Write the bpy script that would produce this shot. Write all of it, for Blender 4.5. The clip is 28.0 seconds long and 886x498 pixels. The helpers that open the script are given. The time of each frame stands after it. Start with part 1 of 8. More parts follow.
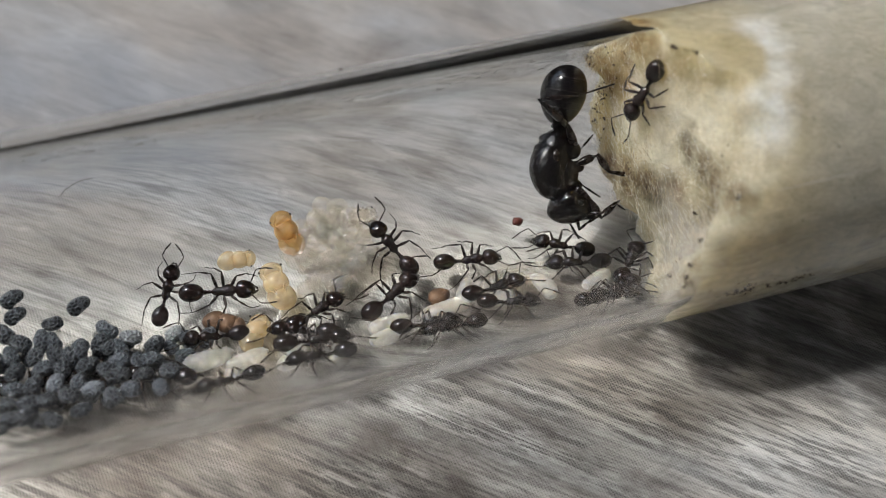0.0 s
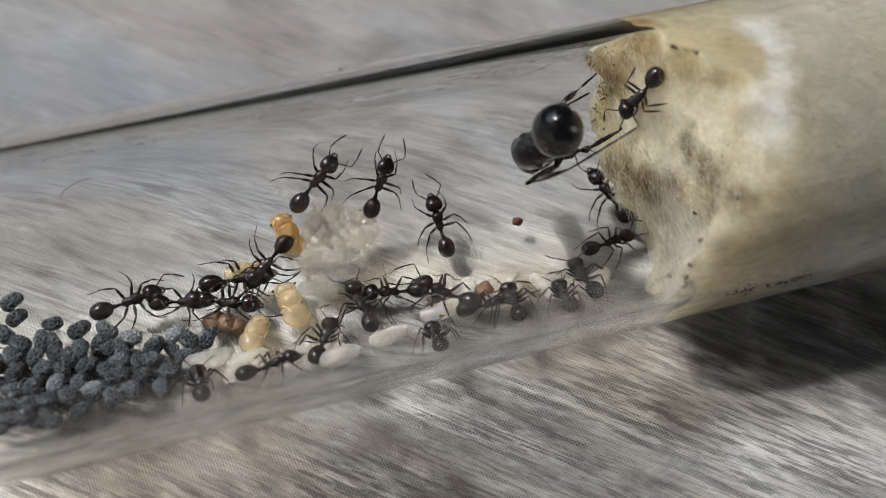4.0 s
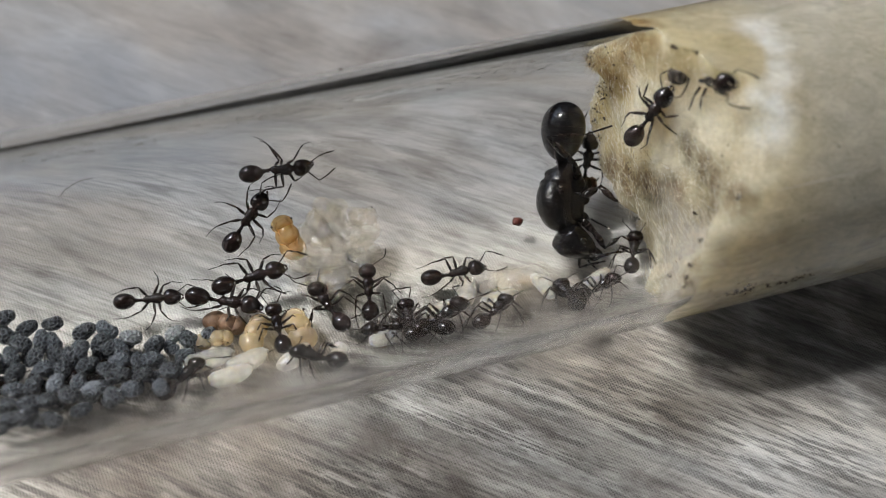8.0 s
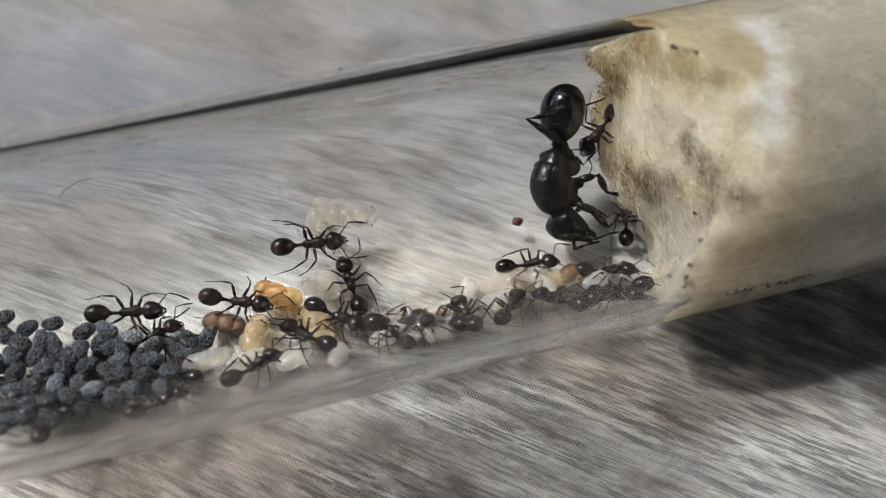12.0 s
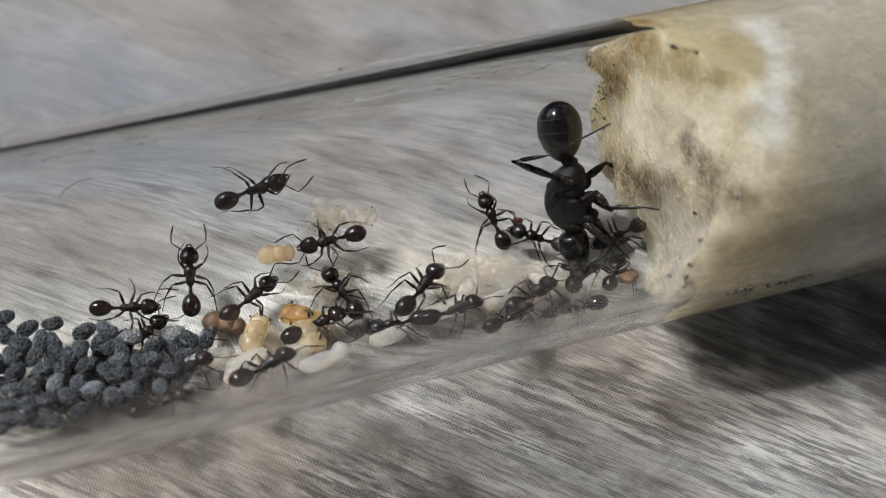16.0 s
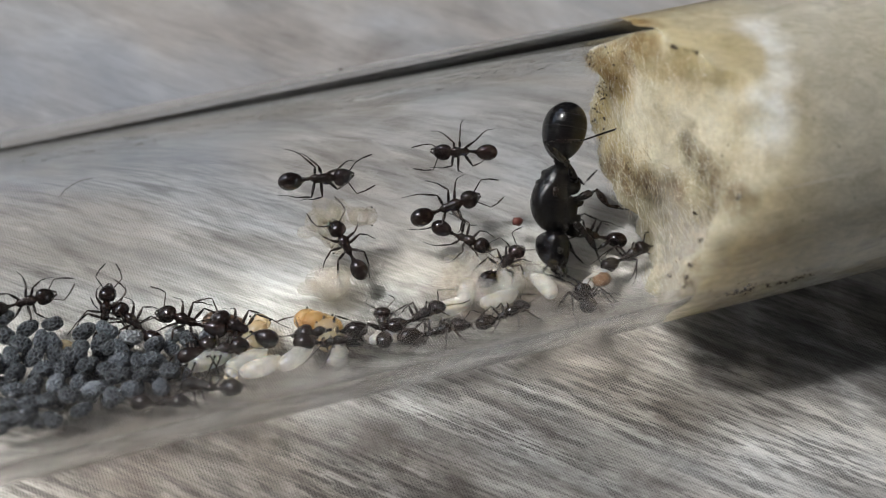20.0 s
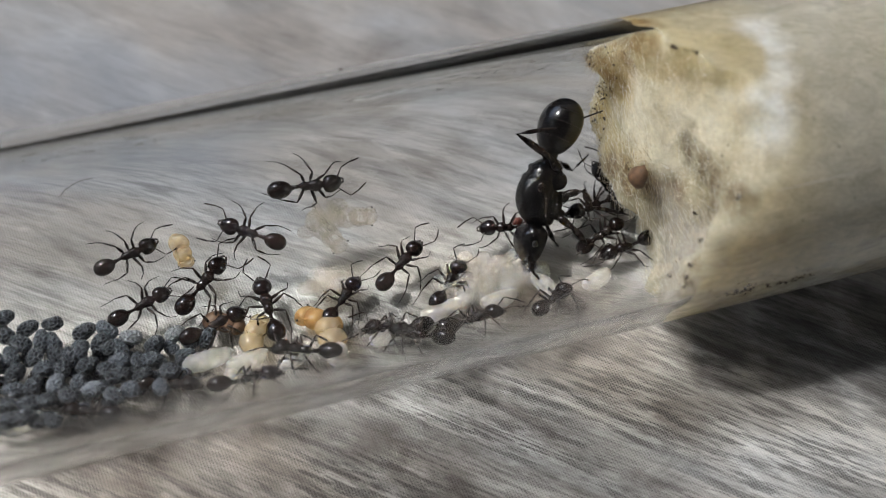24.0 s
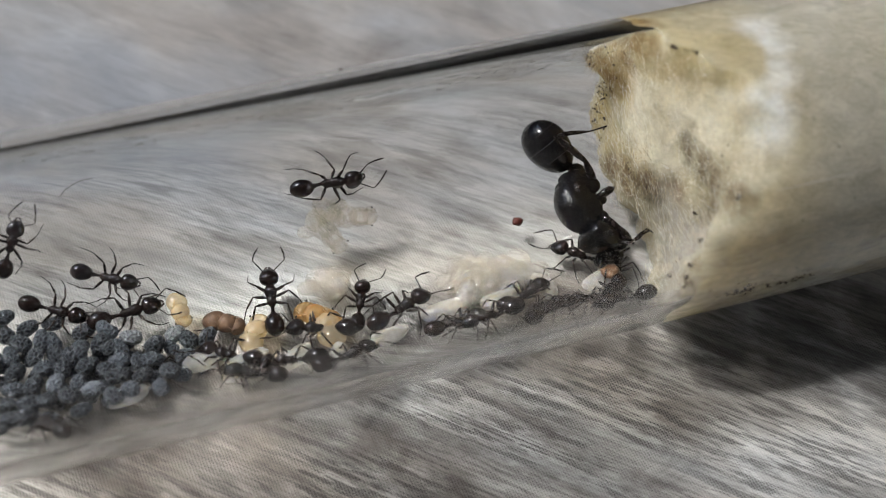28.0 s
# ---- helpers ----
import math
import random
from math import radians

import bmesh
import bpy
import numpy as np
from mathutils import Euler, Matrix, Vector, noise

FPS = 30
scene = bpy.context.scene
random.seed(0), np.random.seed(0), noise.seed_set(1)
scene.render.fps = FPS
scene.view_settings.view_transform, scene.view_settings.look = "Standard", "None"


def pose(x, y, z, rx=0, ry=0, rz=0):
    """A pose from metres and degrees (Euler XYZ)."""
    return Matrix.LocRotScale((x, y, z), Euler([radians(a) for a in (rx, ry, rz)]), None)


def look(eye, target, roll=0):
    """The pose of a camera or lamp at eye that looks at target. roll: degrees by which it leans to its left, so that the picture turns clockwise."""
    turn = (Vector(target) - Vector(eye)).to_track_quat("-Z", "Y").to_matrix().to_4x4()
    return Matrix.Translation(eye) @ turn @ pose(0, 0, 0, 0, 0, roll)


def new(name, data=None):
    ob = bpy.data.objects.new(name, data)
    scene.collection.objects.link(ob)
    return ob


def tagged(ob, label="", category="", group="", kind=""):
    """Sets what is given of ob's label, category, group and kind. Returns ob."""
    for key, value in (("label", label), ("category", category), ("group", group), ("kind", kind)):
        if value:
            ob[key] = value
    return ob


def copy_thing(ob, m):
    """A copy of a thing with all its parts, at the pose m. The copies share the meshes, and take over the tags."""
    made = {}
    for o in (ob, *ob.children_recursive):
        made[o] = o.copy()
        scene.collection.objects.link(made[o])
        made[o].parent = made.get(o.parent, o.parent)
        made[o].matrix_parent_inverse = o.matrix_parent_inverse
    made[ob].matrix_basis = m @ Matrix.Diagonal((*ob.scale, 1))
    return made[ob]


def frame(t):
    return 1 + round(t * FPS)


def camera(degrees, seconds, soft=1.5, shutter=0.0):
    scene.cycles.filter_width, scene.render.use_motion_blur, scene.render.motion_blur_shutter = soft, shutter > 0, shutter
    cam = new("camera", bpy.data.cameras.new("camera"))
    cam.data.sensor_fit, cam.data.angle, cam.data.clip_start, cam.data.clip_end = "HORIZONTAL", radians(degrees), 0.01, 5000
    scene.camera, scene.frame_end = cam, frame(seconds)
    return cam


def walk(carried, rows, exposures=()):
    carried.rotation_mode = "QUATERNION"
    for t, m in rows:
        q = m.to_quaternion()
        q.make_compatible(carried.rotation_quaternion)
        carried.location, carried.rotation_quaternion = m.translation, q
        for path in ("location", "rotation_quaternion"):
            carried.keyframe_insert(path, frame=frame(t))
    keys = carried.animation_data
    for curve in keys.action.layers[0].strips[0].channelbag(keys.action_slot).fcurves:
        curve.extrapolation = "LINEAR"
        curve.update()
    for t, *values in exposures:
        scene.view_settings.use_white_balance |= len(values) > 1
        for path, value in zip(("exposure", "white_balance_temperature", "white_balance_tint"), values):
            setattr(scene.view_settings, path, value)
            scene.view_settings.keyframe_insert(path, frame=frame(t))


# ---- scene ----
MM = 0.001

# ---- camera and its walk: hand-held still, both rows equal ----
cam = camera(42, 28.0, soft=0.55)
VIEW = look((-0.01187, -0.03166, 0.05525), (0.0, -0.00208, 0.008), 5.849)
walk(cam, [(0, VIEW), (28, VIEW)], exposures=[(0, 1.12, 6720, 10), (28, 1.12, 6600, 10)])
cam.data.dof.use_dof = True
cam.data.dof.focus_distance = 0.0625
cam.data.dof.aperture_fstop = 33

# ---- light: soft daylight from behind the tube ----
SUN_TRAVEL = Vector((0.50, -0.42, -1.0)).normalized()
world = bpy.data.worlds.new("daylight")
scene.world = world
world.use_nodes = True
wn = world.node_tree
sky = wn.nodes.new("ShaderNodeTexSky")
sky.sky_type, sky.sun_disc = "NISHITA", False
sky.sun_elevation = math.asin(-SUN_TRAVEL.z)
sky.sun_rotation = math.atan2(-SUN_TRAVEL.x, -SUN_TRAVEL.y)
wn.links.new(sky.outputs[0], wn.nodes["Background"].inputs[0])
wn.nodes["Background"].inputs[1].default_value = 0.11
sun = new("sun", bpy.data.lights.new("sun", "SUN"))
sun.data.energy, sun.data.angle, sun.data.color = 0.22, radians(6), (1.0, 0.96, 0.90)
sun.matrix_world = look(-SUN_TRAVEL, (0, 0, 0))
# key lamp behind the tube, standing in for daylight, kept small for highlights
key_lamp = new("window_light", bpy.data.lights.new("window_light", "AREA"))
key_lamp.data.shape, key_lamp.data.size, key_lamp.data.size_y = "RECTANGLE", 0.15, 0.16
key_lamp.data.energy, key_lamp.data.color = 16.6, (0.96, 0.98, 1.0)
key_lamp.matrix_world = look((-1.05, 0.95, 2.45), (0.0, 0.0, 0.0))
# fill lamp added at the front right, no such source known
fill_lamp = new("window_light", bpy.data.lights.new("window_light", "AREA"))
fill_lamp.data.shape, fill_lamp.data.size, fill_lamp.data.size_y = "RECTANGLE", 0.84, 0.94
fill_lamp.data.energy, fill_lamp.data.color = 2.5, (0.97, 0.98, 1.0)
fill_lamp.matrix_world = look((2.05, -1.15, 0.95), (0.0, -1.15, 0.95))


# ---- materials ----
class Nodes:
    """A short way to write node trees."""

    def __init__(self, name):
        self.mat = bpy.data.materials.new(name)
        self.mat.use_nodes = True
        self.tree = self.mat.node_tree
        self.bsdf = self.tree.nodes["Principled BSDF"]

    def node(self, kind, settings=None, **inputs):
        n = self.tree.nodes.new(kind)
        for key, value in (settings or {}).items():
            if key == "operation":
                n.operation = value
            elif key == "data_type":
                n.data_type = value
            elif key == "blend_type":
                n.blend_type = value
            elif key == "feature":
                n.feature = value
            elif key == "wave_type":
                n.wave_type = value
            elif key == "bands_direction":
                n.bands_direction = value
        for key, value in inputs.items():
            self.plug(n, key.replace("_", " "), value)
        return n

    def plug(self, n, key, value):
        socket = n.inputs[int(key[1:])] if key[0] == "i" and key[1:].isdigit() else n.inputs[key]
        if isinstance(value, bpy.types.NodeSocket):
            self.tree.links.new(value, socket)
        else:
            socket.default_value = value

    def set(self, **inputs):
        for key, value in inputs.items():
            self.plug(self.bsdf, key.replace("_", " "), value)
        return self

    def coords(self, scale=(1, 1, 1), turn=0.0, kind="Object"):
        c = self.node("ShaderNodeTexCoord")
        out = c.outputs[kind]
        for key, value in (("Rotation", (0, 0, turn)), ("Scale", scale)):
            m = self.node("ShaderNodeMapping", i0=out)
            m.inputs[key].default_value = value
            out = m.outputs[0]
        return out

    def noise(self, vector, scale, detail=4.0, rough=0.6, warp=0.0):
        n = self.node("ShaderNodeTexNoise", Vector=vector, Scale=scale, Detail=detail, Roughness=rough, Distortion=warp)
        return n.outputs["Fac"]

    def ramp(self, fac, stops):
        r = self.node("ShaderNodeValToRGB", Fac=fac)
        els = r.color_ramp.elements
        while len(els) < len(stops):
            els.new(0.5)
        for el, (p, c) in zip(els, stops):
            el.position = p
            el.color = (*c, 1) if len(c) == 3 else c
        return r.outputs[0]

    def grey(self, fac, lo, hi, a=0.0, b=1.0):
        return self.ramp(fac, [(lo, (a, a, a)), (hi, (b, b, b))])

    def mix(self, fac, a, b, blend="MIX"):
        m = self.node("ShaderNodeMix", {"data_type": "RGBA", "blend_type": blend})
        for i, v in ((0, fac), (6, a), (7, b)):
            if isinstance(v, bpy.types.NodeSocket):
                self.tree.links.new(v, m.inputs[i])
            else:
                m.inputs[i].default_value = (*v, 1) if isinstance(v, tuple) and len(v) == 3 else v
        return m.outputs[2]

    def math(self, op, a, b=0.0):
        m = self.node("ShaderNodeMath", {"operation": op}, i0=a, i1=b)
        return m.outputs[0]

    def bump(self, height, strength, distance):
        b = self.node("ShaderNodeBump", Height=height, Strength=strength, Distance=distance)
        self.plug(self.bsdf, "Normal", b.outputs[0])
        return self

    def near(self, centre, radius, soft, ragged=0.0, grain=500):
        """1 inside a ball round a point of the object's space (millimetres), fading out; ragged: how far its outline strays."""
        c = self.node("ShaderNodeTexCoord").outputs["Object"]
        if ragged:
            stray = self.node("ShaderNodeTexNoise", Vector=c, Scale=grain, Detail=4.0, Roughness=0.65).outputs["Color"]
            off = self.node("ShaderNodeVectorMath", {"operation": "SUBTRACT"}, i0=stray, i1=(0.5, 0.5, 0.5)).outputs[0]
            scaled = self.node("ShaderNodeVectorMath", {"operation": "SCALE"}, i0=off, Scale=ragged * 2 * MM).outputs[0]
            c = self.node("ShaderNodeVectorMath", {"operation": "ADD"}, i0=c, i1=scaled).outputs[0]
        d = self.node("ShaderNodeVectorMath", {"operation": "DISTANCE"}, i0=c, i1=tuple(v * MM for v in centre))
        m = self.node("ShaderNodeMapRange", i0=d.outputs["Value"], i1=radius * MM, i2=(radius + soft) * MM, i3=1.0, i4=0.0)
        return m.outputs[0]

    def chain(self, centres, radius, soft, ragged=0.0, grain=500):
        """A stain along a row of points."""
        out = self.near(centres[0], radius, soft, ragged, grain)
        for c in centres[1:]:
            out = self.math("MAXIMUM", out, self.near(c, radius, soft, ragged, grain))
        return out


def cloth_material():
    n = Nodes("printed_cloth")
    turn = radians(40)
    # threads of the weave
    bands = []
    for axis in ("X", "Y"):
        bands.append(n.node("ShaderNodeTexWave", {"wave_type": "BANDS", "bands_direction": axis}, Vector=n.coords((1, 1, 1), radians(-8)), Scale=2150.0, Distortion=2.4, Detail=2.0, Detail_Scale=1.5).outputs["Fac"])
    weave = n.math("MAXIMUM", bands[0], n.math("MULTIPLY", bands[1], 0.7))
    hole = n.grey(weave, 0.15, 0.75, 1.0, 0.0)
    # weathered-wood print: pale ground in cloudy boards, darker worn patches, broken dashes of grain
    cloud = n.noise(n.coords((70, 130, 1), turn), 1.0, 6, 0.62, 0.8)
    base = n.ramp(cloud, [(0.30, (0.37, 0.356, 0.338)), (0.47, (0.53, 0.52, 0.50)), (0.64, (0.66, 0.66, 0.65))])
    grain = n.noise(n.coords((150, 900, 1), turn), 1.0, 7, 0.70, 0.7)
    # front darkened in colour, in place of shade the glass doesn't cast
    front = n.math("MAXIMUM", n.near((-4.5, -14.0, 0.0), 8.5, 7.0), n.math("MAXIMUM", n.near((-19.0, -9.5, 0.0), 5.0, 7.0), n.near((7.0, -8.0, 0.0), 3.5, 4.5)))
    back = n.chain([(-22.0, 27.0, 0), (-6.0, 27.0, 0), (8.0, 25.0, 0), (20.0, 24.0, 0)], 9.0, 5.0)
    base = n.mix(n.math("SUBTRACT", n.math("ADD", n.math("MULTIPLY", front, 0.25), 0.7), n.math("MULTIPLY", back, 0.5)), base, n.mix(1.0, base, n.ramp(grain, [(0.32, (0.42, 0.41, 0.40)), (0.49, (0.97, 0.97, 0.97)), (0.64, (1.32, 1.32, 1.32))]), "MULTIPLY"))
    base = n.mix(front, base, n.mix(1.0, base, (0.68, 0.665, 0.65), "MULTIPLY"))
    # strip along the tube: shade of glass and ants put into the colour
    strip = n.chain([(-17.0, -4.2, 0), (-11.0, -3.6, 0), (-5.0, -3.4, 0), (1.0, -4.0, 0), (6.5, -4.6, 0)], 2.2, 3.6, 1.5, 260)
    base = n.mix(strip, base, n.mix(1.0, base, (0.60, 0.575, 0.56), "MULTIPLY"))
    # ants' shade before the tube, likewise in the colour
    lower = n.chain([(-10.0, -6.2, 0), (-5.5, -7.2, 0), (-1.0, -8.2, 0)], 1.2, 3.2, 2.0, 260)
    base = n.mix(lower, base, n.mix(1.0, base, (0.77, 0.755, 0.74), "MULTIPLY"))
    # cloth under the ants toned down, their shade painted into the print
    floor_shade = n.chain([(4.0, 2.2, 0), (8.0, 1.5, 0), (12.0, 1.0, 0), (-3.0, -0.6, 0), (1.0, -1.2, 0), (5.0, -1.6, 0), (9.0, -2.0, 0)], 1.5, 3.0, 2.0, 300)
    base = n.mix(floor_shade, base, n.mix(1.0, base, (0.74, 0.73, 0.72), "MULTIPLY"))
    # lower right lightened in colour to make up for the long plug shadow
    pale = n.chain([(10.0, -15.5, 0), (15.0, -15.0, 0), (20.0, -14.5, 0)], 2.0, 3.0, 2.0, 220)
    base = n.mix(pale, base, n.mix(1.0, base, (1.3, 1.31, 1.32), "MULTIPLY"))
    # dark worn patches with soft ragged edges
    patch = n.grey(n.noise(n.coords((95, 240, 1), turn), 1.0, 6, 0.68, 0.9), 0.47, 0.62, 0.0, 1.0)
    dash = n.grey(n.noise(n.coords((240, 2700, 1), turn), 1.0, 7, 0.70, 0.25), 0.50, 0.545, 0.0, 1.0)
    thin = n.grey(n.noise(n.coords((480, 5600, 1), turn), 1.0, 5, 0.72, 0.2), 0.50, 0.545, 0.0, 1.0)
    more = n.grey(n.noise(n.coords((80, 190, 1), turn), 1.0, 4, 0.6, 0.5), 0.36, 0.54, 0.35, 1.0)
    side = n.math("MAXIMUM", front, n.math("MULTIPLY", n.near((19.0, -14.0, 0.0), 7.0, 5.0), 0.55))
    more = n.math("MULTIPLY", more, n.math("SUBTRACT", n.math("ADD", n.math("MULTIPLY", side, 0.62), 0.36), n.math("MULTIPLY", back, 0.22)))
    speckle = n.math("ADD", n.math("MULTIPLY", hole, 0.5), 0.55)
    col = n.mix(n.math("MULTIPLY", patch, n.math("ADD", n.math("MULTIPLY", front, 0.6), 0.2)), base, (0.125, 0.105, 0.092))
    col = n.mix(n.math("MULTIPLY", n.math("MULTIPLY", dash, more), speckle), col, (0.032, 0.028, 0.025))
    col = n.mix(n.math("MULTIPLY", n.math("MULTIPLY", n.math("MULTIPLY", thin, more), speckle), 0.7), col, (0.07, 0.062, 0.056))
    # two rows of dark ragged blots in the print
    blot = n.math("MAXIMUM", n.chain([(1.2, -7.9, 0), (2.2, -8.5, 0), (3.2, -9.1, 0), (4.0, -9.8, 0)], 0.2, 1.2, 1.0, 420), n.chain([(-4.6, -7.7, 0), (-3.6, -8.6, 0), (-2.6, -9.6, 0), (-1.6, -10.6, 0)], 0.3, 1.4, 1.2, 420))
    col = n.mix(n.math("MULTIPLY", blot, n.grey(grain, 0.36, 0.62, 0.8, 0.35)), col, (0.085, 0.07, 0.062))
    # plug's shadow deepened in colour along dark print streaks; bluish board behind the tube
    plug_shade_streaks = n.chain([(15.4, -6.4, 0), (18.5, -8.2, 0), (21.0, -9.8, 0), (23.4, -11.2, 0), (20.5, -6.6, 0), (24.5, -8.2, 0)], 1.5, 2.2, 2.0, 260)
    col = n.mix(n.math("MULTIPLY", plug_shade_streaks, n.grey(grain, 0.36, 0.62, 0.92, 0.45)), col, (0.055, 0.048, 0.043))
    blue = n.chain([(-10.0, 17.0, 0), (-15.0, 19.5, 0), (-21.0, 21.0, 0)], 1.6, 4.5, 3.0, 160)
    col = n.mix(n.math("MULTIPLY", blue, 0.55), col, (0.36, 0.385, 0.42))
    tint = n.noise(n.coords((45, 110, 1), turn), 1.0, 4, 0.55, 0.4)
    col = n.mix(n.grey(tint, 0.42, 0.60), n.mix(1.0, col, (1.03, 0.985, 0.945), "MULTIPLY"), n.mix(1.0, col, (0.94, 0.965, 1.0), "MULTIPLY"))
    worn = n.grey(n.noise(n.coords((300, 300, 1)), 1.0, 4, 0.7), 0.36, 0.62, 0.15, 1.0)
    worn = n.math("MULTIPLY", worn, n.math("ADD", n.math("MULTIPLY", front, 0.5), 0.5))
    col = n.mix(n.math("MULTIPLY", hole, worn), col, n.mix(1.0, col, (0.57, 0.56, 0.55), "MULTIPLY"))
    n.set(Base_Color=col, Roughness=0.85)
    n.bsdf.inputs["Sheen Weight"].default_value = 0.1
    n.bump(weave, 0.6, 0.00006)
    return n.mat


def glass_material():
    n = Nodes("clear_glass")
    o = n.coords()
    n.set(Base_Color=(0.985, 0.99, 0.985, 1), Roughness=0.0, IOR=1.5, Transmission_Weight=1.0, Specular_Tint=(0.18, 0.18, 0.18, 1))
    # dust film: wiped streaks along the side that lay on the cloth, fine grains along the far one
    _, y, z = n.node("ShaderNodeSeparateXYZ", Vector=o).outputs
    near_side = n.node("ShaderNodeMapRange", i0=y, i1=-6.8 * MM, i2=-7.8 * MM, i3=0.0, i4=1.0).outputs[0]
    n.plug(n.bsdf, "Roughness", n.node("ShaderNodeMapRange", i0=y, i1=-5.4 * MM, i2=-6.9 * MM, i3=0.0, i4=0.032).outputs[0])
    far_side = n.math("MULTIPLY", n.node("ShaderNodeMapRange", i0=y, i1=4.6 * MM, i2=5.8 * MM, i3=0.0, i4=1.0).outputs[0], n.node("ShaderNodeMapRange", i0=z, i1=0.5 * MM, i2=2.5 * MM, i3=0.15, i4=1.0).outputs[0])
    wiped = n.grey(n.noise(n.coords((1, 4, 4), 0.12), 260, 7, 0.72, 1.2), 0.46, 0.68, 0.0, 0.42)
    grains = n.math("ADD", n.grey(n.noise(n.coords((1, 1.6, 1.6)), 1900, 4, 0.7), 0.54, 0.66, 0.0, 0.5), n.grey(n.noise(n.coords((1, 5, 5)), 400, 5, 0.7), 0.40, 0.65, 0.03, 0.22))
    film = n.math("ADD", n.math("MULTIPLY", near_side, wiped), n.math("MULTIPLY", far_side, grains))
    dust = n.node("ShaderNodeBsdfDiffuse", Color=(0.62, 0.60, 0.57, 1))
    both = n.node("ShaderNodeMixShader", i0=film, i1=n.bsdf.outputs[0], i2=dust.outputs[0])
    out = [k for k in n.tree.nodes if k.type == "OUTPUT_MATERIAL"][0]
    n.tree.links.new(both.outputs[0], out.inputs["Surface"])
    return n.mat


def cotton_material():
    n = Nodes("stained_cotton")
    o = n.coords()
    col = n.ramp(n.noise(o, 500, 6, 0.7, 1.0), [(0.3, (0.42, 0.365, 0.24)), (0.6, (0.55, 0.50, 0.36)), (0.8, (0.65, 0.615, 0.495))])
    # plug pressed against damp glass further in
    sep = n.node("ShaderNodeSeparateXYZ", Vector=o)
    deep = n.node("ShaderNodeMapRange", i0=sep.outputs[0], i1=15.4 * MM, i2=18.5 * MM, i3=0.0, i4=1.0).outputs[0]
    col = n.mix(deep, col, n.ramp(n.noise(n.coords((0.5, 1, 1)), 330, 8, 0.72, 0.6), [(0.3, (0.40, 0.378, 0.305)), (0.5, (0.50, 0.478, 0.40)), (0.7, (0.59, 0.57, 0.50))]))
    # loose white wad behind the glass, and the whiter band along its edge
    fluff = n.chain([(11.8, 2.1, 10.1), (12.8, 0.3, 11.9), (13.9, -0.9, 12.9), (12.2, 0.2, 9.2)], 1.0, 1.6, 1.2, 420)
    col = n.mix(n.math("MULTIPLY", fluff, 0.75), col, (0.70, 0.65, 0.505))
    bright = n.chain([(16.8, 1.9, 14.9), (16.9, 0.5, 15.1), (16.3, -1.2, 15.0), (15.7, -2.5, 14.7), (15.3, -3.2, 13.9)], 0.35, 1.25, 1.1, 650)
    col = n.mix(n.math("MULTIPLY", bright, n.grey(n.noise(o, 1100, 5, 0.7), 0.30, 0.6, 0.55, 1.0)), col, (0.79, 0.805, 0.79))
    # damp cotton pressed flat on the glass
    damp = n.chain([(12.1, 2.9, 13.6), (12.2, 1.9, 14.5), (12.9, 1.2, 14.8), (13.5, 0.8, 15.0), (14.1, 0.5, 15.1), (14.9, 0.1, 15.1)], 1.25, 0.45, 0.5, 450)
    col = n.mix(n.math("MULTIPLY", damp, 0.9), col, n.ramp(n.noise(o, 300, 5, 0.6), [(0.35, (0.50, 0.43, 0.265)), (0.65, (0.585, 0.52, 0.35))]))
    olive = n.chain([(14.2, -4.6, 12.4), (12.4, -6.6, 10.7), (13.1, -7.1, 8.8), (14.0, -6.7, 10.4), (13.2, -5.4, 9.5)], 0.8, 1.8, 1.0, 420)
    col = n.mix(n.math("MULTIPLY", olive, 0.6), col, (0.52, 0.475, 0.365))
    # ochre along the ragged front, brown under its lip
    yellow = n.math("MULTIPLY", n.chain([(11.5, 4.7, 9.8), (11.6, 5.8, 7.0), (11.7, 5.8, 4.5), (11.8, 4.8, 3.2), (11.4, 3.0, 6.0)], 0.9, 1.3, 1.0), n.grey(n.noise(o, 450, 5, 0.7), 0.35, 0.60, 0.25, 1.0))
    col = n.mix(yellow, col, (0.52, 0.41, 0.20))
    top = n.math("MULTIPLY", n.chain([(10.4, 6.4, 10.4), (10.8, 5.5, 11.4), (11.5, 4.8, 12.3), (11.6, 3.7, 13.6), (11.4, 5.2, 9.6)], 0.7, 0.9, 0.8, 700), n.grey(n.noise(o, 900, 5, 0.7), 0.36, 0.58, 0.15, 0.95))
    col = n.mix(top, col, (0.26, 0.175, 0.075))
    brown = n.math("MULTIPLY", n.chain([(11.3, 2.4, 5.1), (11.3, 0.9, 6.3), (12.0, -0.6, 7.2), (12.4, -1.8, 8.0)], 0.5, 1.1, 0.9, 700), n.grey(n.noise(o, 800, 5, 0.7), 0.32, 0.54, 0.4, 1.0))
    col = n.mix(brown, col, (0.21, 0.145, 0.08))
    # grey on the lower face: its shade put into the cotton's colour
    face_shade = n.math("MULTIPLY", n.chain([(12.3, -2.4, 6.5), (12.2, -3.8, 5.9), (10.8, -5.8, 6.8), (11.8, -4.4, 7.6)], 1.0, 1.6, 0.8), n.grey(n.noise(o, 420, 5, 0.7), 0.30, 0.6, 0.65, 1.0))
    col = n.mix(face_shade, col, (0.38, 0.345, 0.295))
    # dirt in the hollow, and a dark line along the crease where the cotton meets the glass
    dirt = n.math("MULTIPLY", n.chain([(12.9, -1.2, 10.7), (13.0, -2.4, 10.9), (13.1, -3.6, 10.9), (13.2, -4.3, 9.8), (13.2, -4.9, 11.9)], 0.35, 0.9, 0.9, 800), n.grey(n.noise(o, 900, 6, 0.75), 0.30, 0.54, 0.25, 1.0))
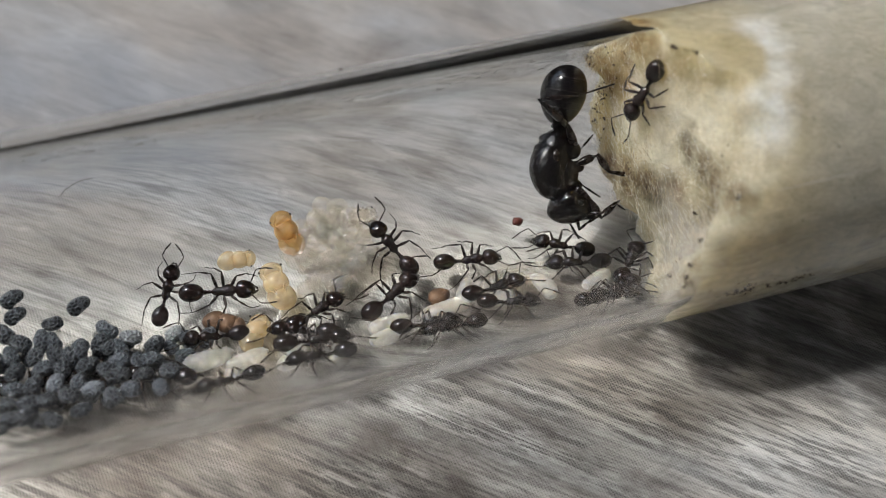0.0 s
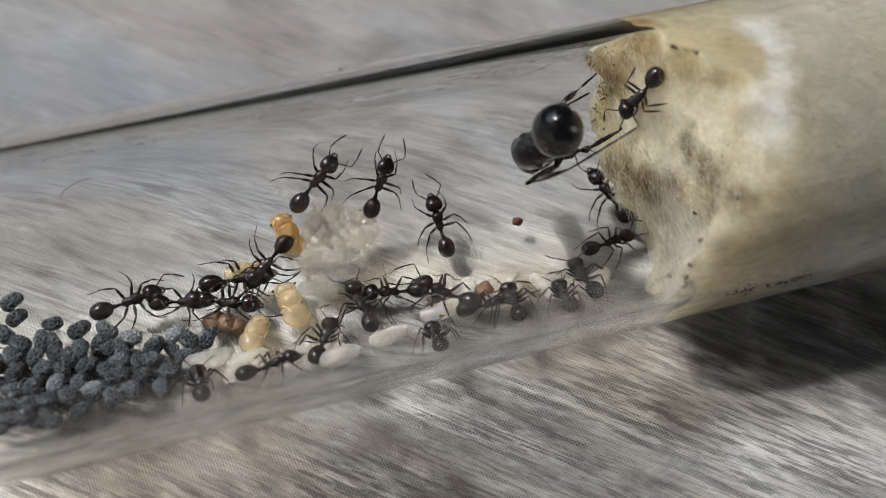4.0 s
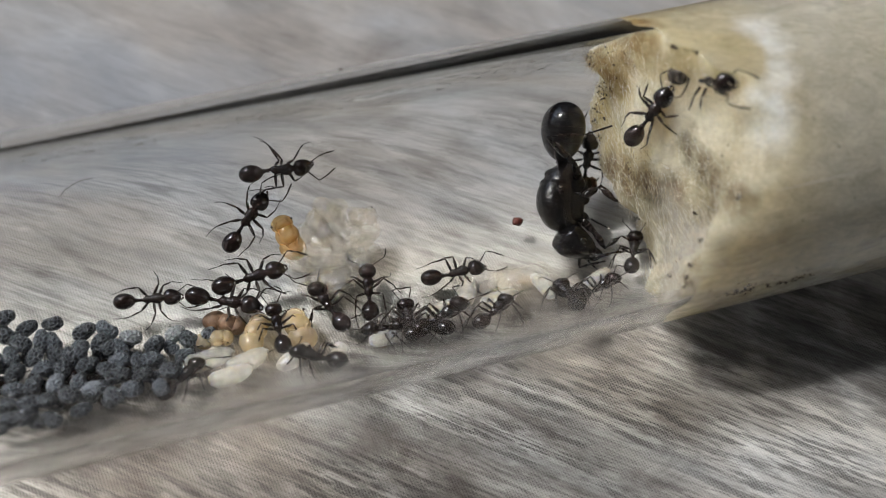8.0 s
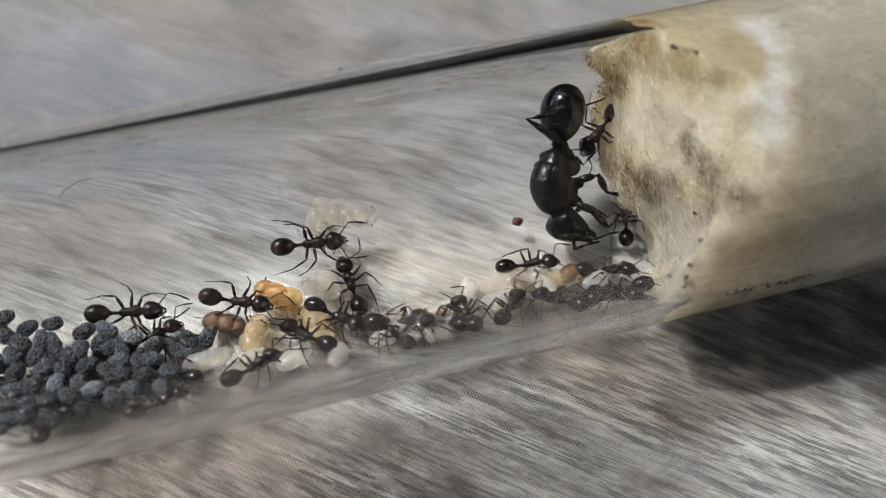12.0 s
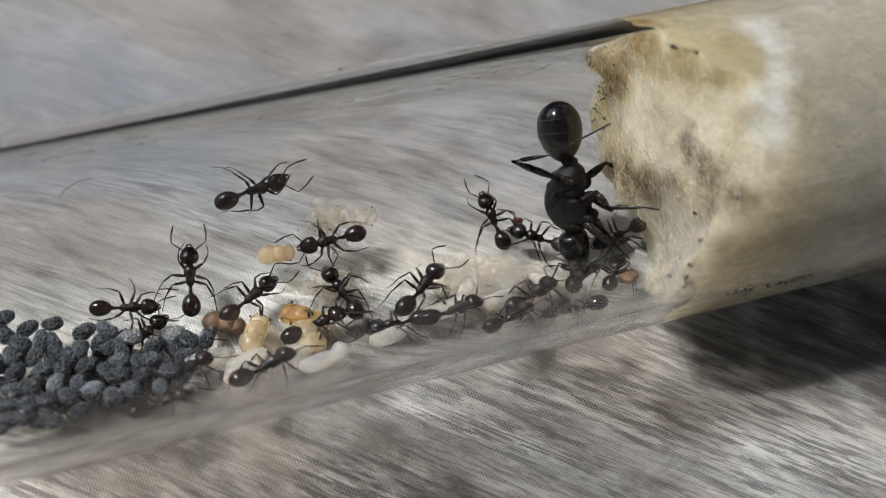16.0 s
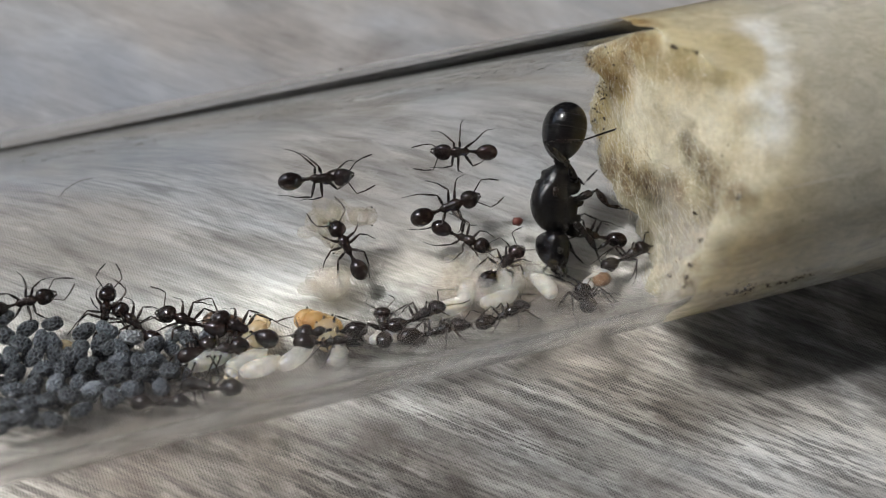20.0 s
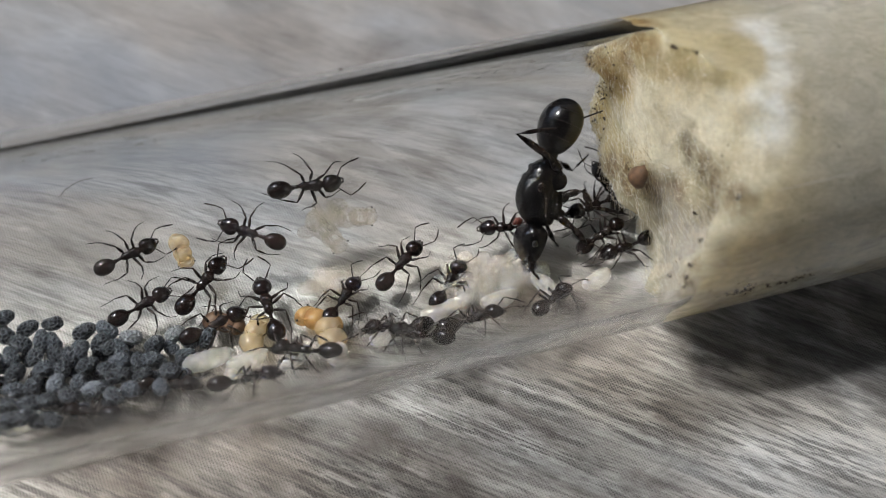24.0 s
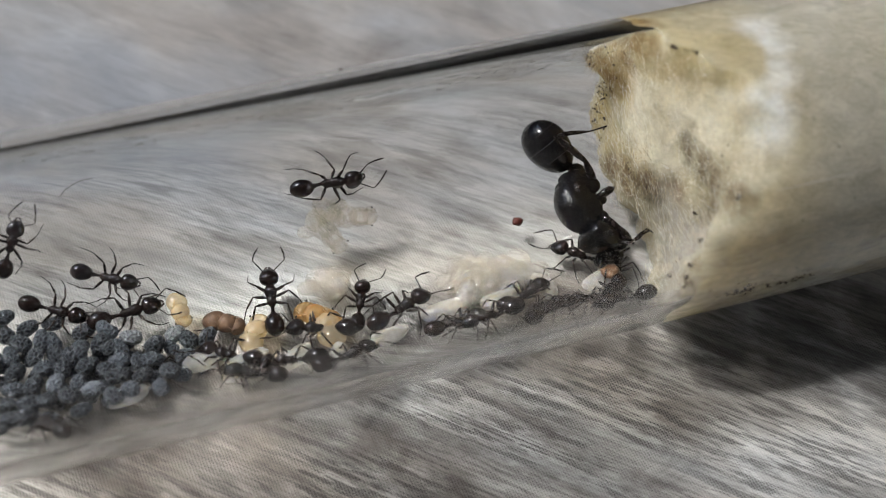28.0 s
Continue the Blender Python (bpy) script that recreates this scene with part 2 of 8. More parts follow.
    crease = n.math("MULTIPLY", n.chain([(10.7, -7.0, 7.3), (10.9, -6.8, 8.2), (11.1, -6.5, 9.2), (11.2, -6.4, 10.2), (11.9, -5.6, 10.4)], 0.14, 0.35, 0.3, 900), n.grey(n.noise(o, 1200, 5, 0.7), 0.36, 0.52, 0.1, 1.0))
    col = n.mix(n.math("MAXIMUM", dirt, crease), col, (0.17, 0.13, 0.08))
    # matted tufts, fine strands and dust
    col = n.mix(n.grey(n.noise(n.coords((0.7, 1.3, 1.3), 0.5), 800, 7, 0.75, 0.8), 0.34, 0.66), n.mix(1.0, col, (0.84, 0.83, 0.81), "MULTIPLY"), n.mix(1.0, col, (1.12, 1.12, 1.12), "MULTIPLY"))
    fine = n.grey(n.noise(n.coords((0.6, 1.6, 1.6), 0.35), 2600, 6, 0.75, 1.5), 0.32, 0.68, 0.0, 1.0)
    col = n.mix(fine, n.mix(1.0, col, (0.80, 0.79, 0.77), "MULTIPLY"), n.mix(1.0, col, (1.14, 1.14, 1.14), "MULTIPLY"))
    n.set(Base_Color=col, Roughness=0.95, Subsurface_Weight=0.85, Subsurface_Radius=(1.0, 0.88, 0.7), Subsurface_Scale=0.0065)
    n.bump(n.noise(n.coords((1, 2.2, 2.2)), 2600, 5, 0.75, 2.0), 0.55, 0.0002)
    return n.mat


def chitin_material(name, base, lit, rough, gloss=0.5, uneven=0.0):
    n = Nodes(name)
    o = n.coords()
    tone = n.noise(o, 900, 3)
    n.set(Base_Color=n.mix(n.grey(tone, 0.4, 0.7), base, lit), Roughness=n.grey(n.noise(o, 4000, 3), 0.3, 0.8, rough * 0.75, rough * 1.3), Coat_Weight=gloss * 0.3, Coat_Roughness=0.15)
    n.bsdf.inputs["Specular IOR Level"].default_value = gloss
    height = n.noise(o, 9000, 3, 0.6)
    if uneven:
        height = n.math("ADD", n.math("MULTIPLY", height, 0.15), n.noise(o, 950, 3, 0.6, 0.8))
    n.bump(height, uneven or 0.04, 0.0002 if uneven else 0.00002)
    return n.mat


def brood_material(name, pale, deep, body, clear=(0.97, 0.95, 0.92)):
    """Moist see-through skin: body tells how milky it is."""
    n = Nodes(name)
    o = n.coords()
    n.set(Base_Color=n.mix(n.grey(n.noise(o, 1400, 4, 0.6), 0.35, 0.7), pale, deep), Roughness=0.6, Subsurface_Weight=0.6, Subsurface_Radius=(1.0, 0.85, 0.6), Subsurface_Scale=0.0006)
    n.bsdf.inputs["Specular IOR Level"].default_value = 0.0
    bump = n.node("ShaderNodeBump", Height=n.noise(o, 2500, 3), Strength=0.15, Distance=0.00008).outputs[0]
    inner = n.node("ShaderNodeMixShader", i0=n.grey(n.noise(o, 900, 4, 0.6), 0.3, 0.7, body * 0.7, min(1.0, body * 1.3)), i1=n.node("ShaderNodeBsdfTransparent", Color=(*clear, 1)).outputs[0], i2=n.bsdf.outputs[0])
    wet = n.node("ShaderNodeBsdfGlossy", Color=(1, 1, 1, 1), Roughness=0.13, Normal=bump)
    skin = n.node("ShaderNodeMixShader", i0=0.035, i1=inner.outputs[0], i2=wet.outputs[0])
    out = [k for k in n.tree.nodes if k.type == "OUTPUT_MATERIAL"][0]
    n.tree.links.new(skin.outputs[0], out.inputs["Surface"])
    return n.mat


def seed_material():
    n = Nodes("blue_grey_seed")
    o = n.coords()
    cell = n.node("ShaderNodeTexVoronoi", {"feature": "DISTANCE_TO_EDGE"}, Vector=o, Scale=4200.0).outputs["Distance"]
    rnd = n.node("ShaderNodeObjectInfo").outputs["Random"]
    base = n.ramp(rnd, [(0.0, (0.005, 0.005, 0.007)), (0.5, (0.017, 0.019, 0.025)), (0.78, (0.08, 0.093, 0.118)), (0.93, (0.27, 0.30, 0.35)), (1.0, (0.42, 0.43, 0.44))])
    rib = n.grey(cell, 0.0, 0.34, 1.0, 0.0)
    col = n.mix(n.math("MULTIPLY", rib, 0.5), n.mix(n.grey(n.noise(o, 1500, 4), 0.3, 0.7), base, n.mix(1.0, base, (0.5, 0.48, 0.46), "MULTIPLY")), (0.19, 0.215, 0.25))
    n.set(Base_Color=col, Roughness=0.42)
    n.bump(rib, 1.0, 0.00013)
    return n.mat


def plain_material(name, a, b, scale=1500, rough=0.6):
    n = Nodes(name)
    o = n.coords()
    n.set(Base_Color=n.mix(n.grey(n.noise(o, scale, 5, 0.65), 0.35, 0.65), a, b), Roughness=rough)
    n.bump(n.noise(o, scale * 3, 4), 0.3, 0.00005)
    return n.mat


def fibre_material(name, stops):
    n = Nodes(name)
    n.set(Base_Color=n.ramp(n.node("ShaderNodeNewGeometry").outputs["Random Per Island"], stops), Roughness=0.7)
    return n.mat


CLOTH = cloth_material()
GLASS = glass_material()
COTTON = cotton_material()
BLACK = chitin_material("black_chitin", (0.007, 0.005, 0.005), (0.022, 0.011, 0.008), 0.16, 0.75)
LEGS = chitin_material("dark_leg_chitin", (0.012, 0.009, 0.008), (0.035, 0.020, 0.013), 0.30)
QUEEN_BLACK = chitin_material("polished_black_chitin", (0.003, 0.003, 0.004), (0.006, 0.005, 0.005), 0.14, 0.6)
QUEEN_THORAX = chitin_material("sculpted_black_chitin", (0.003, 0.003, 0.004), (0.008, 0.006, 0.005), 0.2, 0.5, 0.8)
QUEEN_LEG = chitin_material("queen_leg_chitin", (0.008, 0.006, 0.006), (0.022, 0.013, 0.010), 0.28)
EYE = chitin_material("eye_chitin", (0.004, 0.004, 0.004), (0.01, 0.01, 0.01), 0.3)
WHITE_BROOD = brood_material("white_larva_skin", (0.86, 0.84, 0.79), (0.78, 0.76, 0.70), 0.3)
CLEAR_BROOD = brood_material("translucent_egg_skin", (0.90, 0.87, 0.81), (0.84, 0.81, 0.73), 0.12)
PALE_BROOD = brood_material("cream_pupa_skin", (0.84, 0.72, 0.52), (0.72, 0.55, 0.33), 0.27, (0.97, 0.91, 0.78))
ORANGE_BROOD = brood_material("amber_pupa_skin", (0.72, 0.49, 0.25), (0.54, 0.33, 0.13), 0.3, (0.94, 0.80, 0.56))
BROWN_HUSK = plain_material("brown_husk", (0.16, 0.085, 0.04), (0.09, 0.05, 0.03), 1800)
SEED = seed_material()
FIBRE = fibre_material("cotton_fibre", [(0.0, (0.52, 0.40, 0.22)), (0.3, (0.72, 0.64, 0.46)), (0.7, (0.82, 0.78, 0.68)), (1.0, (0.88, 0.86, 0.80))])
STAINED_FIBRE = fibre_material("stained_fibre", [(0.0, (0.07, 0.045, 0.025)), (0.4, (0.24, 0.16, 0.08)), (0.8, (0.50, 0.38, 0.18)), (1.0, (0.72, 0.62, 0.40))])
DIRT = plain_material("dark_dirt", (0.035, 0.024, 0.016), (0.075, 0.05, 0.03), 2500, 0.9)
SCRATCH = plain_material("glass_scratch", (0.62, 0.60, 0.55), (0.50, 0.48, 0.44), 3000, 0.5)
SIDE_WALL = plain_material("grey_wall_paint", (0.42, 0.41, 0.39), (0.38, 0.37, 0.35), 6, 0.8)
DARK_WALL = plain_material("dark_wall_paint", (0.085, 0.08, 0.072), (0.07, 0.065, 0.06), 6, 0.8)
FLOOR_WOOD = plain_material("dark_floor_wood", (0.055, 0.035, 0.022), (0.035, 0.023, 0.016), 30, 0.6)
TABLE_WOOD = plain_material("table_wood", (0.22, 0.13, 0.07), (0.16, 0.09, 0.05), 40, 0.5)
PLASTER = plain_material("wall_paint", (0.86, 0.84, 0.80), (0.83, 0.81, 0.77), 6, 0.8)
RED = plain_material("red_seed_coat", (0.12, 0.02, 0.012), (0.06, 0.014, 0.009), 2500, 0.5)


# ---- mesh helpers, all in millimetres ----
def mesh(name, verts, faces, mat, smooth=True):
    me = bpy.data.meshes.new(name)
    me.from_pydata([tuple(c * MM for c in v) for v in verts], [], faces)
    me.materials.append(mat)
    me.polygons.foreach_set("use_smooth", [smooth] * len(faces))
    me.update()
    return me


def mm(x, y, z, rx=0, ry=0, rz=0):
    return pose(x * MM, y * MM, z * MM, rx, ry, rz)


def part(name, shape, mat, parent, label="", at=None):
    """One mesh object under a thing or under a part."""
    me = shape if isinstance(shape, bpy.types.Mesh) else mesh(name, shape[0], shape[1], mat)
    ob = new(name, me)
    ob.parent = parent
    if at is not None:
        ob.matrix_basis = at
    return tagged(ob, label) if label else ob


def thing(name, label, category, group="", kind="", at=None):
    ob = tagged(new(name), label, category, group, kind)
    ob.empty_display_size = 0.001
    if at is not None:
        ob.matrix_basis = at
    return ob


def joined(*shapes):
    verts, faces = [], []
    for v, f in shapes:
        k = len(verts)
        verts += list(v)
        faces += [tuple(i + k for i in q) for q in f]
    return verts, faces


def loft(rings, seg=18, power=1.0):
    """A body along x: rings of (x, y, z, half width, half height); closed to points at both ends."""
    verts, faces = [], []
    x, y, z, _, _ = rings[0]
    verts.append((x, y, z))
    body = rings[1:-1]
    for x, y, z, w, h in body:
        for i in range(seg):
            a = 2 * math.pi * i / seg
            ca, sa = math.cos(a), math.sin(a)
            verts.append((x, y + w * math.copysign(abs(ca) ** power, ca), z + h * math.copysign(abs(sa) ** power, sa)))
    x, y, z, _, _ = rings[-1]
    verts.append((x, y, z))
    n = len(body)
    for i in range(seg):
        j = (i + 1) % seg
        faces.append((0, 1 + j, 1 + i))
        for k in range(n - 1):
            a, b = 1 + k * seg, 1 + (k + 1) * seg
            faces.append((a + i, a + j, b + j, b + i))
        b = 1 + (n - 1) * seg
        faces.append((len(verts) - 1, b + i, b + j))
    return verts, faces


def smooth_rings(keys, steps=14):
    """Rings between the keyed ones (Catmull-Rom), so that bodies swell and narrow softly."""
    keys = np.array(keys, float)
    out = []
    n = len(keys)
    for i in range(n - 1):
        p0, p1, p2, p3 = keys[max(i - 1, 0)], keys[i], keys[i + 1], keys[min(i + 2, n - 1)]
        for s in range(steps):
            t = s / steps
            q = 0.5 * ((2 * p1) + (p2 - p0) * t + (2 * p0 - 5 * p1 + 4 * p2 - p3) * t * t + (3 * p1 - p0 - 3 * p2 + p3) * t ** 3)
            q[3:] = np.maximum(q[3:], 0.004)
            out.append(tuple(q))
    out.append(tuple(keys[-1]))
    return out


def egg(cx, cy, cz, rx, ry, rz, taper=0.0, seg=16, n=10, turn=0.0):
    """An ellipsoid, fuller to one end by taper, turned about z."""
    rings = []
    for k in range(n + 1):
        a = math.pi * k / n
        s = math.sin(a) * (1 + taper * math.cos(a))
        rings.append((-rx * math.cos(a), 0, 0, ry * s, rz * s))
    v, f = loft(rings, seg)
    ct, st = math.cos(radians(turn)), math.sin(radians(turn))
    return [(cx + x * ct - y * st, cy + x * st + y * ct, cz + z) for x, y, z in v], f


def tube(points, radii, seg=6):
    """A limb along a line of points."""
    verts, faces = [], []
    pts = [Vector(p) for p in points]
    for i, p in enumerate(pts):
        d = (pts[min(i + 1, len(pts) - 1)] - pts[max(i - 1, 0)]).normalized()
        side = d.cross(Vector((0, 0, 1)) if abs(d.z) < 0.9 else Vector((1, 0, 0))).normalized()
        up = side.cross(d)
        for k in range(seg):
            a = 2 * math.pi * k / seg
            verts.append(tuple(p + (side * math.cos(a) + up * math.sin(a)) * radii[i]))
    for i in range(len(pts) - 1):
        for k in range(seg):
            a, b, j = i * seg, (i + 1) * seg, (k + 1) % seg
            faces.append((a + k, a + j, b + j, b + k))
    faces.append(tuple(range(seg))[::-1])
    faces.append(tuple(range((len(pts) - 1) * seg, len(pts) * seg)))
    return verts, faces


def limb(joints, radii, soft=3):
    """A jointed limb: straight pieces, thicker in the middle, pinched at the joints."""
    pts, rad = [], []
    for i in range(len(joints) - 1):
        a, b = Vector(joints[i]), Vector(joints[i + 1])
        for s in range(soft + 1):
            t = s / soft
            if i and s == 0:
                continue
            pts.append(a.lerp(b, t))
            rad.append(radii[i] * (0.62 + 0.38 * math.sin(math.pi * min(1, t * 1.15))) if s < soft else radii[min(i + 1, len(radii) - 1)] * 0.62)
    return tube(pts, rad)


# ---- floor, table and cloth ----
FLOOR = -750.0
# unseen back edge, placed to give the glass its dark upper band
EDGE = 36.0
ASKEW = radians(-50)


def box(x0, x1, y0, y1, z0, z1):
    v = [(x, y, z) for z in (z0, z1) for y in (y0, y1) for x in (x0, x1)]
    return v, [(0, 2, 3, 1), (4, 5, 7, 6), (0, 1, 5, 4), (2, 6, 7, 3), (0, 4, 6, 2), (1, 3, 7, 5)]


def askew(shape):
    """Turned so that the dark band in the glass thins to the left."""
    c, k = math.cos(ASKEW), math.sin(ASKEW)
    return [(x * c - y * k, x * k + y * c, z) for x, y, z in shape[0]], shape[1]


def build_table():
    v = [(x, y, FLOOR) for y in (-2250, 950) for x in (-2050, 2050)]
    tagged(new("ground", mesh("ground", v, [(0, 1, 3, 2)], FLOOR_WOOD, False)), "dark brown floor added out of view", "floor", kind="structure")
    table = thing("table", "plain wooden table added unseen under the printed cloth", "table")
    part("tabletop", askew(box(-600, 600, -720, EDGE - 2, -26, -0.9)), TABLE_WOOD, table)
    for x in (-560, 520):
        for y in (-680, EDGE - 60):
            part("leg", askew(box(x, x + 40, y, y + 40, FLOOR, -26)), TABLE_WOOD, table)
    # the cloth lies on the top and hangs over the back edge
    line = [(-719.0, 0.0), (EDGE - 3, 0.0)] + [(EDGE - 3 + 4 * math.sin(radians(a)), -4 + 4 * math.cos(radians(a))) for a in range(15, 91, 15)] + [(EDGE + 1, -190.0)]
    verts, faces = [], []
    for y, z in line:
        verts += [(-598.0, y, z), (598.0, y, z), (-598.0, y - (0.8 if z < -3 else 0), z - 0.8), (598.0, y - (0.8 if z < -3 else 0), z - 0.8)]
    for k in range(len(line) - 1):
        a, c = 4 * k, 4 * k + 4
        faces += [(a, a + 1, c + 1, c), (a + 3, a + 2, c + 2, c + 3), (a + 2, a, c, c + 2), (a + 1, a + 3, c + 3, c + 1)]
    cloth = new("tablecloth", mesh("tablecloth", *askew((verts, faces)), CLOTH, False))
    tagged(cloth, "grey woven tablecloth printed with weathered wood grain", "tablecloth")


# ---- plain unseen room, added to close the place and dim reflections, with lamp openings ----
def build_room():
    def wall(name, *shapes):
        tagged(new(name, mesh(name, *joined(*shapes), SIDE_WALL if name in ("wall_east", "wall_west") else DARK_WALL, False)), "plain surface of the room added out of view", name.split("_")[0], kind="structure")

    wall("wall_north", box(-2000, -1900, 900, 1000, FLOOR, 2700), box(-100, 2000, 900, 1000, FLOOR, 2700), box(-1900, -100, 900, 1000, FLOOR, 450), box(-1900, -100, 900, 1000, 2600, 2700))
    wall("wall_south", box(-2000, 2000, -2300, -2200, FLOOR, 2700))
    wall("wall_west", box(-2100, -2000, -2300, 1000, FLOOR, 2700))
    wall("wall_east", box(2000, 2100, -2300, -1600, FLOOR, 2700), box(2000, 2100, -700, 1000, FLOOR, 2700), box(2000, 2100, -1600, -700, FLOOR, 450), box(2000, 2100, -1600, -700, 1450, 2700))
    wall("ceiling", box(-2100, 2100, -2300, 1000, 2700, 2800))
    frame_bars = [box(-1900, -100, 905, 935, 450, 490), box(-1900, -100, 905, 935, 2570, 2600), box(-1900, -1860, 905, 935, 490, 2570), box(-140, -100, 905, 935, 490, 2570)]
    east_bars = [box(2005, 2035, -1600, -700, 450, 480), box(2005, 2035, -1600, -700, 1420, 1450), box(2005, 2035, -1600, -1570, 480, 1420), box(2005, 2035, -730, -700, 480, 1420)]
    tagged(new("window_2", mesh("window_2", *joined(*east_bars), PLASTER, False)), "white painted window frame added out of view", "window", kind="structure")
    tagged(new("window_1", mesh("window_1", *joined(*frame_bars), PLASTER, False)), "white painted window frame added out of view", "window", kind="structure")


# ---- the tube ----
OUTER, INNER, AXIS = 8.0, 7.1, 8.0


def build_tube():
    prof = [(-95, INNER), (-95, OUTER), (-94.7, OUTER), (65.5, OUTER)]
    prof += [(66 + OUTER * math.sin(radians(a)), OUTER * math.cos(radians(a))) for a in range(0, 90, 6)] + [(74, 0.02)]
    prof += [(73.1, 0.02)] + [(66 + INNER * math.sin(radians(a)), INNER * math.cos(radians(a))) for a in range(84, -1, -6)]
    prof += [(65.5, INNER), (-94.7, INNER)]
    prof.insert(1, (-95.25, (INNER + OUTER) / 2))
    seg = 160
    verts, faces = [], []
    for x, r in prof:
        for k in range(seg):
            a = 2 * math.pi * k / seg
            verts.append((x, r * math.cos(a), r * math.sin(a)))
    m = len(prof)
    for i in range(m):
        for k in range(seg):
            j, a, b = (k + 1) % seg, i * seg, ((i + 1) % m) * seg
            faces.append((a + k, b + k, b + j, a + j))
    tube_thing = thing("test_tube", "clear glass test tube lying on its side on the cloth", "test tube", at=mm(0, 0, AXIS + 0.02))
    glass = part("glass_wall", (verts, faces), GLASS, tube_thing, "clear round glass wall")
    bm = bmesh.new()
    bm.from_mesh(glass.data)
    bmesh.ops.recalc_face_normals(bm, faces=bm.faces)
    bm.to_mesh(glass.data)
    bm.free()
    glass.visible_shadow = False
    # scratches and dust on the outside
    for line, r in [([(14.64, -6.14, 5.13), (16.36, -6.16, 5.11), (18.16, -6.15, 5.11), (20.29, -6.15, 5.12)], 0.022), ([(15.47, -6.15, 5.12), (16.66, -6.13, 5.14), (17.55, -6.18, 5.08)], 0.012), ([(10.11, -2.46, 7.61), (10.56, -1.86, 7.78), (11.02, -1.54, 7.85)], 0.01)]:
        part("scratch", tube(line, [r * 0.5] + [r] * (len(line) - 2) + [r * 0.3], 4), SCRATCH, tube_thing, "thin pale scratch in the glass")
    for k, (x, y, z, r) in enumerate([(-3.24, 5.21, 6.07, 0.09), (0.88, 0.96, 7.94, 0.04), (-3.65, 0.71, 7.97, 0.035), (-18.96, -3.23, 7.32, 0.05), (-2.97, -3.56, 7.16, 0.035), (-5.73, 1.67, 7.82, 0.03), (17.14, -3.88, 6.99, 0.05), (18.15, -5.15, 6.12, 0.045), (16.09, -7.14, 3.61, 0.05), (18.84, -6.86, 4.11, 0.04), (4.40, -1.42, 7.87, 0.03), (-12.53, 1.15, 7.92, 0.04)]):
        part("dust_speck", egg_lump(r, k), DIRT, tube_thing, at=mm(x, y, z, 30 * k, 0, 50 * k))
    return tube_thing


# ---- the cotton plug ----
FACE = np.array([(6.6, 10.6, 10.3), (7, 8.4, 11.8), (6.6, 5.3, 11.5), (4.9, 2.9, 11.9), (2.5, 1.3, 13.6), (0, 0.9, 13.1), (-4.8, 2.8, 11.1), (-6.8, 5.8, 10.2), (-7.1, 8, 10.6), (-6.6, 10.7, 11.2), (-5.6, 12.4, 13.1), (-4.7, 13.4, 14.6), (-3.5, 14.2, 15.2), (-1.2, 15.0, 14.5), (0.6, 15.1, 13.4), (2.2, 14.7, 12.2), (4.5, 13.5, 11.4), (1.5, 7, 11.2), (1.2, 4.6, 11.1), (3.2, 4.6, 11.2), (0, 2.0, 13.2), (-1.8, 2.3, 12.8), (-2, 10.5, 12.9), (3, 10.5, 11.8), (-2.5, 6, 12.4), (-4.2, 9.6, 13.2)])


def face_at(y, z):
    w = 1 / ((FACE[:, 0] - y) ** 2 + (FACE[:, 1] - z) ** 2 + 0.15) ** 1.5
    return float((w * FACE[:, 2]).sum() / w.sum())


def cotton_front(y, z):
    p = Vector((y, z, 3.0))
    bump = 0.16 * noise.noise(p * 0.6) + 0.08 * noise.noise(p * 1.9) + 0.06 * noise.noise(p * 4.5) + 0.04 * noise.noise(p * 11)
    return face_at(y, z) + bump


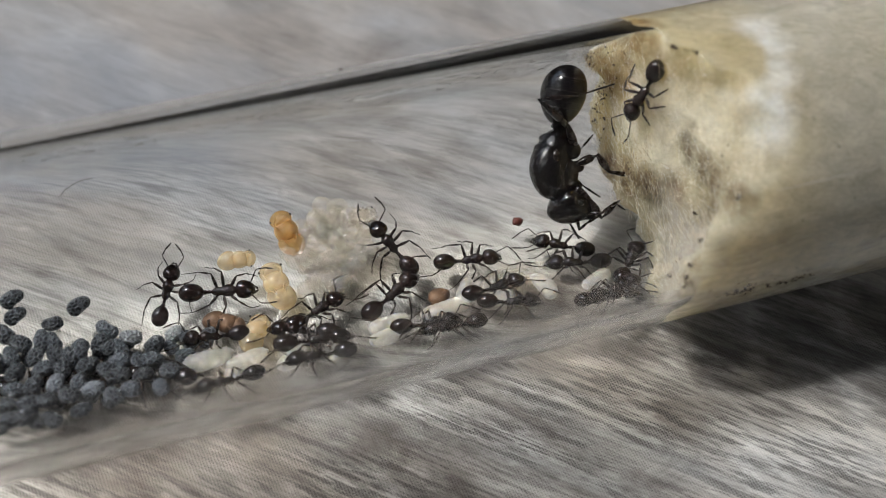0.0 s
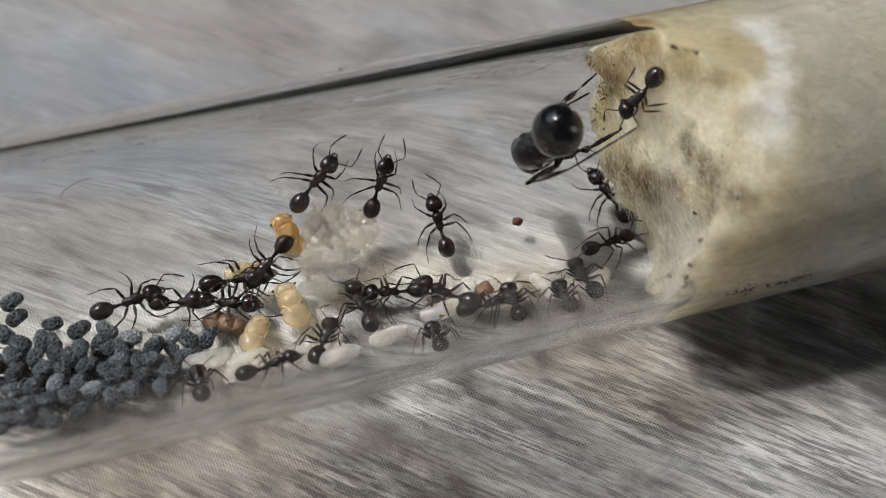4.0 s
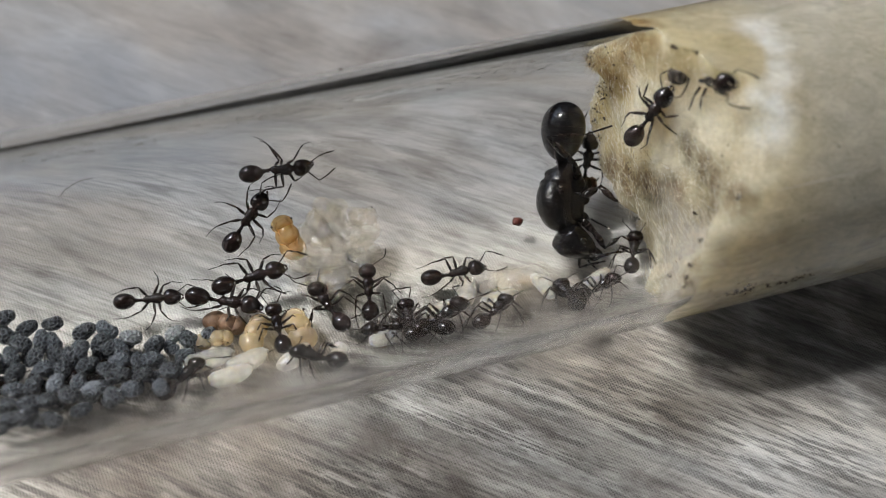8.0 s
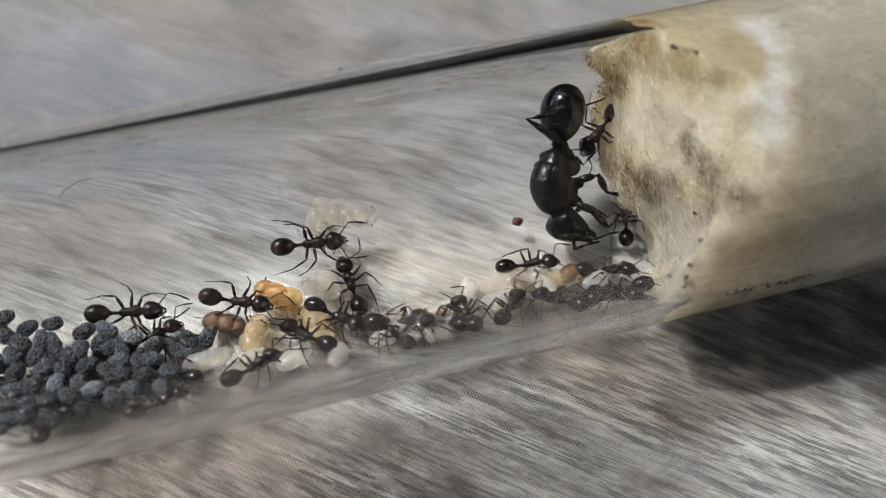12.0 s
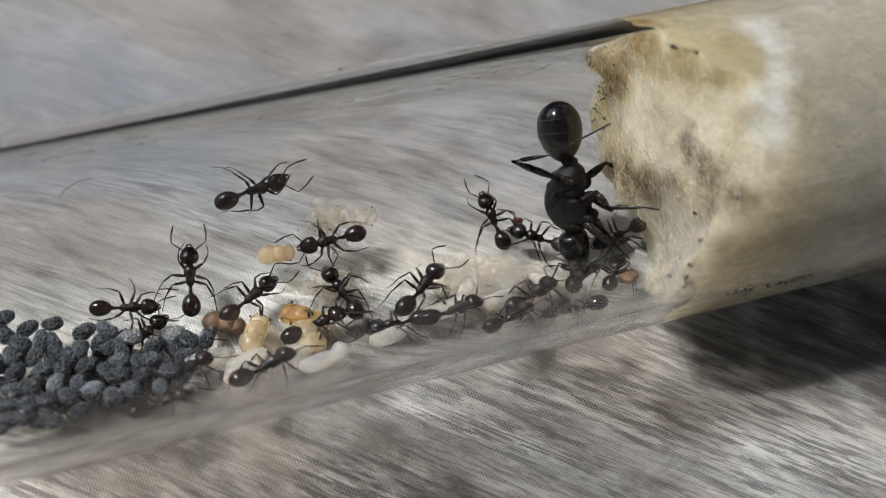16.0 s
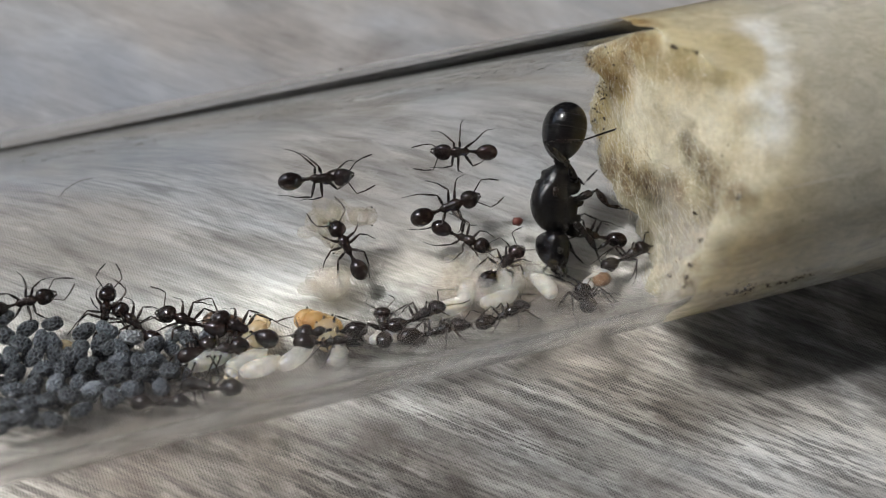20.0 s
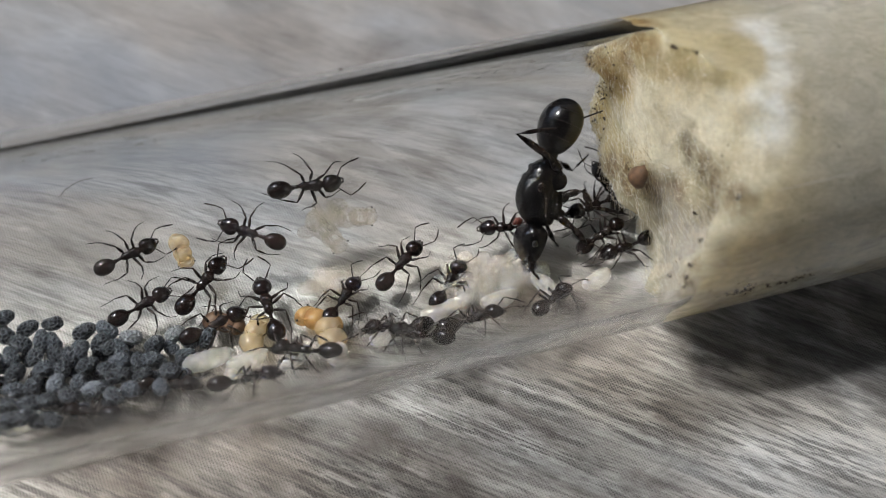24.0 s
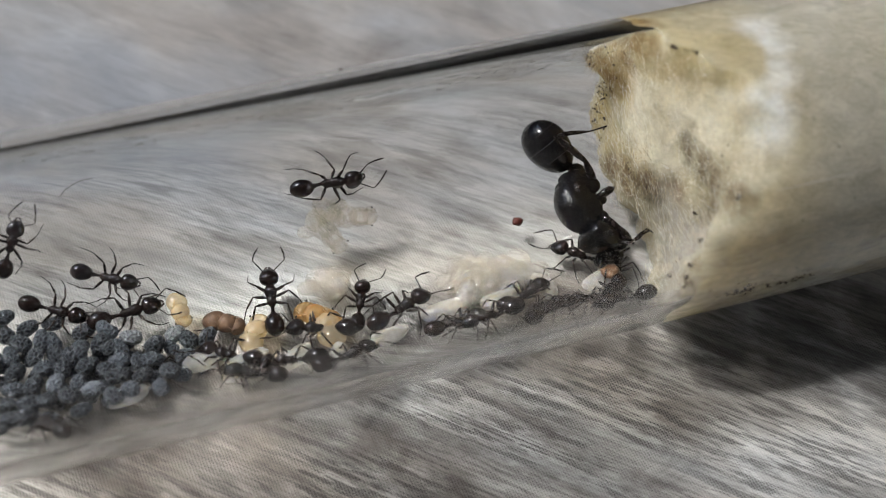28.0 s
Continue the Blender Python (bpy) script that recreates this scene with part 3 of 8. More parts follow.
def build_cotton():
    plug = thing("cotton_plug", "cream cotton plug stained yellow and brown, packed in the tube", "cotton plug")
    rim, rings, seg = INNER + 0.02, 46, 150
    verts, faces = [(cotton_front(0, AXIS), 0.0, AXIS)], []
    for i in range(1, rings + 1):
        r = rim * (i / rings) ** 0.85
        for k in range(seg):
            a = 2 * math.pi * k / seg
            y, z = r * math.cos(a), AXIS + r * math.sin(a)
            ragged = 0.32 * noise.noise(Vector((y * 0.9, z * 0.9, 9.0))) + 0.16 * noise.noise(Vector((y * 3.1, z * 3.1, 4.0)))
            bow = 1.3 * max(0.0, (r / rim - 0.86) / 0.14) ** 2 * min(1.0, max(0.0, -y / 4)) * min(1.0, max(0.0, (z - 6.5) / 3))
            verts.append((cotton_front(y, z) + bow + (ragged if i == rings else 0.5 * ragged if i == rings - 1 else 0), y, z))
    for k in range(seg):
        faces.append((0, 1 + (k + 1) % seg, 1 + k))
    for i in range(rings - 1):
        for k in range(seg):
            a, b, j = 1 + i * seg, 1 + (i + 1) * seg, (k + 1) % seg
            faces.append((a + k, a + j, b + j, b + k))
    last = 1 + (rings - 1) * seg
    for x in (19, 23, 28, 36, 46, 60):
        k0 = len(verts)
        for k in range(seg):
            a = 2 * math.pi * k / seg
            r = rim + 0.02 - 0.012 * abs(noise.noise(Vector((x, 3 * math.cos(a), 3 * math.sin(a)))))
            verts.append((x, r * math.cos(a), AXIS + r * math.sin(a)))
        for k in range(seg):
            j = (k + 1) % seg
            faces.append((last + k, last + j, k0 + j, k0 + k))
        last = k0
    faces.append(tuple(range(last, last + seg)))
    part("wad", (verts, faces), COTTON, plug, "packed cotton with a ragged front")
    # loose fibres on the front
    rnd = random.Random(5)

    def strand(y, z, reach, lean, thick=1.0):
        d = Vector((-rnd.uniform(0.02, lean), rnd.uniform(-1, 1), rnd.uniform(-1, 1))) * reach
        p = Vector((cotton_front(y, z) + 0.04, y, z))
        pts = [p]
        for _ in range(4):
            d = (Matrix.Rotation(rnd.uniform(-1.0, 1.0), 3, (1, 0, 0)) @ d) * 0.95 + Vector((rnd.uniform(-0.02, 0.05), 0, 0))
            p = p + d * 0.4
            q = math.hypot(p.y, p.z - AXIS)
            if q > rim:
                p = Vector((p.x, p.y * rim / q, AXIS + (p.z - AXIS) * rim / q))
            pts.append(p)
        return tube(pts, [w * thick for w in (0.0065, 0.0065, 0.006, 0.005, 0.003)], 3)

    strands = []
    for _ in range(7000):
        a, r = rnd.uniform(0, 2 * math.pi), rim * math.sqrt(rnd.random()) * 0.985
        strands.append(strand(r * math.cos(a), AXIS + r * math.sin(a), rnd.uniform(0.25, 0.95), 0.22))
    tagged(part("loose_fibres", joined(*strands), FIBRE, plug, "fine pale cotton fibres"), kind="stuff")
    strands = []
    for cy, cz, spread, count in ((0.8, 7.1, 0.8, 520), (-0.4, 7.2, 0.7, 260), (6.0, 10.6, 0.7, 300), (6.3, 7.2, 1.2, 220), (-4.2, 9.5, 1.0, 160)):
        while count:
            y, z = rnd.gauss(cy, spread), rnd.gauss(cz, spread)
            if math.hypot(y, z - AXIS) < rim * 0.98:
                strands.append(strand(y, z, rnd.uniform(0.2, 0.7), 0.55))
                count -= 1
    tagged(part("stained_fibres", joined(*strands), STAINED_FIBRE, plug, "matted yellow and brown fibres"), kind="stuff")
    strands = []
    for cy, cz, spread, count in ((6.2, 10.6, 0.35, 26), (6.6, 9.2, 0.3, 22), (6.7, 7.4, 0.4, 20), (6.4, 5.6, 0.4, 12), (0.6, 6.9, 0.6, 26), (5.0, 12.0, 0.5, 10)):
        while count:
            y, z = rnd.gauss(cy, spread), rnd.gauss(cz, spread)
            if math.hypot(y, z - AXIS) < rim * 0.985:
                strands.append(strand(y, z, rnd.uniform(0.15, 0.5), 0.4, rnd.uniform(2.0, 4.5)))
                count -= 1
    tagged(part("dirty_fibres", joined(*strands), DIRT, plug, "dark dirt caught in the fibres"), kind="stuff")
    # specks of dirt on the plug
    specks = [(13.29, -2.22, 11.59, 1.1), (13.64, -2.51, 12.05, 1), (13.38, -2.46, 11.65, 0.7), (13.68, -4.19, 11.76, 1.3), (13.26, -5.30, 12.08, 1.7), (11.87, -5.56, 9.47, 1.2), (12.37, -5.75, 10.39, 1.3), (12.48, -3.83, 9.00, 1), (13.07, -0.42, 10.81, 1.2), (13.31, -0.88, 11.50, 1), (13.13, 3.03, 13.72, 1), (12.92, 2.86, 13.17, 0.8), (13.18, 2.79, 13.42, 0.9), (13.94, 2.89, 14.26, 1.2), (12.87, 2.82, 13.05, 0.9), (11.01, -6.46, 9.05, 1.2), (10.73, -6.78, 8.74, 1.2), (10.47, -7.15, 8.65, 1.1), (13.17, -2.58, 10.30, 1), (13.70, -3.51, 11.77, 0.9), (11.97, 4.16, 13.50, 1.3), (13.28, -7.10, 6.92, 0.8), (13.64, -7.13, 7.17, 0.9), (14.31, -7.16, 7.45, 1.1)]
    # strewn clusters: along the glass (position, degrees round the axis) and over the front (y, z)
    for x0, a0, x1, a1, spread, count, size in ((10.8, 178, 12.2, 181, 0.22, 14, 0.32), (12.6, 188, 14.9, 188, 0.2, 34, 0.75), (15.3, 189, 18.0, 190, 0.2, 34, 0.7), (13.0, 183, 17.0, 182, 0.3, 12, 0.4), (12.0, 72, 14.0, 73, 0.5, 8, 0.4), (10.8, 80, 12.6, 76, 0.35, 12, 0.65)):
        for _ in range(count):
            k = rnd.random()
            a = radians(a0 + (a1 - a0) * k) + rnd.gauss(0, spread / INNER)
            x, r = x0 + (x1 - x0) * k + rnd.gauss(0, 0.12), INNER + 0.075
            front = cotton_front(r * math.cos(a), AXIS + r * math.sin(a))
            if x < front:
                x, r = front - 0.03, INNER - 0.1
            specks.append((x, r * math.cos(a), AXIS + r * math.sin(a), size * rnd.uniform(0.5, 1.3)))
    for y0, z0, y1, z1, spread, count, size in ((-1.8, 11.5, -4.7, 11.6, 0.5, 20, 0.45), (-4.6, 9.8, -5.6, 6.6, 0.15, 12, 0.5)):
        for _ in range(count):
            k = rnd.random()
            y, z = y0 + (y1 - y0) * k + rnd.gauss(0, spread), z0 + (z1 - z0) * k + rnd.gauss(0, spread)
            if math.hypot(y, z - AXIS) < INNER - 0.1:
                specks.append((cotton_front(y, z) - 0.02, y, z, size * rnd.uniform(0.5, 1.4)))
    base = [mesh("dirt_speck", *egg_lump(0.14, s), DIRT) for s in range(3)]
    for i, (x, y, z, s) in enumerate(specks):
        ob = part("dirt_speck", base[i % 3], DIRT, plug, at=mm(x, y, z, 40 * i, 25 * i, 70 * i))
        ob.scale = (s * 0.8, s * 0.7, s * 0.7)
    crumbs = []
    for _ in range(80):
        a = rnd.choice((rnd.gauss(0.35, 0.2), rnd.gauss(-0.6, 0.3), rnd.gauss(-0.2, 0.4)))
        r = rim * rnd.uniform(0.7, 0.97)
        y, z = r * math.cos(a), AXIS + r * math.sin(a)
        s = rnd.uniform(0.02, 0.075)
        crumbs.append(egg(cotton_front(y, z) - 0.03, y, z, s * rnd.uniform(1, 2.2), s, s, 0.2, 6, 4, rnd.uniform(0, 180)))
    tagged(part("crumbs", joined(*crumbs), DIRT, plug, "dark crumbs caught in the cotton"), kind="stuff")


def egg_lump(r, s):
    v, f = egg(0, 0, 0, r * 1.2, r, r * 0.7, 0.1, 8, 6)
    return [tuple(c * (1 + 0.35 * noise.noise(Vector(p) * 9 + Vector((s * 7, 0, 0)))) for c in p) for p in v], f


# ---- on the wall of the bore ----
def on_wall(x, deg, lift, turn=0.0, rx=0.0, ry=0.0):
    """A pose on the bore's wall: deg round from the bottom (positive to the back), lift off the wall, turned about its normal."""
    a = radians(deg)
    p = Vector((x, (INNER - lift) * math.sin(a), AXIS - (INNER - lift) * math.cos(a)))
    m = Matrix.Translation(p * MM) @ Matrix.Rotation(a, 4, "X") @ Matrix.Rotation(radians(turn), 4, "Z")
    return m @ pose(0, 0, 0, rx, ry, 0)


# ---- seeds ----
def seed_shape(s):
    v, f = egg(0, 0, 0, 0.68, 0.52, 0.47, 0.12, 20, 14)
    out = []
    for x, y, z in v:
        notch = math.exp(-((x - 0.05) ** 2 + (y + 0.55) ** 2 + z * z) * 9)
        y += 0.22 * notch + 0.10 * x * x
        k = 1 + 0.05 * noise.noise(Vector((x, y, z)) * 3 + Vector((s * 5, 0, 0))) + 0.03 * noise.noise(Vector((x, y, z)) * 9 + Vector((s, 2, 0)))
        out.append((x * k, y * k, z * k))
    return out, f


def build_seeds():
    shapes = [mesh("poppy_seed", *seed_shape(s), SEED) for s in range(5)]
    rnd = random.Random(11)

    def sow(m, scale):
        ob = new("poppy_seed", shapes[rnd.randrange(5)])
        tagged(ob, "blue-grey netted poppy seed heaped in the tube", "seed", "stored seeds")
        ob.matrix_basis = m
        ob.scale = (scale, scale, scale)
        return ob

    # the heap's bed, thinning out towards the brood
    x = -36.0
    while x < -13.5:
        reach = 34 if x < -18 else 34 - (x + 18) * 4.5
        deg = -reach + rnd.uniform(0, 4)
        while deg < reach * 0.3:
            sow(on_wall(x + rnd.uniform(-0.3, 0.3), deg, 0.5 + rnd.uniform(0, 0.12), rnd.uniform(0, 360), rnd.uniform(-30, 30), rnd.uniform(-25, 25)), rnd.uniform(0.72, 0.94))
            deg += 9.2 + rnd.uniform(0, 1.6)
        x += 1.24
    # three that the workers push about
    loose = [sow(mm(0, 0, 1), s) for s in (0.95, 0.9, 0.97)]
    # seeds on top
    for x, deg, turn in [(-22.0, 22, 122), (-19.6, 22, 174), (-16.9, 11, 129), (-19.6, 11, 104), (-20.1, 13, 87), (-16.8, 0, 50), (-21.2, 14, 137), (-20.5, 5, 58), (-21.7, 8, 103), (-19.5, 4, 109), (-18.9, 0, 94), (-18.3, 2, 55), (-17.3, 4, 57), (-16.4, -2, 104), (-15.8, 4, 164), (-16.6, -9, 178), (-14.7, -4, 44), (-13.6, 3, 38), (-13.0, -1, 126), (-12.0, -3, 52), (-14.2, -24, 131), (-15.0, -14, 0), (-15.5, -23, 21), (-13.7, -22, 149), (-13.3, -10, 166), (-21.6, -2, 56), (-20.3, -3, 174), (-19.4, -6, 117)] + [(-18.1, -8, 30), (-17.2, -13, 136), (-20.8, -13, 49), (-19.7, -15, 66), (-18.6, -18, 87), (-21.8, -12, 160), (-22.2, -22, 168), (-21.1, -24, 170), (-20.3, -25, 173), (-22.0, -36, 161), (-21.3, -36, 32), (-19.2, -25, 126), (-18.0, -25, 156), (-16.7, -19, 3), (-16.2, -33, 114), (-17.0, -35, 115), (-14.7, -38, 98), (-15.6, -12, 95), (-22.6, 31, 50), (-23.0, 17, 145), (-22.7, 4, 73), (-23.1, -8, 176)]:
        lift = 0.55 if deg > 20 or x > -14 else 1.25
        sow(on_wall(x, deg, lift, turn, rnd.uniform(-25, 25), rnd.uniform(-20, 20)), rnd.uniform(0.82, 0.98))
    return loose


# ---- brood ----
def larva(label, mat, length=2.4, fat=0.42, at=None, bend=0.25):
    ob = thing("larva", label, "larva", "brood", at=at)
    fat *= 1.14
    keys = [(-length / 2, 0, 0, 0, 0), (-length * 0.475, 0, 0, fat * 0.55, fat * 0.55), (-length * 0.3, 0, 0, fat * 0.95, fat * 0.92), (0, 0, 0, fat * 1.02, fat), (length * 0.25, 0, 0, fat * 0.9, fat * 0.88), (length * 0.43, 0, 0, fat * 0.58, fat * 0.56), (length / 2, 0, 0, 0, 0)]
    rings = [(x, y + bend * (x / length * 2) ** 2 * 0.6, z, w * (1 - 0.025 * math.sin(x * 17)), h * (1 - 0.025 * math.sin(x * 17))) for x, y, z, w, h in smooth_rings(keys, 9)]
    part("body", loft(rings, 18), mat, ob)
    part("head", egg(length / 2 - 0.03, bend * 0.6, 0.0, 0.14, 0.15, 0.14, 0, 10, 6), mat, ob)
    return ob


def pupa(label, mat, at=None, eye=True, scale=1.0, name="pupa"):
    ob = thing(name, label, "pupa", "brood", at=at)
    part("head", egg(0.84, 0, -0.06, 0.50, 0.46, 0.43, 0.06, 20, 14), mat, ob)
    part("thorax", egg(0.14, 0, 0.05, 0.70, 0.49, 0.46, 0.05, 20, 14), mat, ob)
    part("gaster", egg(-0.72, 0, -0.04, 0.74, 0.53, 0.47, -0.12, 20, 14, 8), mat, ob)
    if eye:
        for s in (-1, 1):
            part("eye", egg(0.92, 0.44 * s, 0.18, 0.07, 0.05, 0.07, 0, 10, 6), EYE, ob, "small dark eye spot")
    for s in (-1, 1):
        for k in range(3):
            x = 0.40 - 0.26 * k
            part("folded_leg", limb([(x, 0.26 * s, 0.24), (x + 0.18 - 0.1 * k, 0.36 * s, 0.26), (x - 0.30, 0.22 * s, 0.39), (x - 0.70, 0.10 * s, 0.35)], [0.065, 0.055, 0.04]), mat, ob)
        part("folded_antenna", limb([(1.1, 0.16 * s, 0.28), (0.72, 0.36 * s, 0.28), (0.2, 0.24 * s, 0.40)], [0.045, 0.04]), mat, ob)
    ob.scale = (scale * 0.88, scale * 1.2, scale * 1.05)
    return ob


def eggs(label, at, spots, mat=None, r=0.34):
    ob = thing("egg_cluster", label, "egg cluster", "brood", at=at)
    shape = mesh("egg", *egg(0, 0, 0, r * 1.7, r * 1.42, r * 1.3, 0.08, 18, 12), mat or CLEAR_BROOD)
    for i, (x, y, z) in enumerate(spots):
        size = 0.8 + 0.13 * ((i * 7) % 5)
        part("egg", shape, mat or CLEAR_BROOD, ob, at=mm(x, y, z, (17 * i) % 40 - 20, (29 * i) % 40 - 20, 57 * i)).scale = (size * 1.1, size, size * 0.9)
    return ob


# ---- ants ----
def mirrored(joints, s):
    return [(x, y * s, z) for x, y, z in joints]


def about(joints):
    o = Vector(joints[0])
    return [tuple(Vector(j) - o) for j in joints], o


LEG_LINES = [
    [(0.42, 0.20, 0.80), (0.74, 0.72, 1.24), (1.22, 0.98, 0.62), (1.46, 1.00, 0.30), (1.86, 0.92, 0.08)],
    [(0.10, 0.22, 0.78), (0.16, 0.94, 1.32), (-0.16, 1.42, 0.70), (-0.32, 1.54, 0.34), (-0.62, 1.74, 0.12)],
    [(-0.22, 0.20, 0.78), (-0.48, 0.86, 1.38), (-1.16, 1.20, 0.70), (-1.52, 1.26, 0.34), (-2.06, 1.32, 0.12)],
]
FEELER = [(1.42, 0.22, 1.12), (1.90, 0.78, 1.42), (1.98, 0.84, 1.40), (2.42, 0.80, 1.20), (2.98, 0.62, 0.92)]


def build_worker():
    ant = thing("worker_ant", "glossy black worker ant walking in the tube", "ant", "worker ants")
    head = part("head", loft(smooth_rings([(0.70, 0, 1.05, 0, 0), (0.72, 0, 1.05, 0.22, 0.18), (0.84, 0, 1.06, 0.42, 0.34), (1.10, 0, 1.07, 0.50, 0.40), (1.38, 0, 1.02, 0.44, 0.33), (1.60, 0, 0.95, 0.29, 0.2), (1.68, 0, 0.93, 0.16, 0.1), (1.70, 0, 0.93, 0, 0)], 4), 20, 0.95), BLACK, ant)
    for s in (-1, 1):
        part("eye", egg(1.22, 0.41 * s, 1.14, 0.085, 0.05, 0.075, 0, 8, 6), EYE, head, "small round dark eye")
        part("mandible", limb([(1.58, 0.15 * s, 0.92), (1.74, 0.14 * s, 0.86), (1.84, 0.03 * s, 0.82)], [0.1, 0.07]), LEGS, head, "short curved dark brown jaw")
    part("thorax", joined(
        loft(smooth_rings([(0.80, 0, 1.02, 0, 0), (0.74, 0, 1.02, 0.12, 0.11), (0.52, 0, 1.03, 0.30, 0.27), (0.28, 0, 1.05, 0.33, 0.30), (0.02, 0, 0.98, 0.23, 0.22), (-0.25, 0, 0.95, 0.25, 0.23), (-0.48, 0, 0.86, 0.12, 0.13), (-0.54, 0, 0.84, 0, 0)][::-1], 4), 14)), BLACK, ant)
    part("petiole", joined(loft(smooth_rings([(-0.76, 0, 0.88, 0, 0), (-0.72, 0, 0.90, 0.09, 0.12), (-0.60, 0, 0.91, 0.10, 0.14), (-0.50, 0, 0.85, 0.06, 0.06), (-0.46, 0, 0.84, 0, 0)], 3), 10),
                           loft(smooth_rings([(-0.96, 0, 0.92, 0, 0), (-0.92, 0, 0.92, 0.1, 0.11), (-0.82, 0, 0.93, 0.14, 0.15), (-0.73, 0, 0.90, 0.07, 0.07), (-0.70, 0, 0.89, 0, 0)], 3), 10)), BLACK, ant)
    part("gaster", egg(-1.53, 0, 1.0, 0.65, 0.50, 0.48, 0.08, 22, 16), BLACK, ant)
    for line in LEG_LINES:
        for s in (1, -1):
            pts, o = about(mirrored(line, s))
            leg = part("leg", limb(pts, [0.095, 0.062, 0.04, 0.028]), LEGS, ant, at=mm(*o))
    for s in (1, -1):
        pts, o = about(mirrored(FEELER, s))
        part("antenna", limb(pts, [0.042, 0.036, 0.042, 0.056]), LEGS, ant, at=mm(*o))
    return ant


# front, middle and hind leg of each side; the queen braces the near ones on the cotton
QUEEN_LEGS = [
    [(1.1, 0.6, 1.1), (1.75, 1.05, 0.35), (2.5, 1.0, -0.55), (1.7, 1.15, -1.3), (1.9, 1.1, -1.9)],
    [(1.1, -0.6, 1.1), (2.0, -1.0, 0.5), (2.9, -1.1, -0.2), (3.6, -1.2, -0.9)],
    [(0.0, 0.75, 1.1), (-0.5, 1.2, 0.2), (0.3, 1.3, -0.5), (0.35, 1.3, -2.3), (0.5, 1.2, -3.0)],
    [(0.1, -0.75, 1.1), (1.3, -1.2, 0.1), (0.7, -1.3, -0.9), (1.2, -1.4, -2.2)],
    [(-0.85, 0.65, 1.2), (-1.7, 1.3, 2.2), (-2.75, 1.4, 4.2), (-3.2, 1.75, 2.2), (-4.7, 1.6, -1.0)],
    [(-0.85, -0.65, 1.2), (-1.7, -1.2, 0.3), (-1.3, -1.5, -0.7), (-2.3, -1.6, -1.6)],
]
QUEEN_FEELER = [(1.75, 0.35, 0.1), (2.3, 0.95, 0.15), (2.7, 1.0, -0.6), (3.2, 0.9, -1.3)]


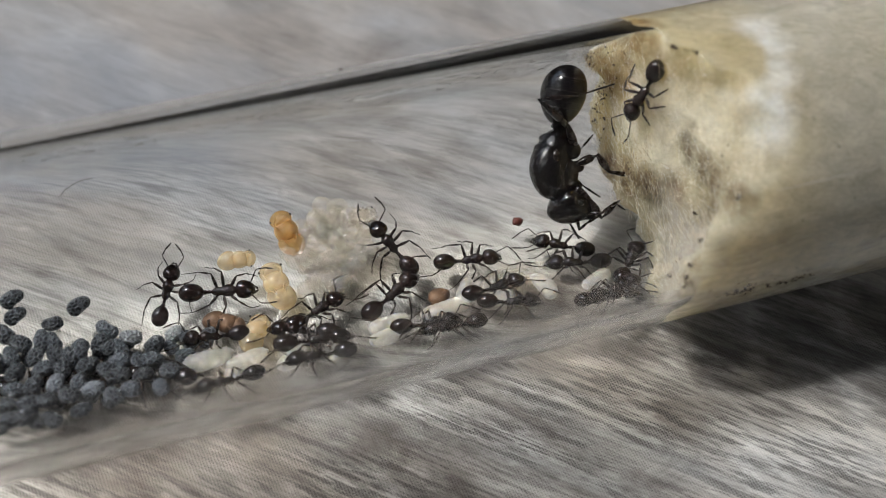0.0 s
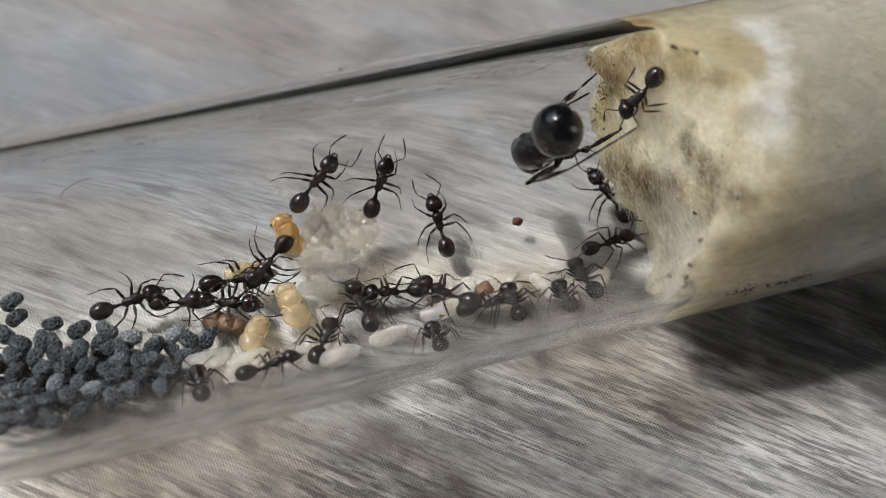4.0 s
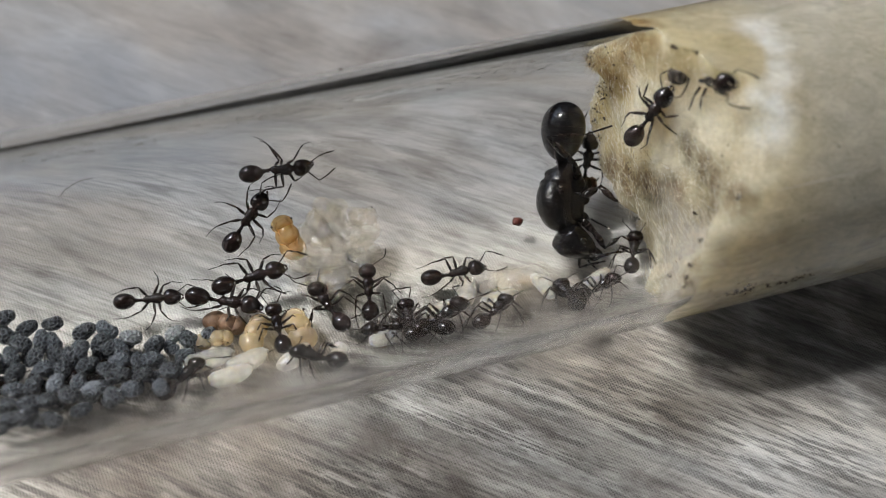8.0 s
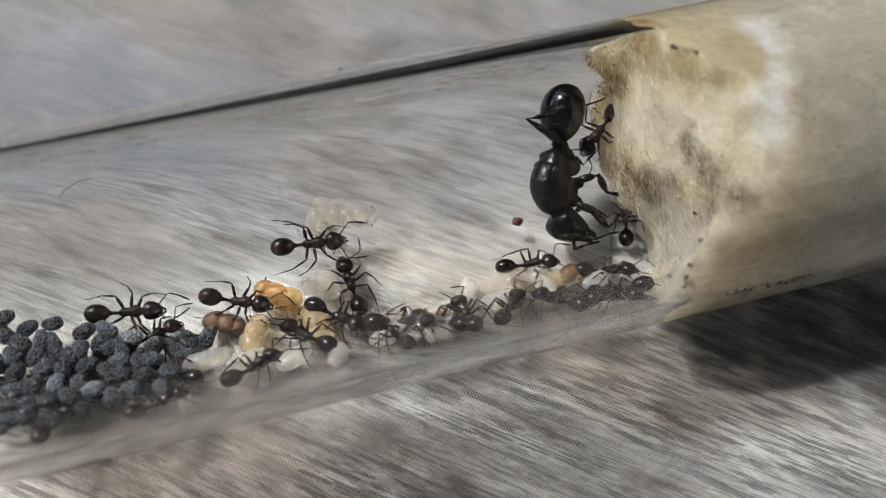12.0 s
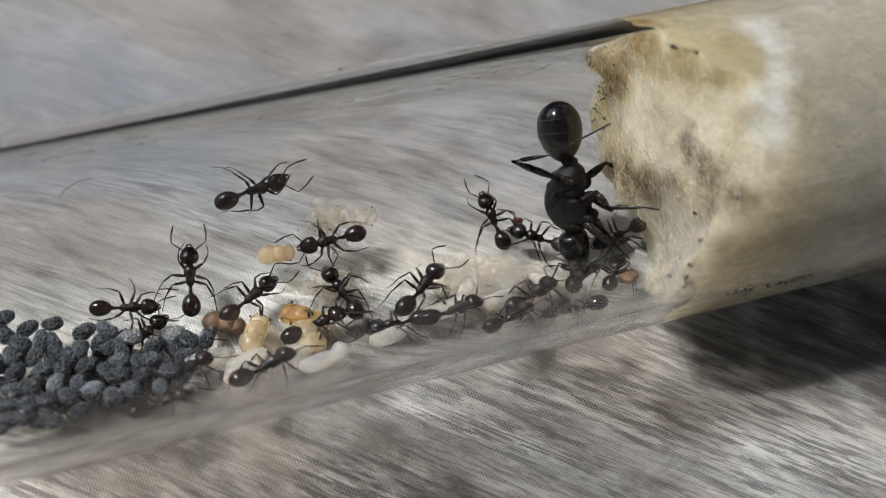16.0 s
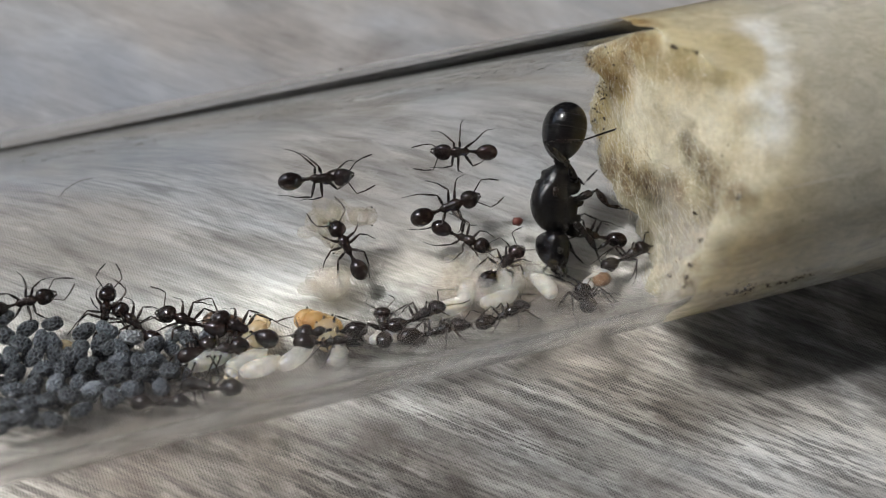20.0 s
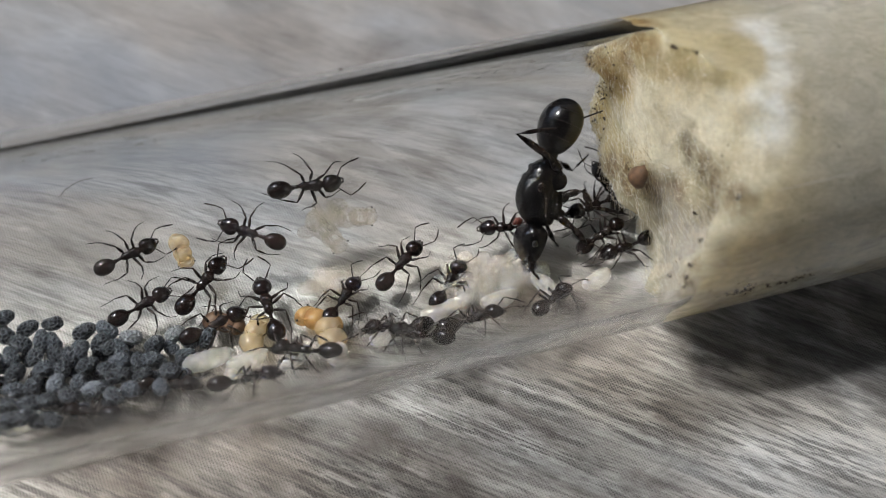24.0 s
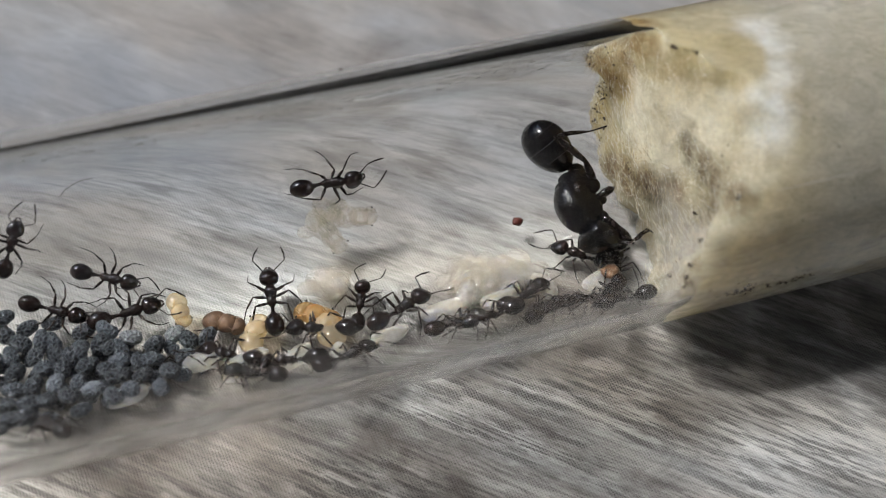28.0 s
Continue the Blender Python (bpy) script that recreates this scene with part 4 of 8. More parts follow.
def build_queen():
    q = thing("queen_ant", "large polished black queen ant clinging to the glass", "ant")
    part("thorax", joined(
        # bulging fore part, seam, then the narrower hind part
        loft(smooth_rings([(-1.2, 0, 1.95, 0, 0), (-1.14, 0, 1.96, 0.46, 0.55), (-0.7, 0, 2.1, 0.8, 0.92), (-0.1, 0, 2.18, 0.9, 1.05), (0.55, 0, 2.16, 0.92, 1.06), (1.15, 0, 2.04, 0.84, 0.92), (1.6, 0, 1.92, 0.6, 0.66), (1.78, 0, 1.86, 0.34, 0.36), (1.84, 0, 1.86, 0, 0)], 6), 30, 0.92),
        loft(smooth_rings([(-1.9, 0, 1.66, 0, 0), (-1.84, 0, 1.66, 0.34, 0.36), (-1.5, 0, 1.78, 0.7, 0.74), (-1.05, 0, 1.9, 0.82, 0.9), (-0.6, 0, 1.95, 0.84, 0.92), (-0.35, 0, 2.0, 0.5, 0.5), (-0.3, 0, 2.0, 0, 0)], 5), 26, 0.88),
        egg(-0.72, 0, 2.86, 0.22, 0.52, 0.2, 0, 18, 10), egg(-1.28, 0, 2.6, 0.2, 0.5, 0.18, 0, 16, 8), egg(1.42, 0, 1.7, 0.4, 0.82, 0.66, 0, 22, 12),
        egg(0.55, 0.68, 1.55, 0.75, 0.28, 0.6, 0, 20, 12), egg(0.55, -0.68, 1.55, 0.75, 0.28, 0.6, 0, 20, 12), egg(-0.7, 0.66, 1.42, 0.5, 0.28, 0.55, 0, 16, 10), egg(-0.7, -0.66, 1.42, 0.5, 0.28, 0.55, 0, 16, 10),
        egg(-1.45, 0.5, 1.75, 0.26, 0.22, 0.3, 0, 12, 8), egg(-1.45, -0.5, 1.75, 0.26, 0.22, 0.3, 0, 12, 8),
        egg(1.05, 0.55, 1.05, 0.32, 0.28, 0.46, 0, 12, 8), egg(1.05, -0.55, 1.05, 0.32, 0.28, 0.46, 0, 12, 8), egg(0.1, 0.58, 0.98, 0.3, 0.28, 0.42, 0, 12, 8), egg(0.1, -0.58, 0.98, 0.3, 0.28, 0.42, 0, 12, 8)), QUEEN_THORAX, q, "sculpted black thorax with seams")
    for s in (-1, 1):
        part("wing_scar", egg(-0.25, 0.84 * s, 2.45, 0.3, 0.14, 0.18, 0, 10, 6), QUEEN_LEG, q, "rough scar of a shed wing")
    part("petiole", joined(egg(-1.62, 0, 1.75, 0.22, 0.36, 0.48, 0, 14, 8), egg(-1.98, 0, 1.75, 0.24, 0.42, 0.46, 0, 14, 8)), QUEEN_BLACK, q)
    gaster = part("gaster", egg(-2.1, 0, 0.08, 1.62, 1.2, 1.14, 0.1, 36, 26), QUEEN_BLACK, q, at=mm(-1.5, 0, 1.8))
    head = part("head", loft(smooth_rings([(0.0, 0, 0, 0, 0), (0.04, 0, 0, 0.5, 0.4), (0.35, 0, 0.05, 0.98, 0.7), (1.0, 0, 0.05, 1.02, 0.74), (1.6, 0, -0.08, 0.85, 0.56), (2.0, 0, -0.2, 0.52, 0.3), (2.08, 0, -0.22, 0, 0)], 5), 26, 0.85), QUEEN_BLACK, q, at=mm(1.75, 0, 1.85))
    for x in (-1.4, -2.25, -2.95):
        c = -(x + 2.1) / 1.62
        w = math.sqrt(1 - c * c) * (1 + 0.1 * c) + 0.006
        part("seam", loft([(x - 0.018, 0, 0.08, 0, 0), (x - 0.018, 0, 0.08, 1.2 * w, 1.14 * w), (x + 0.018, 0, 0.08, 1.2 * w, 1.14 * w), (x + 0.018, 0, 0.08, 0, 0)], 36), QUEEN_LEG, gaster, "fine dull seam between two plates")
    for s in (-1, 1):
        part("eye", egg(1.05, 0.95 * s, 0.2, 0.2, 0.12, 0.18, 0, 12, 8), EYE, head, "round dark eye")
        part("mandible", limb([(1.85, 0.45 * s, -0.25), (2.3, 0.5 * s, -0.4), (2.55, 0.08 * s, -0.45)], [0.2, 0.15]), QUEEN_LEG, head, "broad curved jaw")
        part("antenna", limb(mirrored(QUEEN_FEELER, s), [0.10, 0.085, 0.085]), QUEEN_LEG, head)
    for line in QUEEN_LEGS:
        pts, o = about(line)
        part("leg", limb(pts, [0.24, 0.20, 0.13, 0.06] if len(pts) > 4 else [0.24, 0.17, 0.07]), QUEEN_LEG, q, at=mm(*o))
    q.scale = (1.07, 1.07, 1.07)
    return q, gaster, head


# ---- how things move ----
def turned(rows):
    return [(t, mm(x, y, z, rx, ry, rz)) for t, x, y, z, rx, ry, rz in rows]


def roam(ob, rows):
    """Carry a thing along its rows (seconds, millimetres, degrees) and let its legs and feelers work as it goes."""
    rows = turned(rows)
    if rows[-1][0] < 28:
        rows.append((28, rows[-1][1]))
    walk(ob, rows)
    limbs = [c for c in ob.children if c.name.split(".")[0] in ("leg", "antenna")]
    times = [k * 0.5 for k in range(57)]
    spots = [np.interp(times, [t for t, _ in rows], [m.translation[i] for _, m in rows]) for i in range(3)]
    gone = np.concatenate([[0], np.cumsum(np.sqrt(sum(np.diff(s) ** 2 for s in spots)))]) / MM
    rnd = random.Random(len(ob.name) * 7 + int(1000 * abs(rows[0][1].translation.x) * 1000) % 9973)
    for i, c in enumerate(limbs):
        home, phase = c.location / MM, rnd.uniform(0, 6.28)
        side = 1 if home.y > 0 else -1
        feel = c.name.startswith("antenna")
        lean, steps = rnd.uniform(-18, 18) * (0.25 if ob.name.startswith("queen") else 1), []
        for t, g in zip(times, gone):
            if feel:
                rz, ry = 16 * math.sin(phase + t * 1.9) + lean, 10 * math.sin(phase * 2 + t * 2.3)
            else:
                gait = 13 * math.sin(g * 2.4 + math.pi * ((i + (i // 2)) % 2)) + 4 * math.sin(phase + t * 0.9)
                rz, ry = gait + lean, 4 * math.cos(g * 2.4 + phase)
            steps.append((t, mm(*home, side * ry * 0.6, ry * 0.4, rz)))
        walk(c, steps)


def bend(ob, joint, sign, rows):
    """Swing the queen's head or gaster on its joint: seconds, sideways and upward degrees."""
    x, y, z = joint
    walk(ob, [(t, mm(x, y, 1.8 + z, 0, -up, side)) for t, side, up in rows])


# ---- build ----
build_table()
build_room()
test_tube = build_tube()
build_cotton()
loose_seeds = build_seeds()

larva("plump glossy white ant larva lying in the brood pile", WHITE_BROOD, 2.7, 0.48, on_wall(-12.26, -16, 0.48, 5))
larva("plump glossy white ant larva lying in the brood pile", WHITE_BROOD, 2.3, 0.48, on_wall(-10.28, -23, 0.48, 20))
larva("plump glossy white ant larva lying in the brood pile", WHITE_BROOD, 2.4, 0.44, on_wall(-7.87, -28, 0.44, 40))
larva("plump glossy white ant larva lying in the brood pile", WHITE_BROOD, 2.9, 0.45, on_wall(0.53, -19, 0.45, 10))
larva("plump glossy white ant larva lying in the brood pile", WHITE_BROOD, 2.4, 0.46, on_wall(1.91, -12, 0.46, 60))
larva("plump glossy white ant larva lying in the brood pile", WHITE_BROOD, 2.2, 0.44, on_wall(3.51, -21, 0.44, 10))
larva("plump glossy white ant larva lying in the brood pile", WHITE_BROOD, 2, 0.4, on_wall(-5.75, -33, 0.40, 70))
larva("plump glossy white ant larva lying in the brood pile", WHITE_BROOD, 2.2, 0.42, on_wall(6.24, -18, 0.42, 100))
larva("plump glossy white ant larva lying in the brood pile", WHITE_BROOD, 2.1, 0.42, on_wall(9.16, -23, 0.42, 30))
larva("plump glossy white ant larva lying in the brood pile", WHITE_BROOD, 2.2, 0.42, on_wall(-2.92, -29, 0.42, 15))
larva("plump glossy white ant larva lying in the brood pile", WHITE_BROOD, 1.3, 0.32, on_wall(-11.26, -28, 0.32, 80))
amber_still = pupa("amber pupa with dark eye spots lying in the brood pile", PALE_BROOD, on_wall(-9.58, -6, 0.50, 60), scale=1.05)
brown_case = pupa("brown shrivelled pupa lying in the brood pile", BROWN_HUSK, on_wall(-11.00, 3, 0.50, -30), eye=False, scale=0.95)
eggs("small translucent eggs stuck to the glass", on_wall(-4.04, 43, 0.30, 0), [(-1.6, -0.5, 0), (-1.0, 0.1, 0), (-0.4, 0.5, 0), (0.3, 0.6, 0.1), (0.0, -0.1, 0), (-0.6, -0.6, 0)], r=0.36)
clear_pupa = pupa("translucent white pupa with dark eye spots on the glass", CLEAR_BROOD, on_wall(-2.73, 41, 0.35, -10), scale=0.75)
clear_pupa_two = pupa("translucent white pupa with dark eye spots on the glass", CLEAR_BROOD, on_wall(-4.40, 34, 0.35, -60), scale=0.7)
for ob in (clear_pupa, clear_pupa_two):
    ob.scale = (0.85, 1.2, 1.0)
eggs("clump of translucent eggs stuck to the glass", on_wall(-5.26, 12, 0.35, 0), [(-1.0, 0, 0), (-0.4, 0.4, 0), (0.2, 0.0, 0), (0.8, 0.4, 0), (0.5, -0.4, 0), (-0.3, -0.45, 0)], r=0.42)
eggs("clump of pale eggs among the larvae", on_wall(4.58, -11, 0.35, 0), [(-1.2, 0.2, 0), (-0.5, 0.5, 0), (0.1, 0.1, 0), (0.9, 0.4, 0), (1.5, 0.1, 0), (-0.4, -0.4, 0.1)], r=0.44)
heap_rnd = random.Random(8)
heap_spots = []
while len(heap_spots) < 30:
    x, y = heap_rnd.gauss(0.1, 1.15), heap_rnd.gauss(0.35, 0.95)
    if (x / 2.6) ** 2 + ((y - 0.35) / 1.9) ** 2 < 1 and all(math.hypot(x - u, y - v) > 0.5 for u, v, _ in heap_spots):
        heap_spots.append((x, y, heap_rnd.uniform(-0.1, 0.12) + 0.45 * max(0.0, 1 - math.hypot(x, y))))
egg_cluster = eggs("heap of glistening translucent eggs", mm(0, 0, 1), heap_spots, r=0.32)
orange_pupa = pupa("amber orange pupa with dark eye spots on the glass", ORANGE_BROOD, scale=1.12)
pale_pupa = pupa("cream pupa with dark eye spots among the workers", PALE_BROOD, scale=1.2)
carried_pupa = pupa("cream pupa carried about by a worker", PALE_BROOD, scale=0.85)
grub = larva("white larva being moved by the workers", WHITE_BROOD, 2.3, 0.46)
seed_husk = thing("seed_husk", "reddish brown seed husk carried by a worker", "husk")
part("shell", egg_lump(0.55, 3), BROWN_HUSK, seed_husk)
speck = tagged(new("seed_crumb", mesh("seed_crumb", *egg_lump(0.27, 5), RED)), "small dark red crumb on the glass", "crumb")
speck.matrix_basis = on_wall(6.20, 22, 0.20, 0)

hair = tagged(new("hair", mesh("hair", *tube([(-17.72, 6.97, 6.80), (-17.34, 7.03, 7.28), (-16.85, 7.06, 7.59), (-16.37, 7.07, 7.76), (-15.84, 7.07, 7.77)], [0.02] * 5, 5), DIRT)), "short dark curved hair stuck to the glass", "hair")

worker = build_worker()
workers = [worker] + [copy_thing(worker, mm(0, 0, 2)) for _ in range(23)]
SIZES = [0.95, 0.9, 1.04, 0.91, 1.0, 0.96, 0.95, 1.06, 0.96, 0.91, 0.94, 0.96, 0.89, 0.92, 1.0, 0.97, 0.96, 0.91, 1.0, 0.92, 0.86, 1.04, 0.96, 0.88]
for ob, size in zip(workers, SIZES):
    ob.scale = (size, size, size)
queen, queen_gaster, queen_head = build_queen()


def motions():
    """Ants, queen and carried brood, in millimetres and degrees."""
    roam(workers[0], [(0, 12.39, 2.47, 11.11, -4, 69, -163), (1, 12.45, 2.46, 11.25, -7, 67, -165), (2, 12.48, 2.48, 11.23, -14, 67, -174), (3, 12.42, 2.58, 11.04, -22, 68, 173), (3.5, 12.39, 2.54, 10.92, -23, 68, 171), (5.5, 12.28, 2.58, 10.73, -31, 66, 160), (5.75, 12.50, 2.66, 11.20, 63, 27, -87), (6, 12.72, 2.74, 11.67, 55, -39, -53), (7, 13.57, 0.98, 12.02, 45, -25, -45), (8, 14.31, 0.42, 13.41, 49, -26, -56), (8.5, 13.10, 1.40, 13.53, 61, -27, -54), (9, 12.73, 3.19, 12.06, 65, -11, -66), (9.5, 13.10, 3.71, 9.55, 81, 33, -87), (10, 11.90, 2.66, 9.78, 59, 76, -108), (10.33, 11.84, 2.70, 7.97, 72, 25, -67), (10.67, 11.77, 2.74, 6.17, 51, -22, -38), (11, 11.71, 2.78, 4.36, -6, -41, 23), (11.33, 11.64, 3.43, 4.88, -52, -20, 88), (11.67, 11.58, 4.09, 5.40, -60, 24, 129), (12, 11.52, 4.74, 5.91, -18, 58, -161), (12.5, 11.72, 4.59, 7.32, -49, 59, 170), (13, 11.88, 3.85, 8.02, 60, 34, -71), (13.5, 12.03, 3.12, 8.71, 65, -36, -45), (14.5, 12.34, 1.66, 10.10, 58, -53, -47), (14.58, 12.29, 1.80, 9.31, 63, -7, -72), (14.67, 12.24, 1.93, 8.52, 47, 37, -99), (14.75, 12.19, 2.07, 7.72, -19, 56, -172), (14.83, 12.14, 2.21, 6.93, 47, 43, -82), (14.92, 12.09, 2.35, 6.14, 55, 0, -42), (15, 12.04, 2.49, 5.35, 30, -36, 4), (15.25, 11.86, 1.89, 4.21, 35, 0, -53), (15.5, 11.68, 1.29, 3.08, 6, 22, -115), (16, 11.33, 0.10, 0.81, -1, 0, -167), (16.5, 9.94, -2.03, 1.25, 9, -14, -124), (16.75, 9.24, -3.04, 1.66, 26, 5, -179), (17, 8.55, -4.05, 2.08, 18, 30, 124), (18, 8.21, -4.44, 2.36, 28, 27, 139), (19, 5.89, -4.99, 3.13, 6, 45, 98), (20, 7.35, -5.02, 3.03, -15, 43, 69), (21, 10.23, -3.87, 2.21, -17, 30, 59), (21.5, 9.66, -1.94, 1.09, -13, 9, 34), (22.5, 9.69, -0.30, 1.02, -7, 3, 95), (23.5, 9.73, 1.35, 0.96, -10, -4, 156), (24, 11.47, -0.96, 0.86, 7, -1, -170), (24.5, 11.87, -0.18, 0.88, 4, -1, 125), (25, 12.26, 0.59, 0.90, 2, -4, 61), (26, 11.55, 2.34, 1.34, 8, -18, 65), (26.17, 11.08, 1.02, 1.27, 9, -15, 6), (26.33, 10.61, -0.30, 1.21, 8, -12, -52), (26.5, 10.15, -1.63, 1.14, 5, -12, -111), (26.67, 9.68, -2.78, 1.78, -23, -10, -54), (26.83, 9.21, -3.94, 2.43, -38, 13, -4), (27, 8.74, -5.09, 3.07, -27, 39, 51), (28, 8.52, -5.53, 3.52, -31, 43, 48)])
    roam(workers[1], [(0, -13.58, 2.95, 1.53, 11, -22, 62), (1, -11.79, 4.18, 2.21, 29, -22, 34), (1.5, -9.99, 4.65, 2.70, 39, -13, 16), (2, -8.20, 5.20, 3.10, 40, -27, 28), (2.17, -8.89, 4.92, 2.89, -1, -45, 96), (2.33, -9.59, 4.65, 2.68, -36, -21, 158), (2.5, -10.28, 4.38, 2.47, -35, 16, -159), (2.67, -10.98, 4.12, 2.25, -33, -16, 151), (2.83, -11.67, 3.85, 2.03, -3, -32, 88), (3, -12.37, 3.59, 1.81, 27, -14, 26), (3.5, -12.63, 3.12, 1.65, 10, -24, 66), (3.83, -12.64, 2.45, 1.44, 19, -11, 13), (4.17, -12.64, 1.78, 1.24, 15, 4, -38), (4.5, -12.65, 1.11, 1.04, 0, 9, -90), (5, -12.66, 0.07, 0.97, -2, 6, -23), (5.5, -12.66, -0.97, 0.89, -6, 5, 44), (6, -12.70, -1.22, 0.91, -9, 4, 22), (6.25, -13.10, -0.15, 0.96, -4, 0, 67), (6.5, -13.49, 0.92, 1.01, -3, -7, 111), (6.75, -13.89, 1.96, 1.24, 11, -12, 61), (7, -14.29, 3.00, 1.47, 24, -6, 12), (8, -14.44, 2.77, 1.36, 22, 3, -7), (9, -14.57, 2.45, 1.24, 19, 5, -14), (10, -14.92, 2.11, 1.12, 17, 1, -5), (10.25, -15.70, 2.94, 1.58, 8, -24, 60), (10.5, -16.48, 3.77, 2.04, -22, -24, 134), (11, -18.04, 5.30, 3.18, -42, -26, 154), (11.25, -18.30, 3.62, 2.20, -33, 5, -156), (11.5, -18.56, 1.95, 1.22, -2, 16, -98), (11.75, -18.82, 0.01, 1.16, 3, 8, -155), (12, -19.08, -1.93, 1.10, 13, 8, 148), (12.5, -19.08, -1.92, 1.08, 14, 7, 155), (14.5, -19.08, -1.92, 1.08, 14, 6, 158), (15, -19.08, -1.91, 1.07, 14, 5, 160), (16, -19.08, -1.91, 1.07, 15, 5, 161), (16.5, -19.13, 0.34, 0.96, 0, -3, 91), (17, -19.17, 2.57, 1.41, 4, -21, 79), (17.17, -19.16, 1.85, 1.26, 13, -13, 21), (17.33, -19.15, 1.14, 1.11, 11, -1, -34), (17.5, -19.14, 0.42, 0.96, 0, 4, -89), (17.67, -19.13, -0.31, 1.00, -5, 6, -31), (17.83, -19.12, -1.03, 1.04, -5, 11, 27), (18, -19.11, -1.76, 1.07, -1, 14, 86), (19, -19.12, -1.74, 1.03, -1, 14, 86), (19.5, -19.92, 1.26, 1.06, -3, -10, 105), (19.75, -20.31, 2.68, 1.57, 18, -15, 53), (20, -20.71, 4.09, 2.07, 35, -2, 3), (20.25, -20.90, 2.82, 1.60, 20, 14, -46), (20.5, -21.09, 1.56, 1.12, -2, 13, -98), (20.75, -21.28, 0.21, 1.01, -3, 4, -53), (21, -21.48, -1.14, 0.89, -9, -1, -7), (21.5, -21.48, -1.14, 0.89, -9, -2, -12), (23.5, -21.48, -1.14, 0.90, -9, -2, -15), (24, -21.48, -1.14, 0.90, -9, -3, -16), (25, -21.48, -1.14, 0.90, -9, -3, -17), (26, -21.48, -1.14, 0.90, -9, -3, -17), (26.25, -20.99, 0.15, 1.00, -1, -4, 26), (26.5, -20.50, 1.44, 1.10, 4, -11, 69), (27, -19.51, 3.89, 1.94, 33, 2, -3), (27.25, -19.79, 4.57, 2.62, 26, -33, 42), (27.5, -20.06, 5.25, 3.29, -17, -46, 113), (28, -20.60, 6.38, 4.85, 42, -53, 41)])
    roam(workers[2], [(0, -10.79, 2.31, 1.19, 19, 3, -9), (1, -10.46, 2.04, 1.10, 16, 4, -13), (2, -10.53, 2.06, 1.11, 16, 5, -17), (3, -10.66, 1.78, 1.03, 14, 3, -11), (3.5, -10.69, 1.63, 1.00, 13, 4, -17), (5.5, -10.43, 1.40, 0.95, 11, 4, -19), (6, -10.42, 1.42, 0.96, 11, 4, -20), (7, -10.49, 1.48, 0.97, 11, 4, -21), (8, -10.63, 1.55, 0.99, 11, 5, -24), (9, -10.71, 1.53, 0.99, 11, 6, -31), (10, -10.56, 1.50, 0.97, 11, 5, -23), (10.17, -11.40, 1.60, 1.04, 2, 13, -78), (10.33, -12.23, 1.70, 1.11, -10, 10, -134), (10.5, -13.07, 1.80, 1.18, -15, -2, 172), (10.67, -13.90, 1.93, 1.17, -9, 13, -130), (10.83, -14.74, 2.05, 1.16, 7, 15, -69), (11, -15.57, 2.18, 1.14, 17, 3, -10), (12, -15.70, 2.28, 1.17, 18, 3, -10), (12.5, -15.65, 2.39, 1.21, 19, 3, -7), (13, -15.54, 3.34, 1.81, 21, -20, 33), (13.5, -15.43, 4.29, 2.40, 4, -37, 83), (14.5, -15.20, 5.90, 3.96, 51, -27, 21), (14.75, -12.97, 6.03, 4.34, 58, -8, 5), (15, -10.75, 6.34, 4.60, 62, -8, 4), (16, -7.97, 6.65, 5.24, 67, -10, 4), (17, -6.71, 7.04, 6.74, 78, -32, 6), (18, -5.06, 7.00, 6.37, 76, -17, 4), (19, -4.90, 6.92, 6.02, 74, -4, 1), (20, -4.49, 6.59, 5.11, 66, 7, -3), (21, -4.46, 6.77, 5.54, 70, 2, -1), (21.5, -4.56, 6.81, 5.67, 71, -5, 2), (23.5, -5.20, 6.45, 4.80, 64, 4, -2), (24, -5.12, 6.44, 4.78, 63, 4, -2), (25, -4.89, 6.14, 4.25, 58, 12, -7), (26, -4.46, 6.27, 4.46, 60, 7, -4), (27, -4.26, 6.22, 4.38, 59, 8, -5), (28, -3.92, 6.38, 4.67, 62, 1, -1)])
